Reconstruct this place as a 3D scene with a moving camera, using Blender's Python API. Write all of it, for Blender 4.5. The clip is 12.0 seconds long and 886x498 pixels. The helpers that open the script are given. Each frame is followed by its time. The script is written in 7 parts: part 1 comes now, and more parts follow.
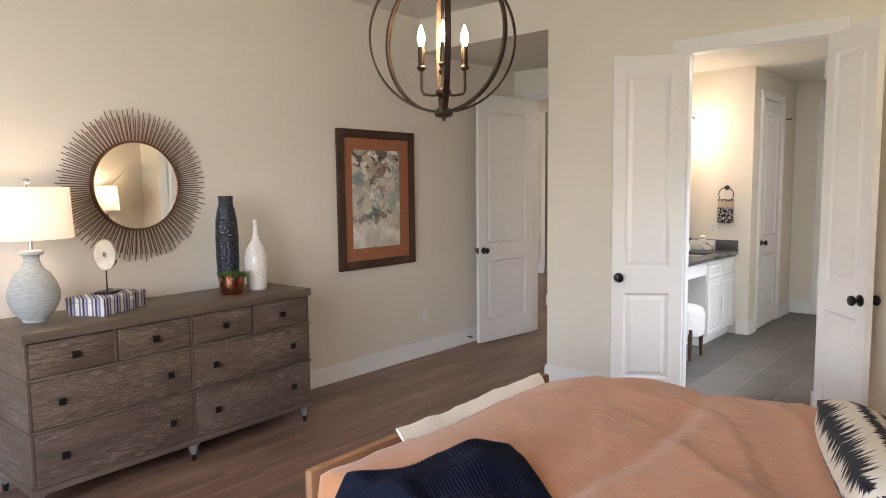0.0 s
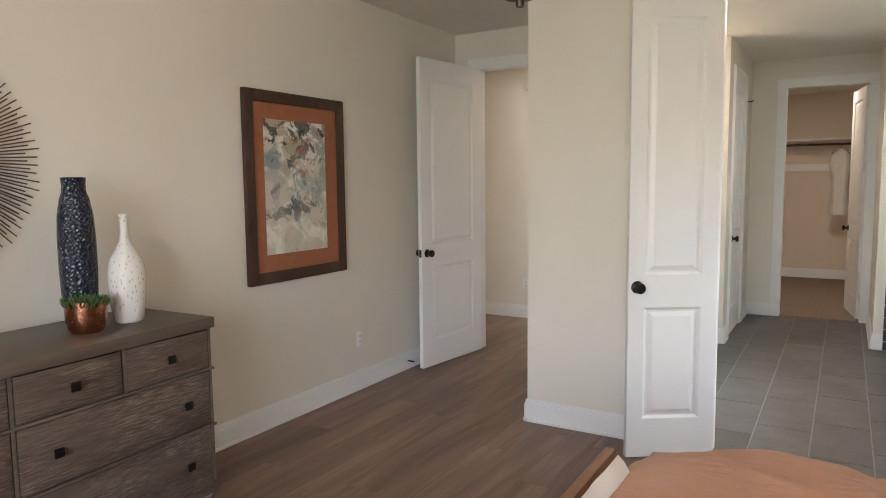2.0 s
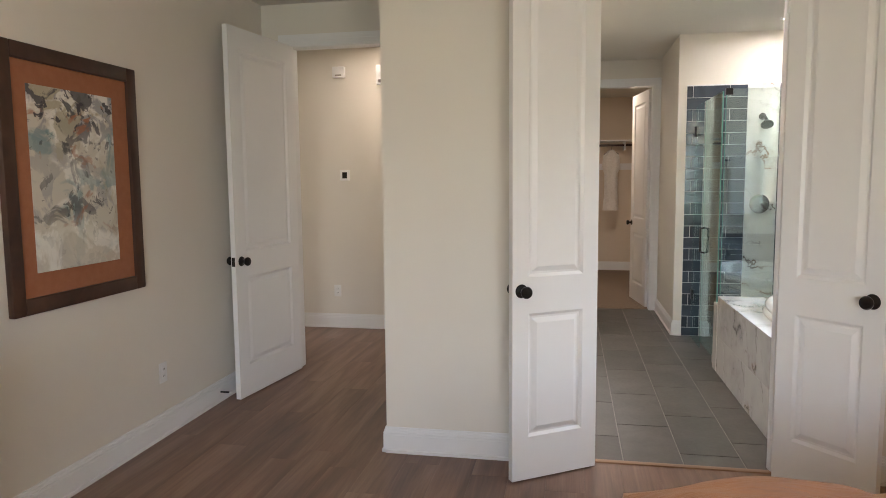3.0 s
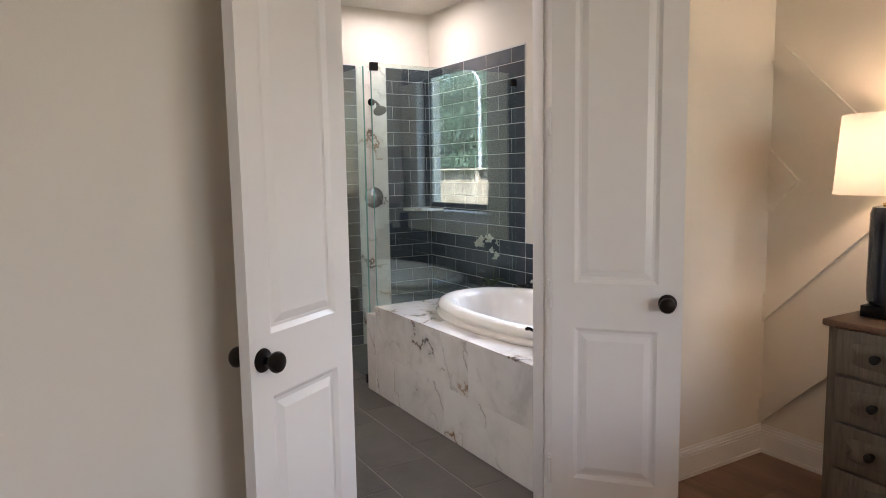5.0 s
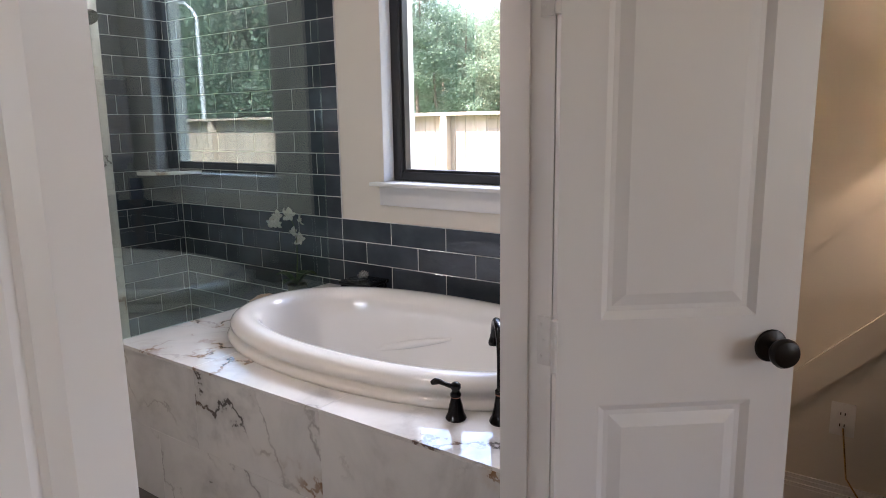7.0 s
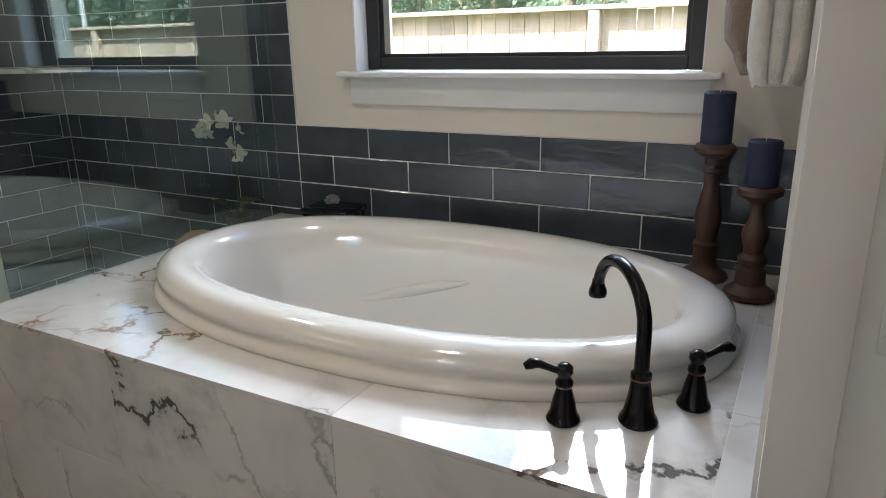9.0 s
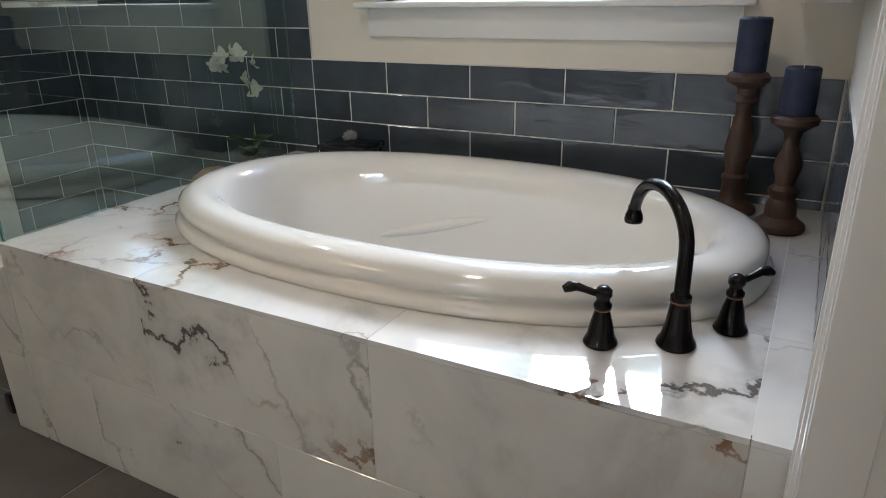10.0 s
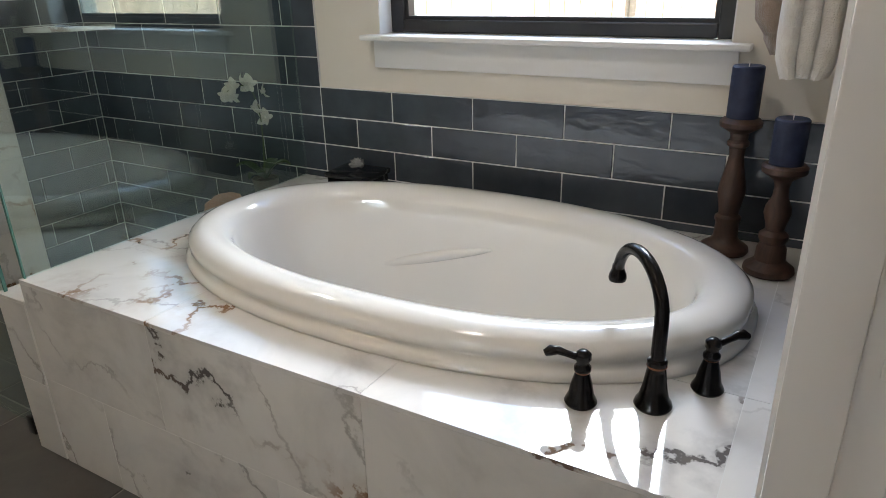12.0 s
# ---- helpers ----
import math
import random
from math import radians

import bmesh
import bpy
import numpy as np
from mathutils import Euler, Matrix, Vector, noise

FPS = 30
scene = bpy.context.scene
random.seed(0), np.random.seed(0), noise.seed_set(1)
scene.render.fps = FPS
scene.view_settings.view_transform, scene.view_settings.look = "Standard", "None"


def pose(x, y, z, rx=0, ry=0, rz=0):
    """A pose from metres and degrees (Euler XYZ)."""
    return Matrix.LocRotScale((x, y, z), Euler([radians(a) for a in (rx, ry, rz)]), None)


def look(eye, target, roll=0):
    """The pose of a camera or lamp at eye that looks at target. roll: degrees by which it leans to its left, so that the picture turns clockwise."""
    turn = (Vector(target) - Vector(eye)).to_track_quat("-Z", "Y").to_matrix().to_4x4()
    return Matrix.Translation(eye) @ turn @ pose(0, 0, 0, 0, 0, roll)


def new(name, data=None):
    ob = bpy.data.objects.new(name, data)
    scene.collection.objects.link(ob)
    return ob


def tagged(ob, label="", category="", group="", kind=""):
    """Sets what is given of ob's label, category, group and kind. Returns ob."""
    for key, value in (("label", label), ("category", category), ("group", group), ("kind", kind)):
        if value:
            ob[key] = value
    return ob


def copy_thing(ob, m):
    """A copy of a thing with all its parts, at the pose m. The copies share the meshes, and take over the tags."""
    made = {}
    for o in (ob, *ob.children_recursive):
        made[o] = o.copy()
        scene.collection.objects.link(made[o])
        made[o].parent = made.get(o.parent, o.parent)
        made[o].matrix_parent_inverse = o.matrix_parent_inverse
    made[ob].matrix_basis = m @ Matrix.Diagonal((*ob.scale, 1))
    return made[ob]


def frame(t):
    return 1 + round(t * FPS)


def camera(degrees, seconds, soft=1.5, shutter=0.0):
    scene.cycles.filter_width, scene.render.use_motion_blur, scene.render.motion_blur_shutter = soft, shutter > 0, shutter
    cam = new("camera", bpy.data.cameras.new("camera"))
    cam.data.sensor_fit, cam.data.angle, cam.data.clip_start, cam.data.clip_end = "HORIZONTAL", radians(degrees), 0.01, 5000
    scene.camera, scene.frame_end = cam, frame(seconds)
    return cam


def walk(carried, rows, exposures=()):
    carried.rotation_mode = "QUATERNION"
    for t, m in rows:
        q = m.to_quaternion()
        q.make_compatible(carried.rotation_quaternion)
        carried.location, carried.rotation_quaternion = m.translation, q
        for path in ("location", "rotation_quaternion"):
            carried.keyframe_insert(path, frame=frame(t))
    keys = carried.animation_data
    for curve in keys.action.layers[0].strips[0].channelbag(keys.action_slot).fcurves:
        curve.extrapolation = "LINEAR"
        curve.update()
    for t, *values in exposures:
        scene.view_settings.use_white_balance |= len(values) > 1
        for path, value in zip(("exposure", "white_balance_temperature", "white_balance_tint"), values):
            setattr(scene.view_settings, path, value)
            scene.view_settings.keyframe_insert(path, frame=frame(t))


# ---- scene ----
cam = camera(66.4, 12.0, soft=0.95)
PATH = [
    (0, (4.171, -4.597, 1.584), (2.876, -3.085, 1.394), -0.6),
    (0.5, (3.995, -4.482, 1.551), (2.772, -2.911, 1.361), -0.6),
    (1, (3.718, -4.256, 1.526), (2.583, -2.62, 1.334), -0.6),
    (1.5, (3.372, -4.016, 1.516), (2.282, -2.35, 1.322), -0.5),
    (2, (2.987, -3.806, 1.487), (1.969, -2.095, 1.291), -0.6),
    (2.5, (2.633, -3.594, 1.452), (1.831, -1.772, 1.253), -0.5),
    (3, (2.286, -3.413, 1.444), (1.918, -1.457, 1.245), -0.5),
    (3.5, (1.975, -3.191, 1.438), (2.117, -1.206, 1.233), -0.5),
    (3.7, (1.882, -3.058, 1.427), (2.171, -1.09, 1.219), -0.5),
    (5.3, (1.584, -1.777, 1.414), (2.715, -0.144, 1.187), -0.9),
    (5.5, (1.614, -1.607, 1.404), (2.819, -0.026, 1.174), -0.8),
    (6, (1.706, -1.202, 1.384), (3.078, 0.225, 1.098), -0.7),
    (6.5, (1.916, -0.869, 1.377), (3.437, 0.386, 1.044), -0.9),
    (7, (2.135, -0.588, 1.366), (3.722, 0.573, 0.999), -0.9),
    (7.2, (2.225, -0.478, 1.351), (3.823, 0.661, 0.964), -0.9),
    (8.8, (2.565, 0.071, 1.209), (4.253, 0.999, 0.673), -1.2),
    (9, (2.564, 0.095, 1.184), (4.244, 1.013, 0.605), -1.1),
    (9.5, (2.542, 0.132, 1.147), (4.196, 1.027, 0.468), -1.0),
    (10, (2.536, 0.148, 1.134), (4.171, 1.051, 0.42), -1.1),
    (10.5, (2.53, 0.147, 1.136), (4.148, 1.064, 0.4), -1.1),
    (11, (2.537, 0.139, 1.155), (4.141, 1.073, 0.411), -1.2),
    (11.5, (2.549, 0.122, 1.208), (4.145, 1.065, 0.457), -1.4),
    (12, (2.557, 0.096, 1.277), (4.153, 1.042, 0.53), -1.4),
]
EXPOSURE = [(0, 4.26, 6250, 22), (2.5, 4.13, 6200, 20), (3.7, 3.85, 6550, 25), (5.5, 3.71, 6250, 27), (6, 3.78, 6250, 29), (7.2, 3.25, 6250, 28), (8.8, 3.20, 6350, 19), (9.5, 3.18, 6350, 17), (10.5, 3.40, 6350, 18), (12, 3.35, 6400, 18)]
walk(cam, [(t, look(eye, target, roll)) for t, eye, target, roll in PATH], EXPOSURE)

# ---- world, sun, large lights ----
world = bpy.data.worlds.new("sky")
scene.world = world
world.use_nodes = True
wn = world.node_tree
sky = wn.nodes.new("ShaderNodeTexSky")
sky.sky_type = 'NISHITA'
sky.sun_disc = False
sky.sun_elevation = radians(56)
sky.sun_rotation = radians(-52)
sky.air_density = 1.4
sky.dust_density = 2.0
wn.links.new(sky.outputs[0], wn.nodes["Background"].inputs[0])
wn.nodes["Background"].inputs[1].default_value = 0.15


def lamp(name, kind, m, energy, color, size=0.5, size_y=None, angle=None):
    data = bpy.data.lights.new(name, kind)
    data.energy, data.color = energy, color
    if kind == 'AREA':
        data.size = size
        if size_y:
            data.shape, data.size_y = 'RECTANGLE', size_y
    if kind in ('POINT', 'SPOT'):
        data.shadow_soft_size = size
    if angle is not None:
        data.angle = radians(angle)
    ob = new(name, data)
    ob.matrix_world = m
    return ob


lamp("sun", 'SUN', look((-6, 4.7, 11), (0, 0, 0)), 5.0, (1.0, 0.95, 0.86), angle=0.5)
# area lamps for daylight, in the openings added to the bedroom's south wall
for wx in (1.7, 3.2):
    day = lamp("window_daylight", 'AREA', look((wx + 0.55, -6.16, 1.6), (wx - 1.4, -2.4, -0.1)), 1.7, (0.92, 0.97, 1.0), 1.1, 1.7)
    day.data.spread = radians(125)
# unseen area lamp, added in place of open sky above the bathroom window
lamp("bath_sky_fill_lamp", 'AREA', look((6.8, 0.92, 3.15), (3.4, 0.92, 1.1)), 25, (0.86, 0.97, 1.0), 1.8, 1.0)
# added fill light for the great room beyond the hall, at an invented window
lamp("great_room_fill", 'AREA', look((-5.9, 4.2, 1.6), (0, 4.6, 1.4)), 3.0, (1.0, 0.97, 0.92), 1.6, 1.6)

# ---- materials ----


def node_material(name):
    m = bpy.data.materials.new(name)
    m.use_nodes = True
    nt = m.node_tree
    return m, nt, nt.nodes["Principled BSDF"]


def coords(nt, stretch=(1, 1, 1), shuffle=False):
    tc = nt.nodes.new("ShaderNodeTexCoord")
    mp = nt.nodes.new("ShaderNodeMapping")
    mp.inputs["Scale"].default_value = stretch
    out = tc.outputs["Object"]
    if shuffle:
        info = nt.nodes.new("ShaderNodeObjectInfo")
        mul = nt.nodes.new("ShaderNodeVectorMath")
        mul.operation = 'SCALE'
        mul.inputs[0].default_value = (37.0, 53.0, 19.0)
        nt.links.new(info.outputs["Random"], mul.inputs["Scale"])
        add = nt.nodes.new("ShaderNodeVectorMath")
        nt.links.new(tc.outputs["Object"], add.inputs[0])
        nt.links.new(mul.outputs[0], add.inputs[1])
        out = add.outputs[0]
    nt.links.new(out, mp.inputs[0])
    return mp.outputs[0]


def noise_tex(nt, vec, scale, detail=4, rough=0.55, distortion=0.0):
    n = nt.nodes.new("ShaderNodeTexNoise")
    n.inputs["Scale"].default_value = scale
    n.inputs["Detail"].default_value = detail
    n.inputs["Roughness"].default_value = rough
    n.inputs["Distortion"].default_value = distortion
    nt.links.new(vec, n.inputs["Vector"])
    return n.outputs["Fac"]


def ramp(nt, fac, stops):
    r = nt.nodes.new("ShaderNodeValToRGB")
    els = r.color_ramp.elements
    while len(els) < len(stops):
        els.new(0.5)
    for e, (p, c) in zip(els, stops):
        e.position = p
        e.color = (*c, 1) if len(c) == 3 else c
    nt.links.new(fac, r.inputs[0])
    return r.outputs[0]


def mix(nt, fac, a, b, blend='MIX'):
    m = nt.nodes.new("ShaderNodeMix")
    m.data_type = 'RGBA'
    m.blend_type = blend
    for sock, v in ((m.inputs[0], fac), (m.inputs[6], a), (m.inputs[7], b)):
        if isinstance(v, (int, float)):
            sock.default_value = v
        elif isinstance(v, tuple):
            sock.default_value = (*v, 1)
        else:
            nt.links.new(v, sock)
    return m.outputs[2]


def value_jitter(nt, color, amount):
    info = nt.nodes.new("ShaderNodeObjectInfo")
    mr = nt.nodes.new("ShaderNodeMapRange")
    mr.inputs[3].default_value = 1 - amount
    mr.inputs[4].default_value = 1 + amount
    nt.links.new(info.outputs["Random"], mr.inputs[0])
    hsv = nt.nodes.new("ShaderNodeHueSaturation")
    nt.links.new(mr.outputs[0], hsv.inputs["Value"])
    nt.links.new(color, hsv.inputs["Color"])
    return hsv.outputs[0]


def bump(nt, bsdf, fac, strength, distance=0.002):
    b = nt.nodes.new("ShaderNodeBump")
    b.inputs["Strength"].default_value = strength
    b.inputs["Distance"].default_value = distance
    nt.links.new(fac, b.inputs["Height"])
    nt.links.new(b.outputs[0], bsdf.inputs["Normal"])


def vary_rough(nt, bsdf, fac, lo, hi):
    mr = nt.nodes.new("ShaderNodeMapRange")
    mr.inputs[3].default_value, mr.inputs[4].default_value = lo, hi
    nt.links.new(fac, mr.inputs[0])
    nt.links.new(mr.outputs[0], bsdf.inputs["Roughness"])


def surface(name, c1, c2, scale=5.0, rough=0.6, metal=0.0, fine=120.0, relief=0.1, depth=0.001, stretch=(1, 1, 1), jitter=0.0, shuffle=False, coat=0.0, spec=0.5, sheen=0.0):
    m, nt, b = node_material(name)
    v = coords(nt, stretch, shuffle)
    big = noise_tex(nt, v, scale, 5)
    small = noise_tex(nt, v, fine, 3)
    col = ramp(nt, big, [(0.3, c1), (0.7, c2)])
    if jitter:
        col = value_jitter(nt, col, jitter)
    nt.links.new(col, b.inputs["Base Color"])
    vary_rough(nt, b, small, max(0.02, rough - 0.08), min(1, rough + 0.08))
    b.inputs["Metallic"].default_value = metal
    b.inputs["Coat Weight"].default_value = coat
    b.inputs["Coat Roughness"].default_value = 0.08
    b.inputs["Specular IOR Level"].default_value = spec
    b.inputs["Sheen Weight"].default_value = sheen
    if relief:
        bump(nt, b, small, relief, depth)
    return m


M = {}
M["wall"] = surface("cream_wall_paint", (0.74, 0.69, 0.605), (0.77, 0.72, 0.635), 1.2, 0.62, fine=160, relief=0.22, depth=0.0015, spec=0.3)
M["ceiling"] = surface("ceiling_paint", (0.74, 0.71, 0.64), (0.77, 0.74, 0.67), 1.5, 0.8, fine=140, relief=0.2, spec=0.2)
M["trim"] = surface("white_trim_paint", (0.80, 0.79, 0.77), (0.83, 0.82, 0.80), 2.0, 0.33, fine=60, relief=0.04, spec=0.4)
M["closet_wall"] = surface("closet_wall_paint", (0.70, 0.60, 0.48), (0.73, 0.63, 0.51), 1.2, 0.7, fine=150, relief=0.2, spec=0.3)
M["carpet"] = surface("brown_carpet", (0.20, 0.15, 0.11), (0.30, 0.23, 0.17), 40, 0.95, fine=400, relief=0.8, depth=0.006, spec=0.1)
M["black"] = surface("black_bronze", (0.012, 0.011, 0.010), (0.022, 0.019, 0.017), 20, 0.32, metal=0.6, fine=200, relief=0.03)
M["window_frame"] = surface("black_window_frame", (0.015, 0.015, 0.016), (0.025, 0.025, 0.026), 10, 0.4, fine=150, relief=0.05)
M["plastic"] = surface("white_plastic", (0.80, 0.79, 0.76), (0.83, 0.82, 0.79), 10, 0.35, fine=100, relief=0.02)
M["chrome"] = surface("brushed_nickel", (0.55, 0.54, 0.52), (0.65, 0.64, 0.62), 10, 0.25, metal=1.0, fine=200, relief=0.02)
M["hinge"] = surface("painted_hinge", (0.72, 0.71, 0.69), (0.78, 0.77, 0.75), 30, 0.4, fine=200, relief=0.05)
M["grout"] = surface("light_grout", (0.66, 0.66, 0.64), (0.74, 0.74, 0.72), 30, 0.9, fine=300, relief=0.3)
M["floor_grout"] = surface("pale_floor_grout", (0.25, 0.235, 0.215), (0.34, 0.32, 0.29), 20, 0.9, fine=300, relief=0.3)
M["subfloor"] = surface("dark_joint", (0.05, 0.035, 0.025), (0.07, 0.05, 0.035), 10, 0.8, fine=100, relief=0)
M["soil"] = surface("potting_soil", (0.03, 0.02, 0.012), (0.07, 0.05, 0.03), 60, 0.95, fine=300, relief=0.8, depth=0.004)


def wood_floor():
    m, nt, b = node_material("brown_plank_floor")
    v = coords(nt, (9, 0.9, 4), True)
    big = noise_tex(nt, v, 1.0, 5, 0.55, 0.5)
    v2 = coords(nt, (90, 2.5, 8), True)
    fine = noise_tex(nt, v2, 1.0, 5, 0.65)
    col = ramp(nt, big, [(0.25, (0.112, 0.064, 0.044)), (0.5, (0.215, 0.126, 0.088)), (0.75, (0.325, 0.210, 0.150))])
    streak = ramp(nt, fine, [(0.35, (0.74, 0.71, 0.69)), (0.65, (1.06, 1.06, 1.06))])
    col = mix(nt, 0.75, col, streak, 'MULTIPLY')
    nt.links.new(value_jitter(nt, col, 0.10), b.inputs["Base Color"])
    vary_rough(nt, b, fine, 0.30, 0.46)
    b.inputs["Specular IOR Level"].default_value = 0.45
    bump(nt, b, fine, 0.12, 0.001)
    return m


def wood(name, c1, c2, stretch, rough=0.45, relief=0.15, coat=0.0, jitter=0.1):
    m, nt, b = node_material(name)
    v = coords(nt, stretch, True)
    big = noise_tex(nt, v, 1.0, 6, 0.6, 0.8)
    col = ramp(nt, big, [(0.3, c1), (0.7, c2)])
    nt.links.new(value_jitter(nt, col, jitter), b.inputs["Base Color"])
    vary_rough(nt, b, big, rough - 0.06, rough + 0.1)
    b.inputs["Coat Weight"].default_value = coat
    bump(nt, b, big, relief, 0.0015)
    return m


def subway_glaze():
    m, nt, b = node_material("slate_blue_glazed_tile")
    v = coords(nt, (1, 1, 1), True)
    big = noise_tex(nt, v, 6.0, 4)
    wavy = noise_tex(nt, coords(nt, (0.7, 1, 1.4), True), 15.0, 2, 0.4, 0.8)
    col = ramp(nt, big, [(0.3, (0.040, 0.050, 0.064)), (0.7, (0.066, 0.079, 0.098))])
    nt.links.new(value_jitter(nt, col, 0.22), b.inputs["Base Color"])
    vary_rough(nt, b, big, 0.06, 0.14)
    b.inputs["Specular IOR Level"].default_value = 0.6
    bump(nt, b, wavy, 0.8, 0.0030)
    return m


def floor_tile():
    m, nt, b = node_material("grey_slate_look_tile")
    v = coords(nt, (1, 1, 1), True)
    big = noise_tex(nt, v, 3.0, 6, 0.6, 0.5)
    fine = noise_tex(nt, v, 45.0, 4)
    col = ramp(nt, big, [(0.25, (0.058, 0.053, 0.047)), (0.75, (0.118, 0.108, 0.096))])
    nt.links.new(value_jitter(nt, col, 0.16), b.inputs["Base Color"])
    vary_rough(nt, b, fine, 0.34, 0.50)
    bump(nt, b, fine, 0.10, 0.001)
    return m


def marble():
    m, nt, b = node_material("white_marble_tile")
    v = coords(nt, (1, 1, 1), True)

    def calc(op, x, y=None, z=None):
        n = nt.nodes.new("ShaderNodeMath")
        n.operation = op
        for sock, val in zip(n.inputs, (x, y, z)):
            if isinstance(val, (int, float)):
                sock.default_value = val
            elif val is not None:
                nt.links.new(val, sock)
        return n.outputs[0]

    def veins(slope, spacing, bend, bend_scale, lo, hi):
        """Long slanting lines, bent by noise: 1 on a line, 0 beside it."""
        dot = nt.nodes.new("ShaderNodeVectorMath")
        dot.operation = 'DOT_PRODUCT'
        dot.inputs[1].default_value = slope
        nt.links.new(v, dot.inputs[0])
        w = calc('MULTIPLY_ADD', dot.outputs["Value"], 1 / spacing, calc('MULTIPLY', noise_tex(nt, v, bend_scale, 8, 0.60), bend))
        off = calc('ABSOLUTE', calc('SUBTRACT', calc('FRACT', w), 0.5))
        width = calc('MULTIPLY_ADD', noise_tex(nt, v, 7.0, 3), hi - lo, lo)
        return calc('SUBTRACT', 1.0, calc('DIVIDE', off, width))

    def mask(scale, a, c):
        return ramp(nt, noise_tex(nt, v, scale, 4), [(a, (0, 0, 0)), (c, (1, 1, 1))])
    cloud = noise_tex(nt, v, 2.4, 7, 0.62, 0.6)
    base = ramp(nt, cloud, [(0.28, (0.56, 0.545, 0.52)), (0.42, (0.75, 0.735, 0.705)), (0.53, (0.83, 0.81, 0.775)), (0.8, (0.87, 0.85, 0.82))])
    dark = ramp(nt, veins((0.50, 0.62, 0.80), 0.62, 2.2, 1.5, 0.006, 0.042), [(0.0, (0, 0, 0)), (0.6, (1, 1, 1))])
    halo = ramp(nt, veins((0.50, 0.62, 0.80), 0.62, 2.2, 1.5, 0.05, 0.17), [(0.0, (0, 0, 0)), (1.0, (0.55, 0.55, 0.55))])
    faint = ramp(nt, veins((0.72, 0.40, 0.65), 0.34, 2.6, 2.2, 0.01, 0.07), [(0.0, (0, 0, 0)), (0.8, (0.8, 0.8, 0.8))])
    where = mask(2.1, 0.40, 0.52)
    tint = ramp(nt, noise_tex(nt, v, 1.0, 2), [(0.43, (0.13, 0.12, 0.115)), (0.52, (0.27, 0.14, 0.06))])
    soft_tint = ramp(nt, noise_tex(nt, v, 1.0, 2), [(0.44, (0.42, 0.41, 0.40)), (0.56, (0.60, 0.47, 0.35))])
    col = mix(nt, mix(nt, 1.0, faint, mask(3.4, 0.42, 0.60), 'MULTIPLY'), base, (0.38, 0.36, 0.335))
    col = mix(nt, mix(nt, 1.0, halo, where, 'MULTIPLY'), col, soft_tint)
    col = mix(nt, mix(nt, 1.0, dark, where, 'MULTIPLY'), col, tint)
    nt.links.new(col, b.inputs["Base Color"])
    vary_rough(nt, b, cloud, 0.03, 0.06)
    b.inputs["Specular IOR Level"].default_value = 1.0
    b.inputs["Coat Weight"].default_value = 1.0
    b.inputs["Coat Roughness"].default_value = 0.02
    return m


def glass(name, tint=(0.95, 1.0, 0.98), gloss=(1.0, 1.0, 1.0)):
    # clear pane: light passes straight, with the gloss of glass
    m = bpy.data.materials.new(name)
    m.use_nodes = True
    nt = m.node_tree
    for n in list(nt.nodes):
        nt.nodes.remove(n)
    out = nt.nodes.new("ShaderNodeOutputMaterial")
    mx = nt.nodes.new("ShaderNodeMixShader")
    lw = nt.nodes.new("ShaderNodeLayerWeight")
    lw.inputs[0].default_value = 0.5
    pw = nt.nodes.new("ShaderNodeMath")
    pw.operation = 'POWER'
    pw.inputs[1].default_value = 5.0
    nt.links.new(lw.outputs["Facing"], pw.inputs[0])
    fr = nt.nodes.new("ShaderNodeMapRange")
    fr.inputs[3].default_value, fr.inputs[4].default_value = 0.11, 1.0
    nt.links.new(pw.outputs[0], fr.inputs[0])
    tr = nt.nodes.new("ShaderNodeBsdfTransparent")
    tr.inputs[0].default_value = (*tint, 1)
    gl = nt.nodes.new("ShaderNodeBsdfGlossy")
    gl.inputs["Roughness"].default_value = 0.0
    gl.inputs["Color"].default_value = (*gloss, 1)
    nt.links.new(fr.outputs[0], mx.inputs[0])
    nt.links.new(tr.outputs[0], mx.inputs[1])
    nt.links.new(gl.outputs[0], mx.inputs[2])
    nt.links.new(mx.outputs[0], out.inputs[0])
    return m


def emitter(name, color, strength, base=(0.8, 0.8, 0.8)):
    m, nt, b = node_material(name)
    b.inputs["Base Color"].default_value = (*base, 1)
    b.inputs["Emission Color"].default_value = (*color, 1)
    b.inputs["Emission Strength"].default_value = strength
    return m


M["planks"] = wood_floor()
M["subway"] = subway_glaze()
M["floor_tile"] = floor_tile()
M["marble"] = marble()
M["glass"] = glass("clear_shower_glass", gloss=(0.80, 0.97, 1.0))
M["pane"] = glass("window_glass", (0.98, 0.99, 0.98))

# ---- mesh helpers ----


def box(bm, x0, y0, z0, x1, y1, z1):
    vs = [bm.verts.new(p) for p in ((x0, y0, z0), (x1, y0, z0), (x1, y1, z0), (x0, y1, z0), (x0, y0, z1), (x1, y0, z1), (x1, y1, z1), (x0, y1, z1))]
    return [bm.faces.new([vs[i] for i in q]) for q in ((3, 2, 1, 0), (4, 5, 6, 7), (0, 1, 5, 4), (1, 2, 6, 5), (2, 3, 7, 6), (3, 0, 4, 7))]


def rbox(bm, x0, y0, z0, x1, y1, z1, r=0.004, seg=2):
    tmp = bmesh.new()
    box(tmp, x0, y0, z0, x1, y1, z1)
    bmesh.ops.bevel(tmp, geom=tmp.edges[:], offset=r, segments=seg, affect='EDGES', profile=0.5)
    join(bm, tmp)


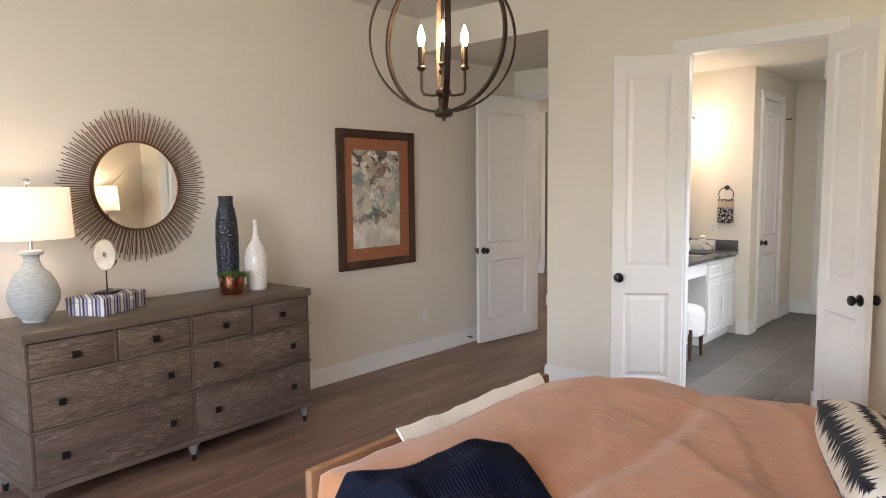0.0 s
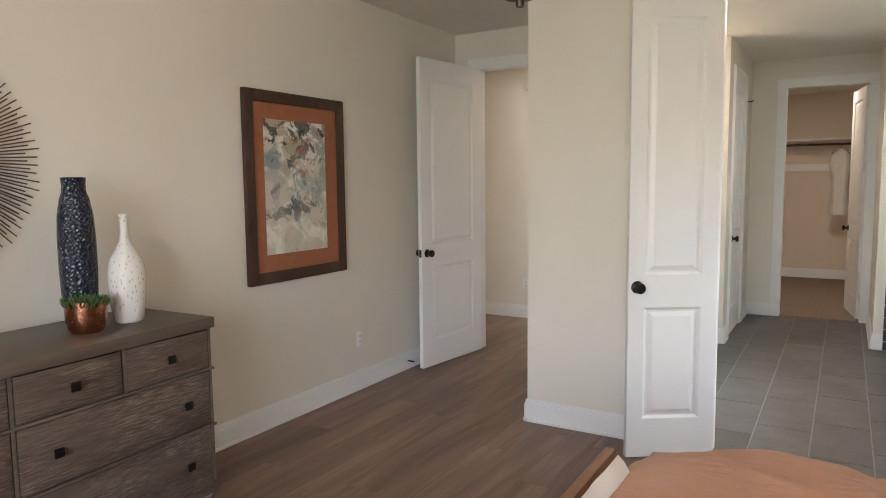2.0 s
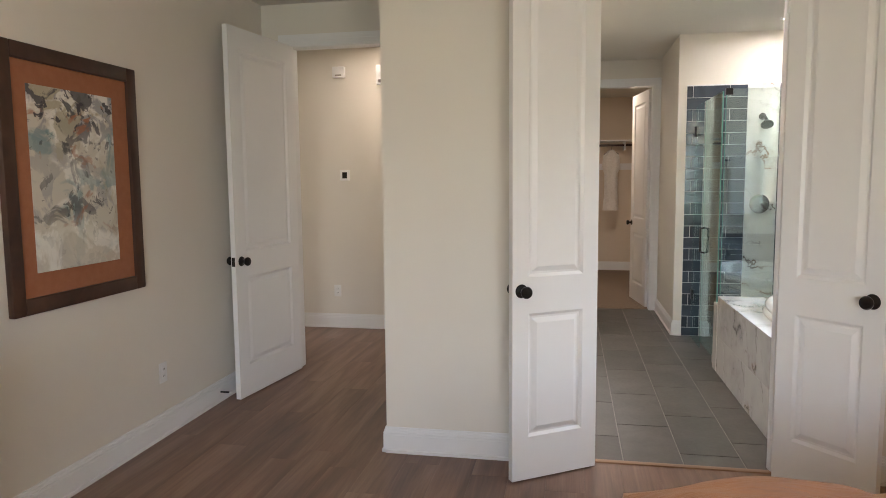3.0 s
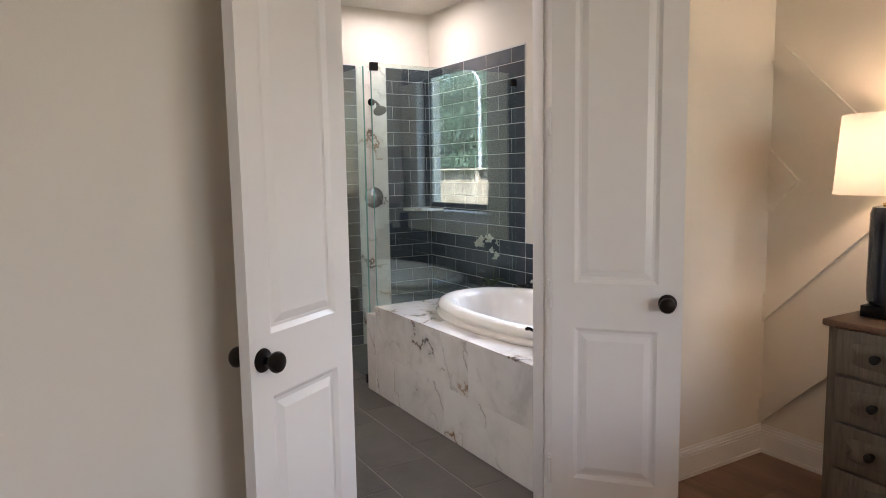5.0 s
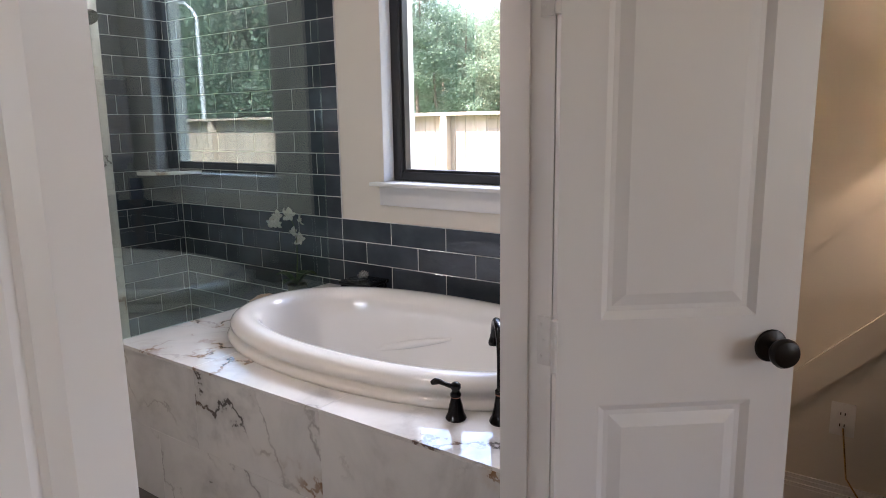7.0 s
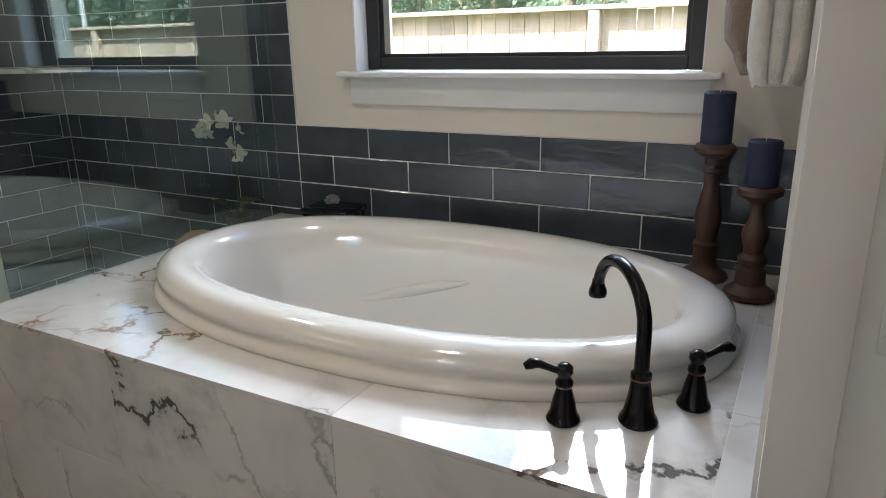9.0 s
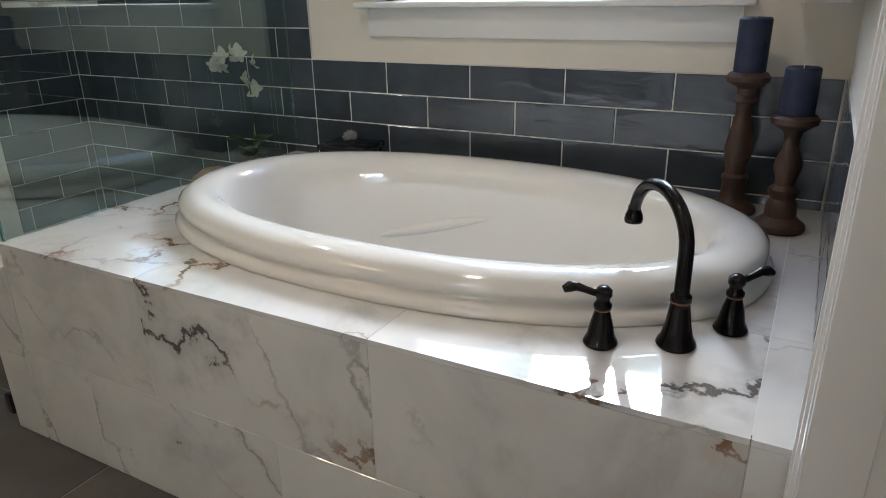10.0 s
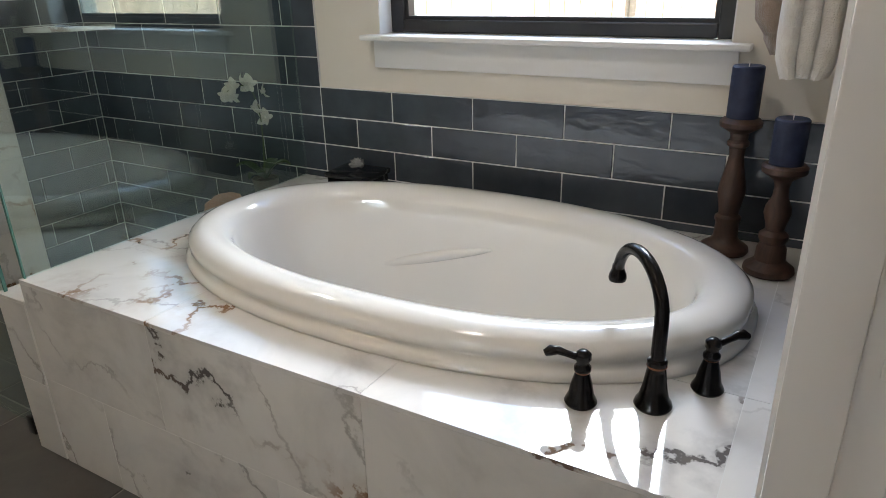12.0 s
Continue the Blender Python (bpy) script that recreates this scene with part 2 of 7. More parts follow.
def join(bm, other, m=None):
    me = bpy.data.meshes.new("t")
    other.to_mesh(me)
    other.free()
    if m is not None:
        me.transform(m)
    bm.from_mesh(me)
    bpy.data.meshes.remove(me)


def lathe(bm, profile, seg=24, centre=(0, 0, 0), m=None):
    tmp = bmesh.new()
    rings = []
    for r, z in profile:
        if r < 1e-5:
            rings.append([tmp.verts.new((0, 0, z))])
        else:
            rings.append([tmp.verts.new((r * math.cos(2 * math.pi * i / seg), r * math.sin(2 * math.pi * i / seg), z)) for i in range(seg)])
    for a, b in zip(rings, rings[1:]):
        for i in range(seg):
            j = (i + 1) % seg
            if len(a) == 1 and len(b) == 1:
                continue
            if len(a) == 1:
                tmp.faces.new((a[0], b[j], b[i]))
            elif len(b) == 1:
                tmp.faces.new((a[i], a[j], b[0]))
            else:
                tmp.faces.new((a[i], a[j], b[j], b[i]))
    bmesh.ops.recalc_face_normals(tmp, faces=tmp.faces[:])
    join(bm, tmp, Matrix.Translation(centre) @ (m or Matrix()))


def tube(bm, pts, radius, seg=10, closed=False):
    pts = [Vector(p) for p in pts]
    n = len(pts)
    radii = radius if isinstance(radius, (list, tuple)) else [radius] * n
    rings = []
    side = None
    for i, p in enumerate(pts):
        if closed:
            d = pts[(i + 1) % n] - pts[i - 1]
        else:
            d = pts[min(i + 1, n - 1)] - pts[max(i - 1, 0)]
        d.normalize()
        if side is None:
            side = d.cross(Vector((0, 0, 1)) if abs(d.z) < 0.9 else Vector((1, 0, 0))).normalized()
        else:
            side = (side - d * side.dot(d)).normalized()
        up = d.cross(side)
        rings.append([bm.verts.new(p + (side * math.cos(a) + up * math.sin(a)) * radii[i]) for a in [2 * math.pi * k / seg for k in range(seg)]])
    last = n if closed else n - 1
    for i in range(last):
        a, b = rings[i], rings[(i + 1) % n]
        for k in range(seg):
            bm.faces.new((a[k], a[(k + 1) % seg], b[(k + 1) % seg], b[k]))
    if not closed:
        bm.faces.new(rings[0])
        bm.faces.new(rings[-1][::-1])


def smooth(ob, angle=40):
    me = ob.data
    me.polygons.foreach_set("use_smooth", [True] * len(me.polygons))
    me.set_sharp_from_angle(angle=radians(angle))
    return ob


def part(name, bm, material, parent=None, label="", rounded=True):
    bmesh.ops.recalc_face_normals(bm, faces=bm.faces[:])
    me = bpy.data.meshes.new(name)
    bm.to_mesh(me)
    bm.free()
    me.materials.append(material)
    ob = new(name, me)
    if rounded:
        smooth(ob)
    if parent is not None:
        ob.parent = parent
    if label:
        tagged(ob, label)
    return ob


def thing(name, label, category, at=(0, 0, 0), rz=0, group="", kind=""):
    ob = new(name)
    ob.empty_display_size = 0.1
    ob.matrix_world = pose(at[0], at[1], at[2], 0, 0, rz)
    return tagged(ob, label, category, group, kind)


def boxes(name, material, parent, *dims, r=0.0, label=""):
    bm = bmesh.new()
    for d in dims:
        rbox(bm, *d, r=r) if r else box(bm, *d)
    return part(name, bm, material, parent, label)


def structure(name, material, label, category, *dims, r=0.0):
    ob = boxes(name, material, None, *dims, r=r)
    return tagged(ob, label, category, kind="structure")


def holed(a0, a1, z0, z1, holes):
    """Rectangles (a0, z0, a1, z1) that leave the holes (a, b, zlow, zhigh) free, holes in order along a."""
    out, at = [], a0
    for h0, h1, l, t in holes:
        if h0 > at:
            out.append((at, z0, h0, z1))
        if l > z0:
            out.append((h0, z0, h1, l))
        if t < z1:
            out.append((h0, t, h1, z1))
        at = h1
    if at < a1:
        out.append((at, z0, a1, z1))
    return out


def wall_along_x(name, y0, y1, x0, x1, z0, z1, holes=(), material="wall", label="smooth cream painted wall"):
    return structure(name, M[material], label, "wall", *[(a, y0, l, b, y1, t) for a, l, b, t in holed(x0, x1, z0, z1, holes)])


def wall_along_y(name, x0, x1, y0, y1, z0, z1, holes=(), material="wall", label="smooth cream painted wall"):
    return structure(name, M[material], label, "wall", *[(x0, a, l, x1, b, t) for a, l, b, t in holed(y0, y1, z0, z1, holes)])


# ---- the large structure ----
CEIL, ALC, BCEIL, HEAD = 3.05, 2.76, 2.73, 2.46
wall_along_y("wall_west", -0.12, 0.0, -6.3, 1.58, 0, CEIL)
wall_along_x("wall_north", -0.01, 0.085, 1.33, 4.74, 0, CEIL, [(2.385, 3.293, 0, HEAD)])
wall_along_x("wall_alcove_header", -0.01, 0.085, 0, 1.33, ALC, CEIL)
wall_along_y("wall_alcove_east", 1.33, 1.43, 0.06, 4.42, 0, CEIL)
wall_along_x("wall_hall_door", 1.46, 1.58, 0.0, 1.33, 0, CEIL, [(0.205, 1.055, 0, HEAD + 0.005)])
wall_along_y("wall_accent", 4.62, 4.74, -6.3, -0.01, 0, CEIL)
# openings for the two unseen windows added for daylight
wall_along_x("wall_south", -6.3, -6.2, 0, 4.62, 0, CEIL, [(1.7, 2.8, 0.6, 2.4), (3.2, 4.3, 0.6, 2.4)])
wall_along_x("wall_hall_far", 2.95, 3.05, -0.5, 1.33, 0, CEIL)
wall_along_y("wall_hall_header", -0.62, -0.5, 1.58, 3.05, 2.5, CEIL)
wall_along_x("wall_great_room_near", 1.46, 1.58, -6.0, -0.12, 0, CEIL)
wall_along_x("wall_great_room_panelled", 5.6, 5.72, -6.0, -2.2, 0, CEIL)
wall_along_x("wall_great_room_far", 11.0, 11.12, -8.0, 1.4, 0, CEIL)
# its opening holds the unseen window added for the fill light
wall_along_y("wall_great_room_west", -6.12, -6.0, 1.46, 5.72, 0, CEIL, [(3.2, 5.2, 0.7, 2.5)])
wall_along_y("wall_great_room_end", -8.12, -8.0, 5.6, 11.12, 0, CEIL)
wall_along_y("wall_great_room_east", 1.3, 1.4, 4.42, 11.0, 0, CEIL, label="plain cream wall behind the bathroom")
wall_along_x("wall_great_room_return", 5.6, 5.72, -8.0, -6.0, 0, CEIL)
wall_along_x("wall_vanity_end", 2.69, 2.80, 1.43, 2.07, 0, BCEIL)
wall_along_y("wall_toilet_room", 1.97, 2.07, 2.80, 4.30, 0, BCEIL, [(2.97, 3.71, 0, HEAD)])
wall_along_x("wall_bath_far", 4.30, 4.42, 1.43, 3.35, 0, BCEIL, [(2.39, 3.17, 0, HEAD)])
wall_along_y("wall_shower_side", 3.235, 3.35, 3.075, 4.30, 0, BCEIL)
wall_along_x("wall_shower_far", 3.080, 3.175, 3.35, 4.50, 0, BCEIL)
wall_along_y("wall_bath_east", 4.50, 4.74, 0.06, 4.42, 0, BCEIL, [(0.365, 1.475, 1.100, 2.45)])
wall_along_y("wall_closet_west", 1.78, 1.88, 4.42, 7.80, 0, BCEIL, material="closet_wall")
wall_along_y("wall_closet_east", 4.52, 4.74, 4.42, 7.80, 0, BCEIL, material="closet_wall")
wall_along_x("wall_closet_far", 7.70, 7.80, 1.88, 4.52, 0, BCEIL, material="closet_wall")
wall_along_x("wall_closet_near", 4.42, 4.43, 3.35, 4.52, 0, BCEIL, material="closet_wall")
C = "flat off-white painted ceiling"
structure("ceiling_bedroom", M["ceiling"], C, "ceiling", (-0.12, -6.3, CEIL, 4.74, 0.085, CEIL + 0.1))
structure("ceiling_alcove", M["ceiling"], C, "ceiling", (0, 0.085, ALC, 1.33, 1.46, ALC + 0.08))
structure("ceiling_hall", M["ceiling"], C, "ceiling", (-8.12, 1.46, CEIL, 1.43, 11.12, CEIL + 0.1), (-0.5, 1.58, 2.74, 1.33, 2.95, 2.8))
structure("ceiling_bath", M["ceiling"], C, "ceiling", (1.43, 0.06, BCEIL, 4.74, 7.80, BCEIL + 0.1))
# unseen slab, added to keep the sun off the rooms
structure("roof_slab", M["ceiling"], "plain unseen roof slab above the rooms, blocks the sun", "roof", (1.3, 0.0, CEIL + 0.11, 4.9, 7.9, CEIL + 0.2))
subfloor = structure("floor", M["subfloor"], "dark brown wood plank floor", "floor", (-8.12, -6.3, -0.08, 4.74, -0.0, -0.012), (-8.12, 0.0, -0.08, 1.38, 11.12, -0.012), (1.38, 0.0, -0.08, 4.74, 0.035, -0.012))
bath_floor = structure("floor_bath", M["floor_grout"], "grey slate-look tile floor with pale joints", "floor", (1.38, 0.035, -0.08, 4.74, 4.36, -0.005))
structure("floor_closet", M["carpet"], "brown carpet", "floor", (1.78, 4.36, -0.08, 4.74, 7.8, 0.002))
structure("threshold", wood("oak_threshold", (0.25, 0.14, 0.08), (0.36, 0.22, 0.13), (3, 40, 40)), "narrow wooden threshold strip", "threshold", (2.405, 0.02, -0.01, 3.273, 0.055, 0.008), r=0.003)


def baseboard(name, runs):
    """runs: (x0, y0, x1, y1, nx, ny), the foot of a wall from one end to the other with the way it faces."""
    bm = bmesh.new()
    for x0, y0, x1, y1, nx, ny in runs:
        for d, l, t in ((0.016, 0.0, 0.098), (0.013, 0.098, 0.102), (0.0155, 0.102, 0.112), (0.010, 0.112, 0.126), (0.006, 0.126, 0.139)):
            xs = sorted((x0, x1)) if nx == 0 else sorted((x0, x0 + nx * d))
            ys = sorted((y0, y1)) if ny == 0 else sorted((y0, y0 + ny * d))
            box(bm, xs[0], ys[0], l, xs[1], ys[1], t)
        d = 0.024
        xs = sorted((x0, x1)) if nx == 0 else sorted((x0, x0 + nx * d))
        ys = sorted((y0, y1)) if ny == 0 else sorted((y0, y0 + ny * d))
        box(bm, xs[0], ys[0], 0.0005, xs[1], ys[1], 0.018)
    return tagged(part(name, bm, M["trim"], None, rounded=False), "white painted moulded baseboard", "baseboard", kind="structure")


baseboard("baseboard_bedroom", [(0, -6.2, 0, 1.46, 1, 0), (1.3302, -0.01, 2.30, -0.01, 0, -1), (3.378, -0.01, 4.62, -0.01, 0, -1), (1.33, -0.024, 1.33, 1.46, -1, 0),
                                (0, 1.46, 0.13, 1.46, 0, -1), (1.13, 1.46, 1.33, 1.46, 0, -1), (4.62, -6.2, 4.62, -0.024, -1, 0), (0, -6.2, 4.62, -6.2, 0, 1)])
baseboard("baseboard_hall", [(-0.514, 2.95, 1.33, 2.95, 0, -1), (-0.5, 2.95, -0.5, 3.05, -1, 0), (1.33, 1.58, 1.33, 2.95, -1, 0), (-6.0, 5.6, -2.2, 5.6, 0, -1), (-8.0, 11.0, 1.3, 11.0, 0, -1), (-2.2, 5.6, -2.2, 5.72, 1, 0)])
baseboard("baseboard_bath", [(1.96, 2.69, 2.084, 2.69, 0, -1), (2.07, 2.69, 2.07, 2.88, 1, 0), (2.07, 3.80, 2.07, 4.30, 1, 0), (2.07, 4.30, 2.31, 4.30, 0, -1), (3.235, 3.061, 3.235, 4.30, -1, 0), (3.2352, 3.075, 3.306, 3.075, 0, -1)])
baseboard("baseboard_closet", [(1.88, 7.70, 4.52, 7.70, 0, -1), (1.88, 4.43, 1.88, 7.70, 1, 0)])


def casing(name, axis, face, out, a0, a1, top, depth0, depth1, w=0.09):
    """A door's jambs and its casing on the faces given: axis 'x' for a wall along x. out: list of (face, sign, share of the usual thickness)."""
    bm = bmesh.new()

    def put(a, b, d0, d1, l, t):
        d0, d1 = sorted((d0, d1))
        box(bm, *((a, d0, l, b, d1, t) if axis == 'x' else (d0, a, l, d1, b, t)))
    jamb = 0.02
    put(a0 - jamb, a0, depth0, depth1, 0, top + jamb)
    put(a1, a1 + jamb, depth0, depth1, 0, top + jamb)
    put(a0, a1, depth0, depth1, top, top + jamb)
    for f, s, *slim in out:
        for d, i0, i1 in ((0.012, 0.006, w), (0.0155, 0.012, 0.020), (0.0145, 0.026, 0.033), (0.019, w * 0.55, w), (0.022, w * 0.80, w)):
            i1 -= (d - 0.012) * 0.25
            d *= slim[0] if slim else 1.0
            put(a0 - i1, a0 - i0, f, f + s * d, 0, top + i1)
            put(a1 + i0, a1 + i1, f, f + s * d, 0, top + i1)
            put(a0 - i0, a1 + i0, f, f + s * d, top + i0, top + i1)
    return tagged(part(name, bm, M["trim"], None, rounded=False), "white painted door casing and jambs", "door casing", kind="structure")


casing("trim_bath_door", 'x', 0, [(-0.01, -1, 0.6), (0.085, 1, 1.0)], 2.405, 3.273, 2.44, -0.012, 0.102, 0.09)
casing("trim_hall_door", 'x', 0, [(1.46, -1), (1.58, 1)], 0.225, 1.035, 2.445, 1.458, 1.582)
casing("trim_closet_door", 'x', 0, [(4.30, -1)], 2.41, 3.15, 2.44, 4.298, 4.422)
casing("trim_toilet_door", 'y', 0, [(2.07, 1)], 2.99, 3.69, 2.44, 1.968, 2.072, 0.08)

# ---- doors ----


def panel_leaf(w, h, t=0.035, z0=0.01, panels=((0.22, 0.82), (0.993, 2.31)), edge=0.085):
    """A two-panel door leaf: hinge edge at x = 0, it reaches to x = w; y from -t/2 to t/2."""
    bm = bmesh.new()
    xs = [0, edge, w - edge, w]
    zs = [z0, panels[0][0], panels[0][1], panels[1][0], panels[1][1], h]
    for s in (-1, 1):
        y = s * t / 2
        for i in range(3):
            for j in range(5):
                a, b, c, d = xs[i], xs[i + 1], zs[j], zs[j + 1]
                if i == 1 and j in (1, 3):
                    rects = [(0, 0.0), (0.014, -0.011), (0.024, -0.011), (0.048, -0.002)]
                    rings = [[bm.verts.new(p) for p in ((a + o, y + s * k, c + o), (b - o, y + s * k, c + o), (b - o, y + s * k, d - o), (a + o, y + s * k, d - o))] for o, k in rects]
                    for r0, r1 in zip(rings, rings[1:]):
                        for q in range(4):
                            bm.faces.new((r0[q], r0[(q + 1) % 4], r1[(q + 1) % 4], r1[q]))
                    bm.faces.new(rings[-1])
                else:
                    bm.faces.new([bm.verts.new(p) for p in ((a, y, c), (b, y, c), (b, y, d), (a, y, d))])
    for q in (((0, z0), (0, h)), ((w, z0), (w, h)), ((0, z0), (w, z0)), ((0, h), (w, h))):
        (xa, za), (xb, zb) = q
        bm.faces.new([bm.verts.new(p) for p in ((xa, -t / 2, za), (xb, -t / 2, zb), (xb, t / 2, zb), (xa, t / 2, za))])
    bmesh.ops.remove_doubles(bm, verts=bm.verts[:], dist=0.0002)
    return bm


def knob(parent, x, z, t=0.035, backset_label="round black door knob"):
    for s in (-1, 1):
        bm = bmesh.new()
        turn = Matrix.Rotation(radians(-90 * s), 4, 'X')
        lathe(bm, [(0, 0), (0.031, 0), (0.033, 0.003), (0.031, 0.007), (0.020, 0.010), (0.0125, 0.014), (0.0115, 0.026), (0.015, 0.031), (0.024, 0.037), (0.0285, 0.046), (0.029, 0.053), (0.025, 0.060), (0.014, 0.0635), (0, 0.064)], 24, (x, s * t / 2, z), turn)
        part("door_knob", bm, M["black"], parent, backset_label)


def hinges(parent, zs, t=0.035):
    for z in zs:
        bm = bmesh.new()
        rbox(bm, -0.0025, -t / 2, z - 0.05, 0.0005, t / 2 - 0.004, z + 0.05, r=0.001, seg=1)
        lathe(bm, [(0, -0.052), (0.006, -0.052), (0.0065, 0.052), (0, 0.052)], 10, (-0.006, -t / 2 - 0.004, z))
        part("hinge", bm, M["hinge"], parent, "white painted butt hinge")


def door(name, label, hinge, angle, w, h=2.43, flip=1, knob_inset=0.06, latch=True):
    d = thing(name, label, "door", (hinge[0], hinge[1], 0), angle, kind="structure")
    part("door_leaf", panel_leaf(w, h, edge=0.085 if w < 0.6 else 0.115), M["trim"], d, rounded=False)
    knob(d, w - knob_inset, 0.93)
    hinges(d, (0.24, 0.945, 1.60, 2.24))
    if latch:
        boxes("latch_plate", M["black"], d, (w - 0.0005, -0.012, 0.90, w + 0.001, 0.012, 0.96), label="small black latch plate")
    return d


BATH_L, BATH_R = (2.412, -0.022), (3.266, -0.022)
door("door_bath_left", "narrow white two-panel door leaf standing open", BATH_L, 180 + math.degrees(math.atan2(0.262, 0.392)), 0.475, knob_inset=0.047, latch=False)
door("door_bath_right", "narrow white two-panel door leaf standing open", BATH_R, math.degrees(math.atan2(-0.335, 0.285)), 0.475, knob_inset=0.052, latch=False)
door("door_hall", "tall white two-panel door standing open", (0.237, 1.44), math.degrees(math.atan2(-0.815, -0.11)), 0.80, 2.445)
door("door_toilet_room", "closed white two-panel door", (2.057, 3.688), -90, 0.695)
door("door_closet", "white two-panel closet door standing open", (3.14, 4.44), 99, 0.70)

# stop strip and hinge leaves on the jamb of the bath door
bath_trim = bpy.data.objects["trim_bath_door"]
boxes("stop_strip", M["trim"], bath_trim, (3.2655, 0.036, 0.0, 3.2728, 0.1005, 2.43), (2.4052, 0.036, 0.0, 2.4125, 0.1005, 2.43), r=0.003)
for z in (0.24, 0.945, 1.60, 2.24):
    bm = bmesh.new()
    rbox(bm, 3.2695, -0.0115, z - 0.05, 3.2732, 0.017, z + 0.05, r=0.0015)
    for dz in (-0.032, 0.0, 0.032):
        lathe(bm, [(0, 0), (0.004, 0), (0.003, 0.0012), (0, 0.0014)], 8, (3.2695, 0.004 + (0.006 if dz else 0), z + dz), Matrix.Rotation(radians(-90), 4, 'Y'))
    part("hinge_leaf", bm, M["hinge"], bath_trim, "white painted hinge leaf with screws")

# door stop on the west baseboard
ds = thing("door_stop", "small black spring door stop on the baseboard", "door stop", (0.014, 0.62, 0.065))
bm = bmesh.new()
tube(bm, [(0, 0, 0), (0.07, 0, 0)], 0.006, 8)
part("rod", bm, M["black"], ds)
bm = bmesh.new()
tube(bm, [(0.068, 0, 0), (0.085, 0, 0)], 0.009, 8)
part("tip", bm, M["plastic"], ds, "white rubber tip")

# ---- bedroom ----


def outlet(x, y, z, rz, name="wall_outlet", sockets=True, group="outlets"):
    o = thing(name, "white plastic wall outlet cover" if sockets else "white plastic light switch plate", "outlet" if sockets else "light switch", (x, y, z), rz, group=group)
    bm = bmesh.new()
    rbox(bm, -0.036, -0.006, -0.058, 0.036, 0.0, 0.058, r=0.003)
    part("cover_plate", bm, M["plastic"], o)
    for dz in ((-0.02, 0.02) if sockets else (0,)):
        bm = bmesh.new()
        rbox(bm, -0.016, -0.0085, dz - 0.014, 0.016, -0.005, dz + 0.014, r=0.002)
        s = part("socket", bm, M["plastic"], o)
        if sockets:
            boxes("slot", M["black"], s, (-0.008, -0.0092, dz - 0.004, -0.005, -0.0080, dz + 0.006), (0.005, -0.0092, dz - 0.004, 0.008, -0.0080, dz + 0.006))
    return o


outlet(0.0, 0.015, 0.368, 90)
outlet(4.62, -0.41, 0.374, -90)
outlet(0.02, 2.95, 0.37, 0)



def limed_wood():
    m, nt, b = node_material("grey_brown_ribbed_wood")
    v = coords(nt, (3, 2.0, 22), True)
    big = noise_tex(nt, v, 1.0, 4, 0.5, 0.0)
    rib = noise_tex(nt, coords(nt, (8, 15, 340), True), 1.0, 3, 0.6, 0.0)
    col = ramp(nt, big, [(0.3, (0.060, 0.040, 0.028)), (0.7, (0.112, 0.078, 0.055))])
    lime = ramp(nt, rib, [(0.50, (0, 0, 0)), (0.62, (0.75, 0.75, 0.75))])
    patch = ramp(nt, noise_tex(nt, coords(nt, (2, 2, 5), True), 1.0, 3), [(0.40, (0.25, 0.25, 0.25)), (0.6, (1, 1, 1))])
    col = mix(nt, mix(nt, 1.0, lime, patch, 'MULTIPLY'), col, (0.29, 0.230, 0.178))
    dark = ramp(nt, rib, [(0.30, (0.55, 0.55, 0.55)), (0.44, (1, 1, 1))])
    col = mix(nt, 1.0, col, dark, 'MULTIPLY')
    nt.links.new(col, b.inputs["Base Color"])
    vary_rough(nt, b, rib, 0.42, 0.62)
    bump(nt, b, rib, 0.6, 0.002)
    return m


M["dresser"] = limed_wood()
M["dresser_top"] = wood("grey_brown_smooth_wood", (0.090, 0.066, 0.048), (0.140, 0.104, 0.077), (40, 3, 40), 0.40, 0.1)
M["acrylic"] = surface("clear_grey_acrylic", (0.30, 0.29, 0.28), (0.42, 0.41, 0.40), 12, 0.12, metal=0.5, fine=80, relief=0.05)


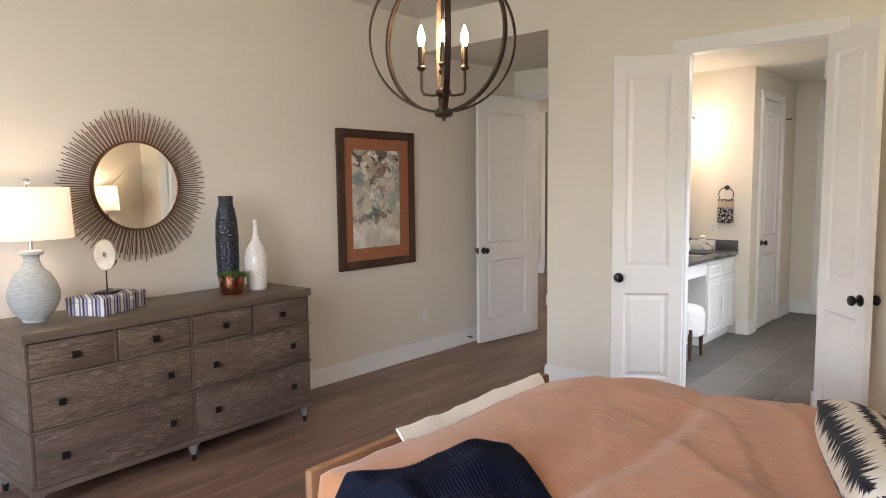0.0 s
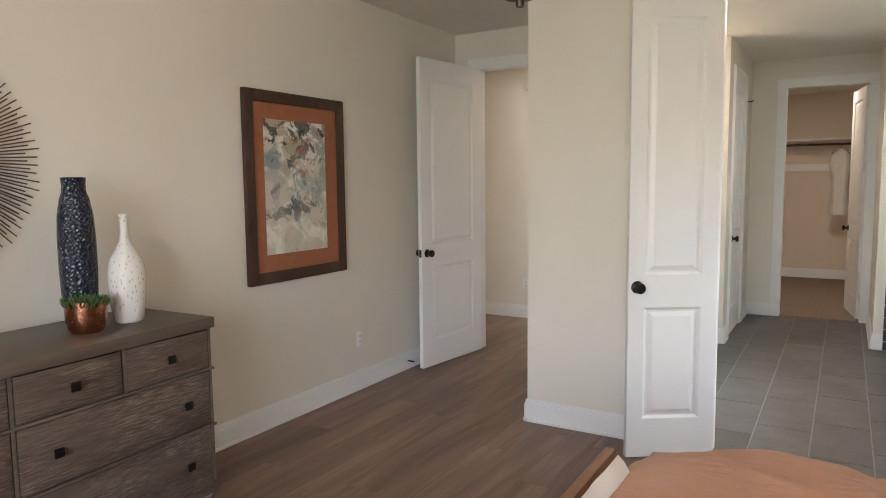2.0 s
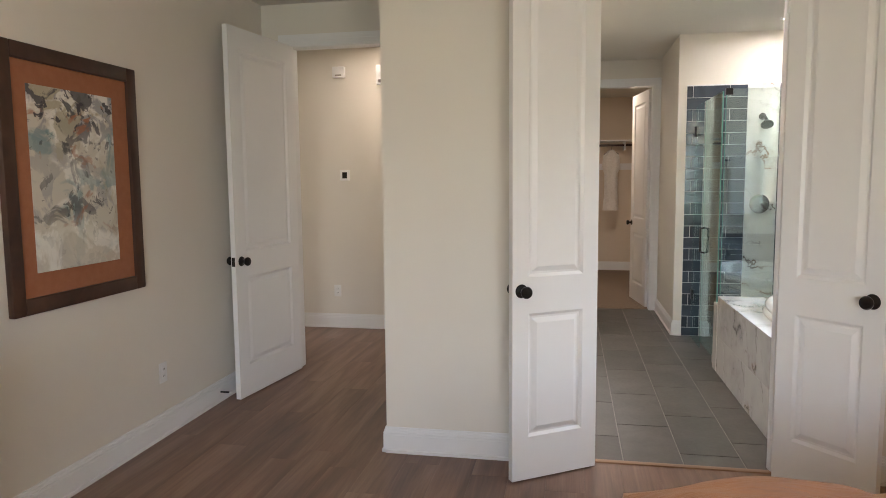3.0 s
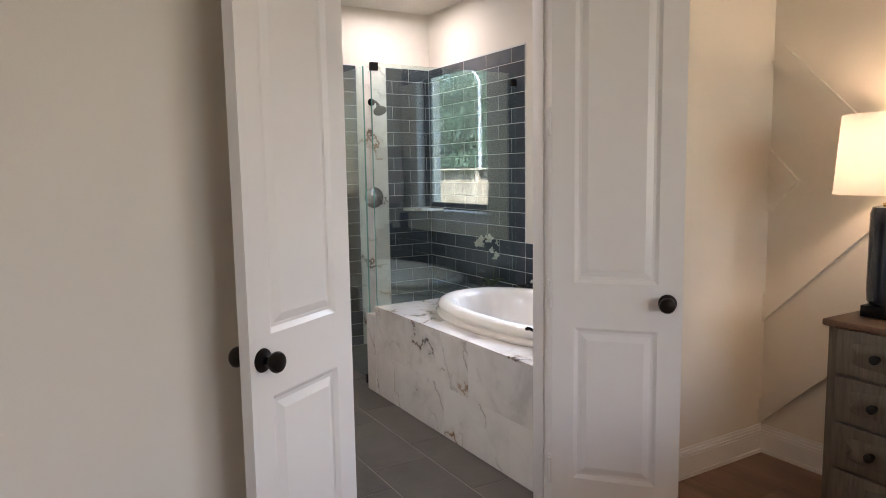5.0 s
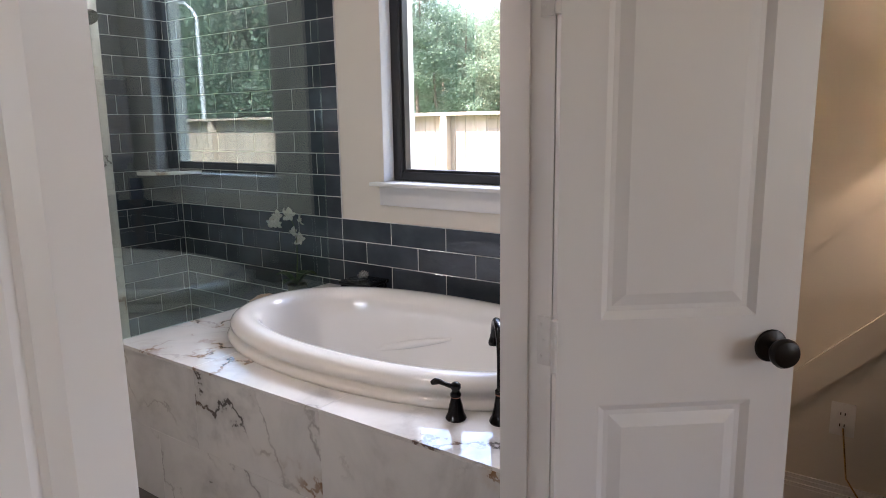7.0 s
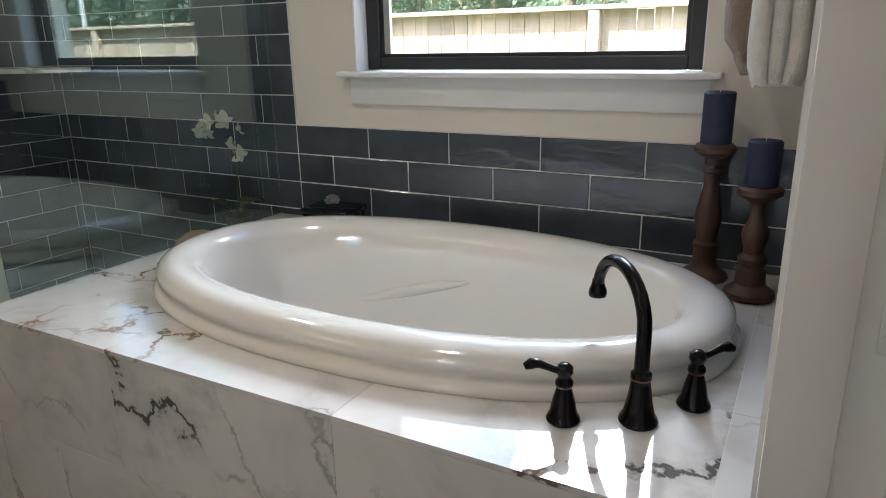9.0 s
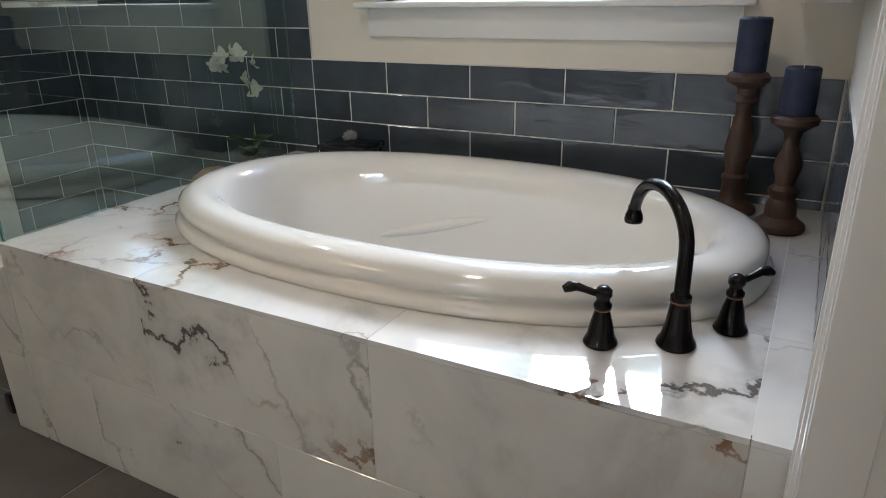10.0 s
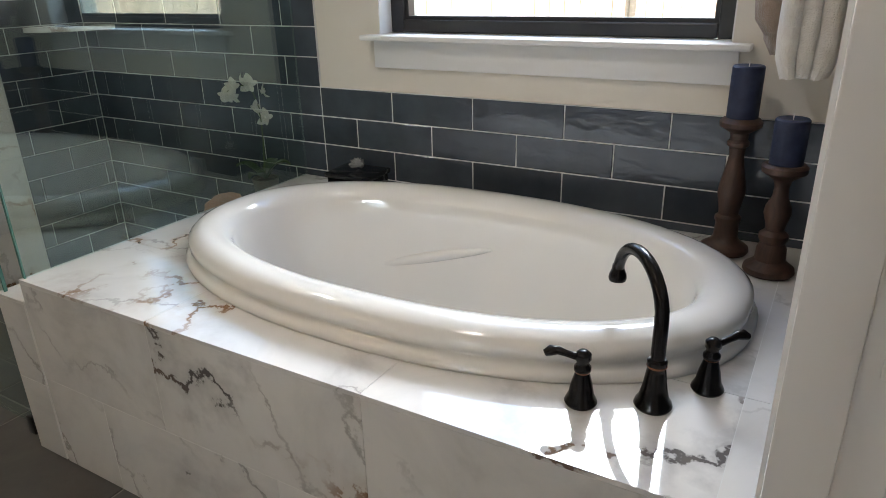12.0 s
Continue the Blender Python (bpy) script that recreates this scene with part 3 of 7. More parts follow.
def dresser(x0, x1, y0, y1, top):
    d = thing("dresser", "grey-brown ribbed wood dresser with eight drawers on tapered feet", "dresser", (0, 0, 0))
    rows = [(0.138, 0.412), (0.425, 0.668), (0.681, 0.853)]
    boxes("top", M["dresser_top"], d, (x0, y0 - 0.012, top - 0.048, x1 + 0.014, y1 + 0.012, top), r=0.004, label="smooth grey-brown wooden top")
    boxes("carcass", M["dresser"], d, (x0, y0, 0.11, x1 - 0.022, y1, top - 0.049))
    for z in (0.108, 0.413, 0.669):
        boxes("ledge", M["dresser_top"], d, (x0, y0 - 0.008, z, x1 + 0.006, y1 + 0.008, z + 0.011 if z > 0.2 else z + 0.03), r=0.003)
    mid = (y0 + y1) / 2
    for yy, z0, z1 in ((mid, 0.138, 0.856), (y0 + 0.008, 0.158, 0.856), (y1 - 0.008, 0.158, 0.856), ((mid + y1) / 2, 0.681, 0.856), ((mid + y0) / 2, 0.681, 0.856)):
        boxes("divider", M["dresser_top"], d, (x1 - 0.03, yy - 0.007, z0, x1 - 0.003, yy + 0.007, z1))

    def drawer(a, b, z0, z1, ks):
        f = boxes("drawer", M["dresser"], d, (x1 - 0.021, a + 0.004, z0 + 0.003, x1 - 0.001, b - 0.004, z1 - 0.003), r=0.003)
        for k in ks:
            zc = (z0 + z1) / 2
            bm = bmesh.new()
            rbox(bm, x1 - 0.001, k - 0.009, zc - 0.009, x1 + 0.016, k + 0.009, zc + 0.009, r=0.002)
            rbox(bm, x1 + 0.014, k - 0.018, zc - 0.018, x1 + 0.020, k + 0.018, zc + 0.018, r=0.002)
            tip = bm.verts.new((x1 + 0.027, k, zc))
            c = [bm.verts.new((x1 + 0.0205, k + sy * 0.016, zc + sz * 0.016)) for sy, sz in ((-1, -1), (1, -1), (1, 1), (-1, 1))]
            for q in range(4):
                bm.faces.new((c[q], c[(q + 1) % 4], tip))
            part("knob", bm, M["black"], f, "square dark metal knob")
    ends = [(y0 + 0.015, mid - 0.007), (mid + 0.007, y1 - 0.015)]
    for a, b in ends:
        m2 = (a + b) / 2
        drawer(a, m2 - 0.007, *rows[2], [(a + m2) / 2])
        drawer(m2 + 0.007, b, *rows[2], [(b + m2) / 2])
        for r in rows[:2]:
            drawer(a, b, *r, [a + (b - a) * 0.16, a + (b - a) * 0.84])
    for lx in (x0 + 0.04, x1 - 0.035):
        for ly in (y0 + 0.035, mid, y1 - 0.035):
            bm = bmesh.new()
            lathe(bm, [(0, 0.04), (0.019, 0.04), (0.028, 0.075), (0.033, 0.090), (0.038, 0.096), (0.038, 0.104), (0.033, 0.109), (0, 0.109)], 8, (lx, ly, 0))
            leg = part("leg", bm, M["acrylic"], d, "tapered faceted silvery foot")
            bm = bmesh.new()
            lathe(bm, [(0, 0), (0.013, 0), (0.017, 0.04), (0, 0.041)], 8, (lx, ly, 0))
            part("foot_tip", bm, M["black"], leg, "black foot tip")
    # it stands a little askew to the wall
    d.matrix_world = Matrix.Translation((0.600, -1.783, 0)) @ Matrix.Rotation(radians(2.0), 4, 'Z') @ Matrix.Translation((-x1 - 0.014, -y1 - 0.012, 0))


dresser(0.03, 0.545, -3.47, -1.752, 0.906)

# sunburst mirror
sb = thing("sunburst_mirror", "round wall mirror with a sunburst rim of thin brown rods", "mirror", (0.008, -2.645, 1.595), 2.0)
M["bronze_rod"] = surface("brown_bronze_rod", (0.17, 0.085, 0.042), (0.27, 0.145, 0.075), 20, 0.38, metal=0.75, fine=100, relief=0.05)
mm, nt, b = node_material("silver_mirror")
b.inputs["Base Color"].default_value = (0.90, 0.90, 0.88, 1)
b.inputs["Metallic"].default_value = 1.0
b.inputs["Roughness"].default_value = 0.01
M["mirror"] = mm
to_x = Matrix.Rotation(radians(90), 4, 'Y')
bm = bmesh.new()
lathe(bm, [(0, 0.030), (0.263, 0.030), (0.263, 0.026), (0, 0.026)], 64, m=to_x)
part("mirror_glass", bm, M["mirror"], sb, "round silvered mirror glass")
bm = bmesh.new()
lathe(bm, [(0.262, 0.012), (0.262, 0.032), (0.265, 0.036), (0.271, 0.036), (0.274, 0.032), (0.274, 0.012), (0.262, 0.012)], 64, m=to_x)
part("rim", bm, M["bronze_rod"], sb, "thin brown metal rim")
rng = random.Random(4)
bm = bmesh.new()
lathe(bm, [(0.262, 0.003), (0.262, 0.010), (0.276, 0.010), (0.276, 0.003), (0.262, 0.003)], 48, m=to_x)
part("backing_ring", bm, M["bronze_rod"], sb)
rods = 164
for i in range(rods):
    a = 2 * math.pi * i / rods
    long = (0.462 if i % 2 else 0.428) + rng.uniform(-0.012, 0.012)
    x = 0.022 if i % 2 else 0.012
    bm = bmesh.new()
    tube(bm, [(x, math.cos(a) * 0.272, math.sin(a) * 0.272), (x, math.cos(a + rng.uniform(-0.008, 0.008)) * long, math.sin(a) * long)], 0.0031, 5)
    part("rod", bm, M["bronze_rod"], sb)

# framed picture
M["frame_wood"] = wood("dark_walnut_frame", (0.030, 0.014, 0.009), (0.075, 0.036, 0.022), (60, 4, 4), 0.42, 0.2)
M["rust_mat"] = surface("rust_mat_board", (0.33, 0.125, 0.058), (0.37, 0.145, 0.070), 30, 0.85, fine=400, relief=0.1)


def watercolour():
    m, nt, b = node_material("abstract_watercolour")
    v = coords(nt)

    def wash(seed, scale, lo, hi, amount):
        mp = nt.nodes.new("ShaderNodeMapping")
        mp.inputs["Location"].default_value = (seed, seed * 1.7, seed * 0.6)
        nt.links.new(v, mp.inputs[0])
        return ramp(nt, noise_tex(nt, mp.outputs[0], scale, 4, 0.6, 0.7), [(lo, (0, 0, 0)), (hi, (amount, amount, amount))])
    sep = nt.nodes.new("ShaderNodeSeparateXYZ")
    nt.links.new(v, sep.inputs[0])
    high = ramp(nt, sep.outputs["Z"], [(0.30, (0.15, 0.15, 0.15)), (0.45, (0.8, 0.8, 0.8)), (0.62, (0.45, 0.45, 0.45)), (0.85, (1, 1, 1))])
    col = mix(nt, wash(1.0, 5.0, 0.44, 0.52, 0.9), (0.80, 0.78, 0.71), (0.60, 0.56, 0.47))
    for seed, scale, lo, hi, am, c in ((4.1, 6.0, 0.50, 0.56, 0.85, (0.30, 0.30, 0.31)), (7.7, 4.5, 0.54, 0.58, 0.8, (0.42, 0.37, 0.24)), (11.3, 4.0, 0.57, 0.62, 0.9, (0.13, 0.26, 0.28)), (15.9, 7.5, 0.55, 0.59, 0.9, (0.07, 0.065, 0.075)), (21.2, 5.0, 0.62, 0.66, 0.9, (0.40, 0.15, 0.07)), (26.4, 14.0, 0.60, 0.63, 0.9, (0.035, 0.033, 0.045))):
        col = mix(nt, mix(nt, 1.0, wash(seed, scale, lo, hi, am), high, 'MULTIPLY'), col, c)
    nt.links.new(col, b.inputs["Base Color"])
    b.inputs["Roughness"].default_value = 0.5
    b.inputs["Coat Weight"].default_value = 0.25
    return m


pic = thing("framed_picture", "abstract grey watercolour, rust mat and dark wood frame", "picture", (0.004, -1.032, 0.890))
PW, PH, FW = 0.886, 1.148, 0.07
bm = bmesh.new()
for (a, c, bb, d) in ((0, 0, FW, PH), (PW - FW, 0, PW, PH), (FW, 0, PW - FW, FW), (FW, PH - FW, PW - FW, PH)):
    rbox(bm, 0, a, c, 0.032, bb, d, r=0.006)
part("picture_frame", bm, M["frame_wood"], pic, "dark walnut moulding")
boxes("mat_board", M["rust_mat"], pic, (0.004, FW, FW, 0.016, PW - FW, PH - FW), label="rust-coloured mat board")
boxes("artwork", watercolour(), pic, (0.010, 0.155, 0.172, 0.0185, PW - 0.185, PH - 0.165), label="abstract watercolour print")

# ceramic table lamp on the dresser
M["ceramic"] = surface("rough_white_ceramic", (0.31, 0.34, 0.345), (0.48, 0.495, 0.48), 25, 0.65, fine=220, relief=0.5, depth=0.003, stretch=(1, 1, 5))
mm, nt, b = node_material("warm_linen_shade")
v = coords(nt, (1, 1, 1))
weave = noise_tex(nt, v, 260, 2)
nt.links.new(ramp(nt, weave, [(0.3, (0.78, 0.75, 0.70)), (0.7, (0.86, 0.83, 0.78))]), b.inputs["Base Color"])
b.inputs["Roughness"].default_value = 0.9
tl = nt.nodes.new("ShaderNodeBsdfTranslucent")
tl.inputs[0].default_value = (0.96, 0.95, 0.92, 1)
mx = nt.nodes.new("ShaderNodeMixShader")
mx.inputs[0].default_value = 0.45
nt.links.new(b.outputs[0], mx.inputs[1])
nt.links.new(tl.outputs[0], mx.inputs[2])
nt.links.new(mx.outputs[0], nt.nodes["Material Output"].inputs[0])
M["linen"] = mm
WARM = (1.0, 0.77, 0.50)
M["bulb"] = emitter("warm_bulb", WARM, 2.6, (0.9, 0.8, 0.6))


def shade(parent, r0, r1, z0, z1):
    bm = bmesh.new()
    lathe(bm, [(r0, z0), (r1, z1), (r1 - 0.003, z1), (r0 - 0.003, z0), (r0, z0)], 48)
    part("shade", bm, M["linen"], parent, "drum shade of off-white linen, lit from inside")
    bm = bmesh.new()
    for k in range(3):
        a = 2 * math.pi * k / 3
        tube(bm, [(0, 0, z1 - 0.03), (math.cos(a) * (r1 - 0.003), math.sin(a) * (r1 - 0.003), z1 - 0.012)], 0.0015, 5)
    part("spider", bm, M["chrome"], parent)
    bm = bmesh.new()
    lathe(bm, [(0, 0), (0.012, 0.0), (0.028, 0.035), (0.030, 0.055), (0.02, 0.08), (0, 0.088)], 16, (0, 0, (z0 + z1) / 2 - 0.05))
    part("bulb", bm, M["bulb"], parent, "glowing light bulb")


tlamp = thing("table_lamp", "table lamp with ribbed white ceramic base and linen drum shade", "table lamp", (0.345, -3.355, 0.907))
bm = bmesh.new()
prof = [(0, 0), (0.058, 0), (0.062, 0.012)]
for k in range(25):
    u = k / 24
    r = 0.062 + 0.058 * math.sin(math.pi * min(1, u * 1.15) ** 0.9) if u < 0.80 else 0.0
    if u < 0.80:
        prof.append((r + 0.0012 * (k % 2), 0.014 + u * 0.30))
prof += [(0.060, 0.262), (0.046, 0.285), (0.038, 0.305), (0.035, 0.325), (0.040, 0.338), (0.056, 0.345), (0.057, 0.362), (0.03, 0.366), (0, 0.366)]
lathe(bm, prof, 40)
part("base", bm, M["ceramic"], tlamp, "ribbed pale blue-white ceramic base")
bm = bmesh.new()
tube(bm, [(0, 0, 0.36), (0, 0, 0.44)], 0.010, 12)
part("neck", bm, M["chrome"], tlamp, "brushed metal neck")
shade(tlamp, 0.20, 0.19, 0.425, 0.685)
bm = bmesh.new()
tube(bm, [(0, 0, 0.655), (0, 0, 0.70)], 0.003, 6)
lathe(bm, [(0, 0), (0.012, 0.004), (0.017, 0.015), (0.012, 0.027), (0, 0.031)], 12, (0, 0, 0.698))
part("finial", bm, M["acrylic"], tlamp, "clear round finial")
lamp("table_lamp_light", 'POINT', pose(0.345, -3.355, 1.50), 0.15, (1.0, 0.80, 0.56), 0.04)

# chandelier
ch = thing("chandelier", "open orb chandelier of dark bronze rings with four candle bulbs", "chandelier", (2.413, -2.532, 1.833))
M["bronze"] = surface("dark_bronze", (0.040, 0.028, 0.020), (0.085, 0.060, 0.042), 15, 0.38, metal=0.85, fine=120, relief=0.1)
R = 0.284
for a in (-46, 4, 44):
    bm = bmesh.new()
    n = 72
    ca, sa = math.cos(radians(a)), math.sin(radians(a))
    rings = []
    for k in range(n):
        u = 2 * math.pi * k / n
        ring = []
        for dr_, dw in ((-0.004, -0.011), (0.004, -0.011), (0.004, 0.011), (-0.004, 0.011)):
            rr = R + dr_
            h_ = rr * math.sin(u)
            ring.append(bm.verts.new((h_ * ca - dw * sa, h_ * sa + dw * ca, R + 0.035 - rr * math.cos(u))))
        rings.append(ring)
    for k in range(n):
        p, q = rings[k], rings[(k + 1) % n]
        for s in range(4):
            bm.faces.new((p[s], p[(s + 1) % 4], q[(s + 1) % 4], q[s]))
    part("ring", bm, M["bronze"], ch)
bm = bmesh.new()
lathe(bm, [(0, 0), (0.008, 0.0), (0.009, 0.012), (0.030, 0.016), (0.038, 0.026), (0.036, 0.040), (0.024, 0.050), (0.012, 0.056), (0.012, 0.085), (0.022, 0.095), (0.032, 0.106), (0.030, 0.120), (0.016, 0.130), (0.010, 0.14), (0, 0.141)], 24)
part("hub", bm, M["bronze"], ch)
bm = bmesh.new()
tube(bm, [(0, 0, 0.13), (0, 0, 1.217)], 0.008, 12)
lathe(bm, [(0, 1.18), (0.065, 1.18), (0.065, 1.205), (0.05, 1.216), (0, 1.216)], 24)
part("stem", bm, M["bronze"], ch)
for k in range(4):
    a = radians(45 + 90 * k - 4)
    x, y = math.cos(a) * 0.085, math.sin(a) * 0.085
    bm = bmesh.new()
    tube(bm, [(0, 0, 0.105), (x * 0.5, y * 0.5, 0.100), (x * 0.92, y * 0.92, 0.105), (x, y, 0.118), (x, y, 0.20)], 0.0055, 8)
    lathe(bm, [(0, 0), (0.010, 0), (0.018, 0.008), (0.018, 0.014), (0.012, 0.020), (0, 0.02)], 16, (x, y, 0.195))
    arm = part("arm", bm, M["bronze"], ch)
    bm = bmesh.new()
    lathe(bm, [(0.0, 0), (0.0125, 0), (0.0125, 0.075), (0.0, 0.075)], 16, (x, y, 0.212))
    part("candle_sleeve", bm, M["bronze"], arm)
    bm = bmesh.new()
    lathe(bm, [(0, 0), (0.008, 0.0), (0.0155, 0.025), (0.015, 0.042), (0.008, 0.066), (0.002, 0.082), (0, 0.083)], 14, (x, y, 0.288))
    part("bulb", bm, emitter("candle_bulb", (1.0, 0.74, 0.40), 5, (0.9, 0.8, 0.6)) if k == 0 else bpy.data.materials["candle_bulb"], arm, "glowing flame-shaped bulb")
lamp("chandelier_light", 'POINT', pose(2.413, -2.532, 2.19), 0.85, WARM, 0.07)

# bed
M["cover"] = surface("terracotta_linen_cover", (0.43, 0.198, 0.094), (0.50, 0.236, 0.116), 4, 0.9, fine=500, relief=0.35, depth=0.002, spec=0.15, sheen=0.3)
ct = M["cover"].node_tree
bump(ct, ct.nodes["Principled BSDF"], noise_tex(ct, coords(ct, (2.0, 5.5, 2.0)), 2.6, 6, 0.62, 0.9), 0.55, 0.02)
M["flange"] = surface("ivory_cotton", (0.76, 0.72, 0.66), (0.82, 0.78, 0.72), 6, 0.85, fine=400, relief=0.3, spec=0.2)
M["navy_knit"] = surface("navy_knit", (0.007, 0.011, 0.034), (0.014, 0.020, 0.050), 30, 0.95, fine=300, relief=0.8, depth=0.004, stretch=(6, 1, 1), spec=0.1, sheen=0.06)
BX0, BX1, BY0, BY1, BZ = 2.445, 4.55, -3.22, -1.48, 0.605
bed = thing("bed", "bed made up with a terracotta linen cover", "bed", (0, 0, 0))


def soft_top(x, y):
    """Height of the cover over the mattress: a crown with sagging edges, a dip along the pillow fold, and wrinkles."""
    u, w = (x - BX0) / (BX1 - BX0), (y - BY0) / (BY1 - BY0)
    edge = min(u * (BX1 - BX0), w * (BY1 - BY0), (1 - w) * (BY1 - BY0))
    h = BZ + 0.035 * (1 - math.exp(-max(edge, 0) / 0.12)) + 0.03 * math.exp(-((x - 2.75) / 0.30) ** 2) + 0.03 * math.exp(-((x - 3.45) / 0.30) ** 2)
    h -= 0.02 * math.exp(-((x - 3.12 - 0.10 * math.sin(y * 2)) / 0.05) ** 2)
    h -= 0.07 * math.exp(-((x - BX0) ** 2 + (y - BY1) ** 2) / 0.05)
    n = noise.noise(Vector((x * 2.2 + y * 1.6, y * 0.9 - x * 0.7, 1.3)))
    h += 0.016 * n + 0.008 * noise.noise(Vector((x * 7 + y * 5, y * 2.5 - x * 2, 4.1)))
    ridge = noise.noise(Vector((x * 3.1 + y * 2.9, (y - x) * 0.8, 9.7)))
    h += 0.022 * max(0, 0.16 - abs(ridge)) * 6 * (0.3 + 0.7 * u)
    return h


def soft_cover():
    bm = bmesh.new()
    nx, ny, drop = 84, 72, 0.50
    grid = []
    for i in range(-7, nx + 1):
        row = []
        for j in range(-7, ny + 8):
            u, w = min(max(i, 0) / nx, 1), min(max(j / ny, 0), 1)
            x, y = BX0 + (BX1 - BX0) * u, BY0 + (BY1 - BY0) * w
            z = soft_top(x, y)
            for over, sx, sy in ((max(-i, 0), -1, 0), (max(-j, 0), 0, -1), (max(j - ny, 0), 0, 1)):
                if over:
                    f = over / 7
                    z -= drop * f ** 1.1
                    wob = 0.02 * noise.noise(Vector((x * 4, y * 4, f)))
                    x += sx * (0.05 * math.sin(f * 1.57) + wob * f)
                    y += sy * (0.05 * math.sin(f * 1.57) + wob * f)
            row.append(bm.verts.new((x, y, max(z, 0.10))))
        grid.append(row)
    for a, b_ in zip(grid, grid[1:]):
        for j in range(len(a) - 1):
            bm.faces.new((a[j], b_[j], b_[j + 1], a[j + 1]))
    return bm


cover = part("bed_cover", soft_cover(), M["cover"], bed, "wrinkled terracotta linen cover")
smooth(cover, 180)
boxes("mattress", M["flange"], bed, (BX0 + 0.02, BY0 + 0.03, 0.24, BX1, BY1 - 0.03, BZ - 0.05), r=0.04)
M["leather"] = surface("tan_bed_base", (0.24, 0.115, 0.052), (0.30, 0.15, 0.07), 8, 0.6, fine=200, relief=0.2)
boxes("bed_base", M["leather"], bed, (BX0 - 0.07, BY0 - 0.02, 0.12, BX1 + 0.02, BY1 + 0.02, 0.235), r=0.02)
boxes("footboard", M["leather"], bed, (BX0 - 0.115, BY0 + 0.02, 0.10, BX0 - 0.075, BY1 - 0.18, BZ + 0.005), r=0.012, label="tan upholstered footboard")
for lx in (BX0 + 0.1, BX1 - 0.1):
    for ly in (BY0 + 0.12, BY1 - 0.12):
        boxes("leg", M["frame_wood"], bed, (lx - 0.035, ly - 0.035, 0, lx + 0.035, ly + 0.035, 0.13), r=0.004)
# the ivory flange along the foot edge
bm = bmesh.new()
rows = []
n = 90
for k in range(n + 1):
    y = -2.84 + 0.98 * k / n
    wob = 0.013 * noise.noise(Vector((y * 6.5, 0, 2))) + 0.005 * noise.noise(Vector((y * 19, 3, 2))) + 0.02 * max(0, k / n - 0.85)
    z = soft_top(BX0 + 0.02, y)
    rows.append([bm.verts.new(p) for p in ((BX0 + 0.022, y, z + 0.004), (BX0 + 0.004 + wob * 0.4, y, z + 0.030 + wob), (BX0 - 0.016 + wob, y, z + 0.046 + wob * 1.4), (BX0 - 0.020 + wob, y, z + 0.040 + wob * 1.4), (BX0 - 0.004 + wob * 0.4, y, z + 0.018 + wob), (BX0 + 0.018, y, z - 0.006))])
for a, b_ in zip(rows, rows[1:]):
    for s in range(6):
        bm.faces.new((a[s], a[(s + 1) % 6], b_[(s + 1) % 6], b_[s]))
bm.faces.new(rows[0]), bm.faces.new(rows[-1])
part("flange", bm, M["flange"], bed, "ivory ruffled edge along the foot")

# ---- bathroom: tub, deck, shower ----
DECK = 0.576
AX, TX = 3.375, 4.490         # apron face, tile face of the outer wall
TY0, GY = 0.092, 1.845        # tile face of the end wall, shower glass
TUB = (3.950, 0.935)          # middle of the tub
TA, TB = 0.757, 0.446         # half length and half width of the rim

M["acryl"] = surface("white_tub_enamel", (0.80, 0.77, 0.715), (0.82, 0.79, 0.74), 3, 0.09, fine=30, relief=0.0, spec=0.6, coat=0.5)
tub = thing("bathtub", "oval white drop-in bathtub set in a marble deck", "bathtub", (TUB[0], TUB[1], DECK))


def oval_loft(rings, n=72, power=2.25):
    """rings: (half length, half width, height, shift along y)."""
    bm = bmesh.new()
    loops = []
    for a, b_, z, sy in rings:
        loop = []
        for k in range(n):
            u = 2 * math.pi * k / n
            c, s = math.cos(u), math.sin(u)
            loop.append(bm.verts.new((b_ * math.copysign(abs(c) ** (2 / power), c), sy + a * math.copysign(abs(s) ** (2 / power), s), z)))
        loops.append(loop)
    for p, q in zip(loops, loops[1:]):
        for k in range(n):
            bm.faces.new((p[k], p[(k + 1) % n], q[(k + 1) % n], q[k]))
    bm.faces.new(loops[-1])
    return bm


rim = [(0.004, 0.001), (0.006, 0.012), (-0.002, 0.022), (-0.012, 0.030), (-0.012, 0.036), (-0.004, 0.046), (-0.006, 0.062), (-0.018, 0.076), (-0.036, 0.085), (-0.056, 0.086), (-0.074, 0.080), (-0.088, 0.066), (-0.097, 0.044)]
rings = [(TA + o * 1.25, TB + o * 1.25, z, 0) for o, z in rim]
rings += [(TA - 0.135, TB - 0.130, -0.03, 0), (TA - 0.165, TB - 0.142, -0.14, 0.0), (TA - 0.21, TB - 0.158, -0.26, -0.005), (TA - 0.255, TB - 0.175, -0.34, -0.01), (TA - 0.31, TB - 0.20, -0.385, -0.01), (TA - 0.42, TB - 0.28, -0.395, -0.01)]
smooth(part("basin", oval_loft(rings), M["acryl"], tub), 180)
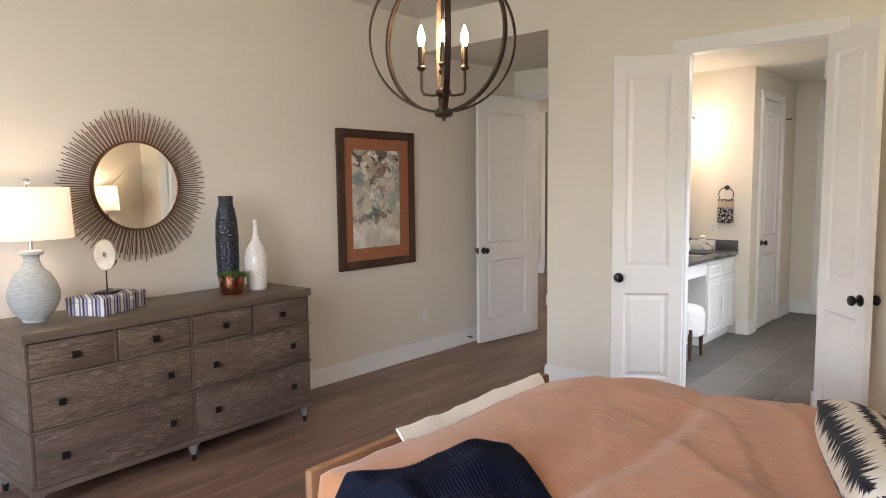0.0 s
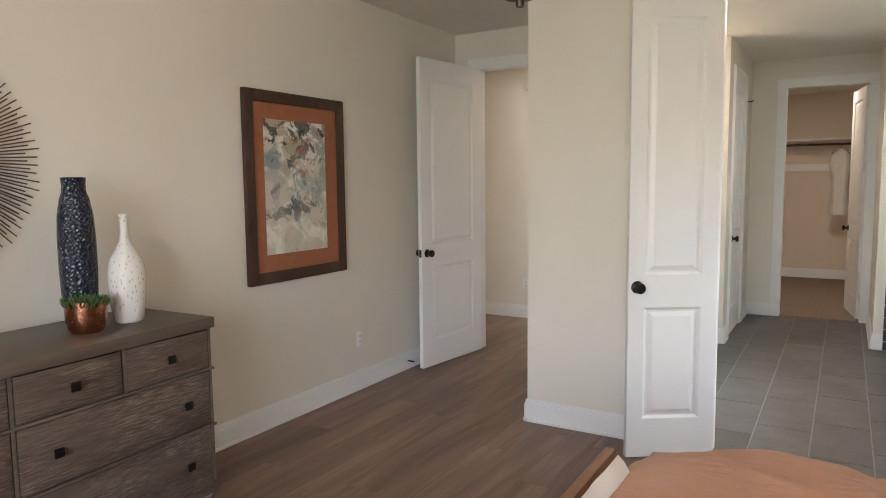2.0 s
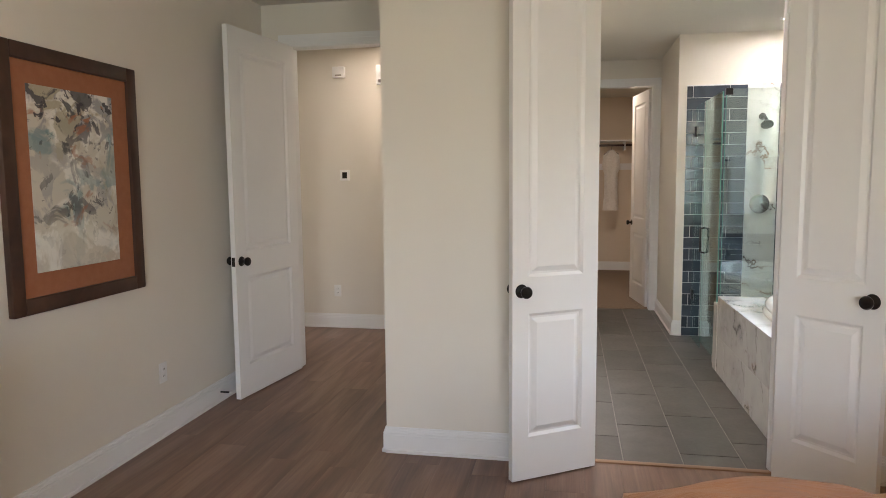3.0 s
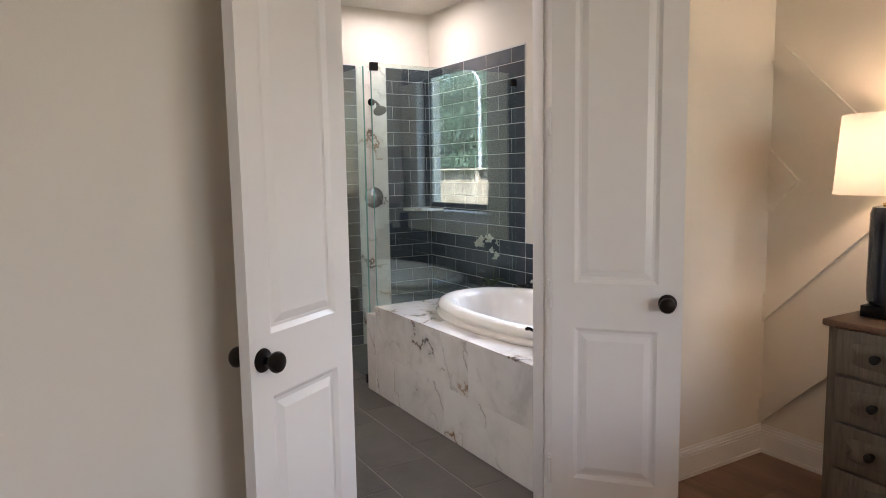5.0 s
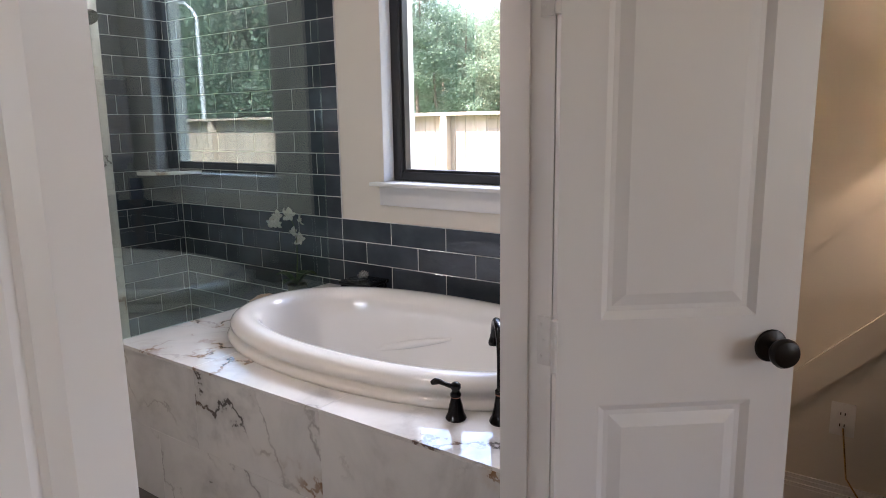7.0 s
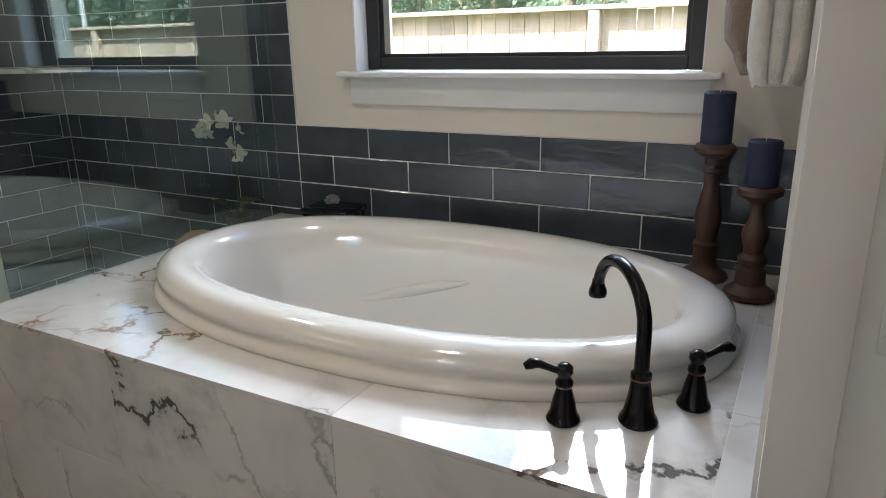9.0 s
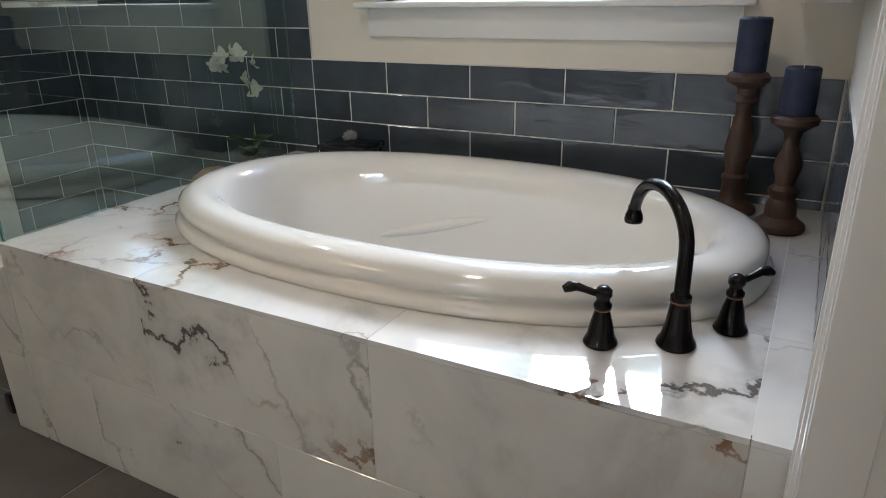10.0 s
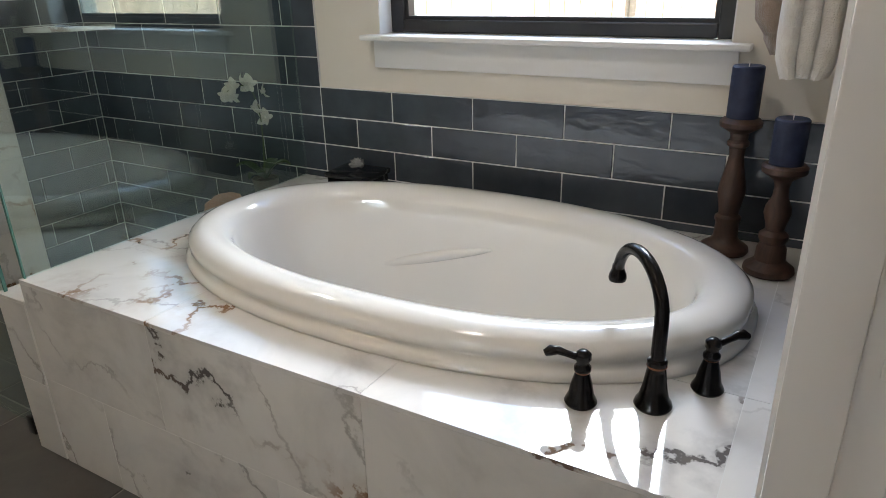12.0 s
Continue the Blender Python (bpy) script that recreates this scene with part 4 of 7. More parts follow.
# moulded armrest on the far side of the basin
bm = bmesh.new()
pts = []
for k in range(17):
    u = k / 16
    y = 0.0 + 0.45 * u
    pts.append((0.314 * (1 - (y / 0.60) ** 2.25) ** 0.444, y, -0.070 - 0.118 * u))
tube(bm, pts, [0.004 + 0.016 * math.sin(math.pi * k / 16) ** 0.7 for k in range(17)], 12)
smooth(part("armrest", bm, M["acryl"], tub), 180)
bm = bmesh.new()
lathe(bm, [(0, 0.0), (0.03, 0.0), (0.03, 0.004), (0, 0.005)], 20, (0, -0.30, -0.395))
part("drain", bm, M["black"], tub, "dark drain cover")

# block that carries the deck: a ring of walls under the marble
M["block"] = surface("mortar", (0.45, 0.44, 0.42), (0.55, 0.54, 0.52), 10, 0.9)
deck = structure("tub_deck", M["block"], "white marble tub surround with grey and brown veins", "tub surround",
                 (AX + 0.012, TY0, 0, AX + 0.06, GY + 0.02, DECK - 0.012), (AX + 0.06, GY - 0.06, 0, TX, GY + 0.02, DECK - 0.012), (TX - 0.04, TY0, 0, TX, GY - 0.06, DECK - 0.012), (AX + 0.06, TY0, 0, TX - 0.04, TY0 + 0.04, DECK - 0.012))

# tub filler
M["orb"] = surface("oil_rubbed_bronze", (0.010, 0.009, 0.009), (0.020, 0.016, 0.014), 25, 0.22, metal=0.75, fine=200, relief=0.03)
M["copper_line"] = surface("worn_copper_edge", (0.30, 0.13, 0.07), (0.38, 0.17, 0.09), 20, 0.3, metal=1.0)
flare = [(0, 0), (0.031, 0), (0.033, 0.004), (0.031, 0.010), (0.026, 0.018), (0.021, 0.040), (0.0165, 0.070), (0.0155, 0.078)]
fau = thing("tub_spout", "oil-rubbed bronze gooseneck tub spout", "faucet", (3.590, 0.292, DECK))
bm = bmesh.new()
lathe(bm, flare + [(0.017, 0.083), (0.017, 0.090), (0.0135, 0.094), (0, 0.094)], 28)
part("base", bm, M["orb"], fau)
bm = bmesh.new()
lathe(bm, [(0.0160, 0.0785), (0.0176, 0.081), (0.0160, 0.0835)], 28)
part("ring", bm, M["copper_line"], fau, "thin worn copper ring")
way = Vector((0.163, 0.124, 0)).normalized()
pts = [Vector((0, 0, 0.09)), Vector((0, 0, 0.13)), Vector((0, 0, 0.165))]
for k in range(1, 15):
    u = math.pi * k / 14 * 0.98
    pts.append(way * (0.100 * (1 - math.cos(u))) + Vector((0, 0, 0.165 + 0.080 * math.sin(u))))
bm = bmesh.new()
tube(bm, pts, [0.0125 - 0.002 * k / len(pts) for k in range(len(pts))], 16)
neck = part("gooseneck", bm, M["orb"], fau)
smooth(neck, 60)
end = pts[-1]
bm = bmesh.new()
lathe(bm, [(0, 0.012), (0.0115, 0.012), (0.012, 0.004), (0.016, -0.006), (0.0175, -0.014), (0.016, -0.020), (0, -0.020)], 20, end)
part("spout_tip", bm, M["orb"], fau)


def tub_handle(x, y, a):
    h = thing("tub_tap", "oil-rubbed bronze lever handle for the bathtub", "tub tap", (x, y, DECK), a, group="tub taps")
    bm = bmesh.new()
    lathe(bm, [(0, 0), (0.027, 0), (0.029, 0.004), (0.027, 0.009), (0.0225, 0.018), (0.0185, 0.040), (0.0135, 0.058), (0.0125, 0.063), (0.0150, 0.067), (0.0150, 0.073), (0.011, 0.078), (0.011, 0.084), (0.0145, 0.089), (0.0140, 0.098), (0.008, 0.104), (0, 0.105)], 24)
    part("base", bm, M["orb"], h)
    bm = bmesh.new()
    lathe(bm, [(0.0128, 0.0625), (0.0142, 0.065), (0.0128, 0.0675)], 24)
    part("ring", bm, M["copper_line"], h)
    bm = bmesh.new()
    pts = [(0, 0, 0.094), (0.015, 0, 0.094), (0.029, 0, 0.099), (0.043, 0, 0.105), (0.056, 0, 0.105), (0.066, 0, 0.100)]
    tube(bm, pts, [0.0085, 0.0065, 0.006, 0.0075, 0.0095, 0.006], 12)
    smooth(part("lever", bm, M["orb"], h), 60)
    return h


tub_handle(3.540, 0.405, 118)
tub_handle(3.685, 0.219, -50)

# shower glass: fixed panel on the deck, door in front
sg = thing("shower_screen", "clear frameless shower glass with dark clips", "shower glass", (0, 0, 0))
bm = bmesh.new()
rbox(bm, AX + 0.012, GY - 0.005, DECK + 0.002, TX - 0.002, GY + 0.005, 2.09, r=0.001, seg=1)
pane = part("glass_panel", bm, M["glass"], sg, "fixed clear glass panel", rounded=False)
M["glass_edge"] = surface("green_glass_edge", (0.10, 0.24, 0.20), (0.13, 0.29, 0.25), 10, 0.1, fine=50, relief=0)
boxes("glass_edge", M["glass_edge"], sg, (AX + 0.008, GY - 0.005, DECK + 0.002, AX + 0.0115, GY + 0.005, 2.09), label="greenish polished glass edge")
boxes("clip", M["black"], sg, (TX - 0.05, GY - 0.012, 2.0, TX - 0.001, GY + 0.012, 2.05), r=0.003, label="dark metal glass clip")
boxes("clip", M["black"], sg, (AX + 0.005, GY - 0.014, 2.045, AX + 0.055, GY + 0.014, 2.095), r=0.003, label="dark metal glass clip")
sd = thing("shower_door", "frameless glass shower door with dark handle and hinges", "shower door", (0, 0, 0))
bm = bmesh.new()
rbox(bm, AX + 0.012, GY + 0.13, 0.06, AX + 0.021, 2.60, 2.09, r=0.001, seg=1)
part("glass_leaf", bm, M["glass"], sd, "clear glass door leaf", rounded=False)
bm = bmesh.new()
rbox(bm, AX - 0.062, 2.606, 0.0, AX - 0.053, 3.06, 2.09, r=0.001, seg=1)
bmesh.ops.transform(bm, matrix=Matrix.Translation((0.073, 0, 0)), verts=bm.verts)
part("side_glass", bm, M["glass"], sd, "narrow fixed glass strip", rounded=False)
for y0, y1 in ((GY + 0.13, GY + 0.133), (2.5985, 2.6010)):
    boxes("glass_edge", M["glass_edge"], sd, (AX + 0.012, y0 - 0.001, 0.06, AX + 0.021, y1 - 0.0005, 2.09), label="greenish polished glass edge")
bm = bmesh.new()
for s in (-1, 1):
    x = AX + 0.0165 + s * 0.035
    tube(bm, [(AX + 0.0165 + s * 0.005, 2.52, 0.83), (x, 2.52, 0.84), (x, 2.52, 1.03), (AX + 0.0165 + s * 0.005, 2.52, 1.04)], 0.009, 10)
part("handle", bm, M["black"], sd, "dark D-shaped pull handle")
for z in (0.35, 1.82):
    boxes("hinge", M["black"], sd, (AX + 0.006, 2.99, z, AX + 0.028, 3.06, z + 0.09), r=0.003)
boxes("floor_bracket", M["black"], sd, (AX + 0.008, 2.03, 0.02, AX + 0.030, 2.06, 0.08), r=0.003)

# lower ledge inside the shower and the curb
ledge = structure("shower_ledge", M["block"], "low marble ledge behind the shower glass", "ledge", (AX + 0.012, GY + 0.021, 0, TX, 1.985, 0.50))

# shower head, valve and corner shelf
shh = thing("shower_fitting", "dark bronze shower head on a bent arm", "shower fitting", (3.947, 3.068, 1.99))
bm = bmesh.new()
lathe(bm, [(0, 0), (0.03, 0), (0.03, 0.006), (0.012, 0.012), (0, 0.012)], 20, (0, 0, 0), Matrix.Rotation(radians(90), 4, 'X'))
tube(bm, [(0, -0.005, 0), (0, -0.06, 0.005), (0, -0.10, -0.01), (0, -0.125, -0.035)], 0.009, 10)
part("arm", bm, M["orb"], shh)
bm = bmesh.new()
lathe(bm, [(0, 0.02), (0.014, 0.02), (0.016, 0.0), (0.035, -0.025), (0.052, -0.040), (0.052, -0.052), (0, -0.054)], 24, (0, -0.135, -0.045), Matrix.Rotation(radians(-35), 4, 'X'))
part("head", bm, M["orb"], shh)
shv = thing("shower_valve", "round dark bronze shower valve plate with lever", "shower valve", (3.947, 3.066, 1.219))
bm = bmesh.new()
lathe(bm, [(0, 0), (0.085, 0), (0.085, 0.004), (0.075, 0.010), (0.03, 0.012), (0.028, 0.05), (0, 0.052)], 32, (0, 0, 0), Matrix.Rotation(radians(90), 4, 'X'))
part("plate", bm, M["chrome"], shv, "round metal escutcheon")
bm = bmesh.new()
tube(bm, [(0, -0.045, 0), (0.02, -0.05, -0.02), (0.05, -0.055, -0.055)], [0.012, 0.008, 0.006], 10)
part("lever", bm, M["orb"], shv)
bm = bmesh.new()
n = 14
top = [bm.verts.new((-0.27 * math.cos(math.pi / 2 * k / n), -0.22 * math.sin(math.pi / 2 * k / n), 0.02)) for k in range(n + 1)] + [bm.verts.new((0, 0, 0.02))]
low = [bm.verts.new((p.co.x, p.co.y, 0)) for p in top]
bm.faces.new(top), bm.faces.new(low[::-1])
for k in range(n + 2):
    j = (k + 1) % (n + 2)
    bm.faces.new((top[k], top[j], low[j], low[k]))
cs = part("corner_shelf", bm, M["marble"], None, rounded=False)
cs.matrix_world = pose(4.488, 3.070, 1.10)
tagged(cs, "white marble corner shelf in the shower", "shelf")

# window over the tub
WY0, WY1, WZ0, WZ1 = 0.365, 1.475, 1.104, 2.45
win = thing("window_1", "black-framed picture window above the bathtub", "window", (0, 0, 0), kind="structure")
bm = bmesh.new()
fx0, fx1 = 4.572, 4.632
for a, c, b_, d in ((WY0, WZ0, WY0 + 0.052, WZ1), (WY1 - 0.052, WZ0, WY1, WZ1), (WY0 + 0.052, WZ0, WY1 - 0.052, WZ0 + 0.040), (WY0 + 0.052, WZ1 - 0.05, WY1 - 0.052, WZ1)):
    rbox(bm, fx0, a, c, fx1, b_, d, r=0.004)
part("window_frame", bm, M["window_frame"], win, "black metal window frame", rounded=False)
bm = bmesh.new()
for a, c, b_, d in ((WY0 + 0.052, WZ0 + 0.04, WY0 + 0.066, WZ1 - 0.05), (WY1 - 0.066, WZ0 + 0.04, WY1 - 0.052, WZ1 - 0.05), (WY0 + 0.066, WZ0 + 0.040, WY1 - 0.066, WZ0 + 0.052), (WY0 + 0.066, WZ1 - 0.062, WY1 - 0.066, WZ1 - 0.05)):
    box(bm, fx0 + 0.012, a, c, fx1 - 0.012, b_, d)
part("sash", bm, M["window_frame"], win, rounded=False)
gp = boxes("pane", M["pane"], win, (4.602, WY0 + 0.06, WZ0 + 0.045, 4.606, WY1 - 0.06, WZ1 - 0.055))
gp.visible_shadow = False
boxes("sill", M["trim"], win, (4.448, 0.315, 1.085, 4.573, 1.522, 1.102), r=0.004, label="white painted window sill")
boxes("apron_trim", M["trim"], win, (4.487, 0.345, 0.995, 4.499, 1.492, 1.084), r=0.003, label="white trim under the sill")
bm = bmesh.new()
for a, b_ in ((WY0 + 0.0005, WY0 + 0.004), (WY1 - 0.004, WY1 - 0.0005)):
    box(bm, 4.501, a, 1.103, 4.571, b_, WZ1 - 0.001)
part("reveal", bm, M["trim"], win, rounded=False)

# patterned valance
mm, nt, b = node_material("dark_woven_valance")
v = coords(nt, (1, 1, 1))
n1 = noise_tex(nt, coords(nt, (1, 12, 55)), 1.0, 4, 0.6, 1.5)
nt.links.new(ramp(nt, n1, [(0.42, (0.025, 0.025, 0.032)), (0.5, (0.10, 0.10, 0.11)), (0.58, (0.36, 0.35, 0.34))]), b.inputs["Base Color"])
b.inputs["Roughness"].default_value = 0.95
val = thing("window_valance", "dark woven patterned fabric valance over the window", "valance", (0, 0, 0))
bm = bmesh.new()
for k in range(3):
    rbox(bm, 4.385 + 0.012 * k, 0.30, 2.18 + 0.10 * k, 4.415 + 0.012 * k, 1.522, 2.30 + 0.10 * k, r=0.010)
rbox(bm, 4.42, 0.30, 2.49, 4.499, 1.522, 2.60, r=0.004)
part("fabric", bm, mm, val)

# candles on turned holders
M["navy_wax"] = surface("navy_wax", (0.016, 0.022, 0.052), (0.034, 0.042, 0.084), 30, 0.55, fine=90, relief=0.2, depth=0.002, spec=0.35)
M["turned"] = wood("dark_turned_wood", (0.035, 0.018, 0.012), (0.095, 0.050, 0.033), (30, 30, 6), 0.5, 0.35)


def candlestick(x, y, prof, wax):
    c = thing("candle_holder", "tall turned dark wooden candle holder with a navy candle" if prof[-1][1] > 0.36 else "shorter turned dark wooden candle holder with a navy candle", "candle holder", (x, y, DECK + 0.002), group="candles on the tub deck")
    bm = bmesh.new()
    lathe(bm, prof, 28)
    part("stick", bm, M["turned"], c)
    z = prof[-1][1] - 0.004
    bm = bmesh.new()
    lathe(bm, [(0, z), (0.037, z), (0.0375, z + 0.004), (0.0375, z + wax - 0.004), (0.034, z + wax), (0.006, z + wax - 0.003), (0, z + wax - 0.004)], 28)
    cd = part("candle", bm, M["navy_wax"], c, "navy blue pillar candle")
    bm = bmesh.new()
    tube(bm, [(0, 0, z + wax - 0.006), (0.002, 0, z + wax + 0.012)], 0.0012, 5)
    part("wick", bm, M["flange"], cd, "pale wick")


tall = [(0, 0), (0.058, 0), (0.062, 0.006), (0.060, 0.014), (0.048, 0.022), (0.036, 0.030), (0.031, 0.040), (0.029, 0.075), (0.033, 0.082), (0.033, 0.090), (0.025, 0.097), (0.026, 0.110), (0.034, 0.150), (0.032, 0.170), (0.022, 0.215), (0.018, 0.240), (0.020, 0.262), (0.026, 0.266), (0.027, 0.274), (0.021, 0.281), (0.023, 0.296), (0.040, 0.306), (0.050, 0.312), (0.051, 0.322), (0.044, 0.330), (0.030, 0.334), (0, 0.334)]
tall = [(r, z * 1.075) for r, z in tall]
short = [(0, 0), (0.056, 0), (0.060, 0.006), (0.058, 0.015), (0.046, 0.023), (0.036, 0.032), (0.034, 0.060), (0.028, 0.072), (0.034, 0.082), (0.034, 0.092), (0.022, 0.102), (0.024, 0.118), (0.031, 0.140), (0.029, 0.156), (0.018, 0.178), (0.016, 0.200), (0.021, 0.216), (0.040, 0.228), (0.050, 0.234), (0.051, 0.246), (0.044, 0.252), (0, 0.252)]
short = [(r, z * 1.095) for r, z in short]
candlestick(4.385, 0.305, tall, 0.128)
candlestick(4.285, 0.185, short, 0.11)

# towels on a bar
tb = thing("towel_bar", "dark towel bar on the wall beside the tub", "towel bar", (0, 0, 0))
bm = bmesh.new()
tube(bm, [(3.72, 0.155, 1.62), (4.32, 0.155, 1.62)], 0.009, 10)
part("bar", bm, M["black"], tb)
for x in (3.73, 4.31):
    bm = bmesh.new()
    lathe(bm, [(0, 0), (0.025, 0), (0.025, 0.006), (0.010, 0.012), (0.010, 0.07), (0, 0.07)], 16, (x, 0.086, 1.62), Matrix.Rotation(radians(-90), 4, 'X'))
    part("bracket", bm, M["black"], tb)
M["towel_brown"] = surface("taupe_terry", (0.27, 0.20, 0.155), (0.35, 0.265, 0.21), 40, 0.98, fine=350, relief=0.9, depth=0.006, spec=0.05, sheen=0.5)
M["towel_white"] = surface("ivory_terry", (0.70, 0.66, 0.60), (0.80, 0.77, 0.72), 40, 0.98, fine=350, relief=0.9, depth=0.006, spec=0.05, sheen=0.5)


def hung_towel(name, label, material, x0, x1, y0, y1, z0, z1, seed):
    bm = bmesh.new()
    nx, nz = 34, 16
    rings = []
    for j in range(nz + 1):
        w = j / nz
        loop = []
        per = [(i / nx, 0) for i in range(nx)] + [(1, k / 12) for k in range(12)] + [(1 - i / nx, 1) for i in range(nx)] + [(0, 1 - k / 12) for k in range(12)]
        for u, d in per:
            x = x0 + (x1 - x0) * u + (u - 0.5) * (0.03 * abs(math.sin(3 * math.pi * d)) if u in (0, 1) else 0)
            wob = (0.006 * noise.noise(Vector((x * 9, w * 1.5 + seed, seed))) + 0.003 * noise.noise(Vector((x * 45, w * 3, seed)))) * (1.4 - 0.8 * w)
            bulge = 0.5 - 0.5 * math.cos(2 * math.pi * min(max(u, 0.04), 0.96))
            y = (y0 + y1) / 2 + (d - 0.5) * (y1 - y0) * (0.86 + 0.14 * min(1, bulge * 5)) * (0.72 if j == 0 else 0.96 if j == 1 else 1.0) + wob
            z = z0 + (z1 - z0) * w + (0.006 * noise.noise(Vector((x * 15, d * 3, seed + 5))) + 0.05 * max(0, abs(u - 0.5) - 0.36) ** 1.0 if j < 2 else 0)
            loop.append(bm.verts.new((x, y, z)))
        rings.append(loop)
    for p, q in zip(rings, rings[1:]):
        for k in range(len(p)):
            bm.faces.new((p[k], p[(k + 1) % len(p)], q[(k + 1) % len(p)], q[k]))
    bm.faces.new(rings[0]), bm.faces.new(rings[-1])
    ob = part(name, bm, material)
    smooth(ob, 70)
    return tagged(ob, label, "towel", group="towels on the bar")


hung_towel("bath_towel", "folded taupe bath towel hanging from the bar", M["towel_brown"], 4.10, 4.40, 0.098, 0.285, 1.150, 1.645, 1.0)
hung_towel("bath_towel", "folded taupe hand towel hanging inside the bath towel", M["towel_brown"], 4.12, 4.38, 0.130, 0.258, 1.108, 1.60, 4.0)
hung_towel("bath_towel", "folded ivory hand towel hung over the taupe towel", M["towel_white"], 3.80, 4.08, 0.112, 0.203, 1.105, 1.655, 7.0)
hung_towel("bath_towel", "taupe wash cloth hung behind the ivory towel", M["towel_brown"], 3.86, 4.06, 0.094, 0.108, 1.150, 1.655, 9.0)

# orchid behind the glass
M["petal"] = surface("white_petal", (0.74, 0.70, 0.60), (0.82, 0.80, 0.74), 40, 0.6, fine=200, relief=0.1, spec=0.3)
M["stem_green"] = surface("stem_green", (0.045, 0.075, 0.022), (0.075, 0.115, 0.035), 30, 0.6, fine=100, relief=0.2)
M["leaf_green"] = surface("orchid_leaf_green", (0.018, 0.045, 0.014), (0.040, 0.085, 0.026), 15, 0.4, fine=80, relief=0.2)
M["clay"] = surface("dark_clay", (0.09, 0.075, 0.06), (0.15, 0.125, 0.10), 20, 0.7, fine=150, relief=0.4)
OX, OY = 4.325, 1.905
orch = thing("orchid", "white orchid with bare stem in a small dark pot", "orchid", (OX, OY, 0.535))
bm = bmesh.new()
lathe(bm, [(0, -0.024), (0.038, -0.024), (0.048, 0.055), (0.050, 0.062), (0.045, 0.062), (0.042, 0.052), (0, 0.052)], 24)
pot = part("pot", bm, M["clay"], orch, "small dark clay pot")
bm = bmesh.new()
lathe(bm, [(0.041, 0.050), (0.02, 0.056), (0, 0.058)], 16)
part("soil", bm, M["soil"], pot)
STEM = [(0, 0, 0.05), (0.0, -0.004, 0.12), (0.004, -0.008, 0.20), (0.002, -0.012, 0.28), (-0.006, -0.012, 0.345), (-0.020, -0.006, 0.385), (-0.045, 0.010, 0.405), (-0.075, 0.022, 0.405), (-0.10, 0.03, 0.39)]
bm = bmesh.new()
tube(bm, STEM, [0.003 - 0.0002 * k for k in range(9)], 7)
part("stem", bm, M["stem_green"], orch, "thin green stem")
for k, (a, l) in enumerate(((200, 0.13), (20, 0.12), (110, 0.11), (300, 0.10))):
    bm = bmesh.new()
    rows = []
    for i in range(9):
        u = i / 8
        w = 0.024 * math.sin(math.pi * (0.12 + 0.88 * u)) + 0.001
        h = 0.055 + 0.07 * math.sin(u * 2.2) * (0.6 + 0.1 * k)
        ca, sa = math.cos(radians(a)), math.sin(radians(a))
        rows.append([bm.verts.new((l * u * ca - s * w * sa, l * u * sa + s * w * ca, h + abs(s) * 0.008 + dz)) for s, dz in ((-1, 0), (0, 0), (1, 0), (1, 0.002), (0, 0.003), (-1, 0.002))])
    for p, q in zip(rows, rows[1:]):
        for s in range(6):
            bm.faces.new((p[s], p[(s + 1) % 6], q[(s + 1) % 6], q[s]))
    part("leaf", bm, M["leaf_green"], orch, "glossy strap-shaped leaf")


def blossom(parent, p, turn, size):
    bm = bmesh.new()
    for k in range(5):
        a = 2 * math.pi * k / 5 + 0.3
        wide = 0.50 if k % 2 else 0.30
        grid = []
        for i in range(6):
            u = i / 5
            w = size * wide * math.sin(math.pi * (0.1 + 0.86 * u)) ** 0.8
            cup = (0.55 if k % 2 else 0.15) * size * u * u + 0.12 * size * math.sin(k * 2.4 + size * 900) * u
            grid.append([bm.verts.new((math.cos(a) * size * u - math.sin(a) * w * s, math.sin(a) * size * u + math.cos(a) * w * s, cup - abs(s) * 0.1 * size + (0.001 if k % 2 else 0))) for s in (-1, -0.4, 0.4, 1)])
        for g, h in zip(grid, grid[1:]):
            for s in range(3):
                bm.faces.new((g[s], g[s + 1], h[s + 1], h[s]))
    bmesh.ops.solidify(bm, geom=bm.faces[:], thickness=0.001)
    tmp = bmesh.new()
    lathe(tmp, [(0, -0.002), (size * 0.16, 0.002), (size * 0.18, size * 0.2), (0, size * 0.35)], 8)
    join(bm, tmp)
    bmesh.ops.transform(bm, matrix=Matrix.Translation(p) @ turn, verts=bm.verts)
    smooth(part("flower", bm, M["petal"], parent, "white orchid flower"), 60)


face = Euler((radians(68), 0, radians(-45))).to_matrix().to_4x4()
for p, s, tw in (((-0.105, 0.03, 0.378), 0.030, 10), ((-0.085, 0.018, 0.405), 0.032, -35), ((-0.078, 0.02, 0.368), 0.024, 50), ((-0.050, 0.005, 0.420), 0.024, 70), ((-0.030, -0.005, 0.408), 0.034, -20), ((0.022, -0.02, 0.375), 0.028, 75), ((-0.018, -0.015, 0.325), 0.026, 45), ((0.014, -0.022, 0.285), 0.033, -40)):
    blossom(orch, p, Matrix.Rotation(radians(tw), 4, 'Z') @ face, s)

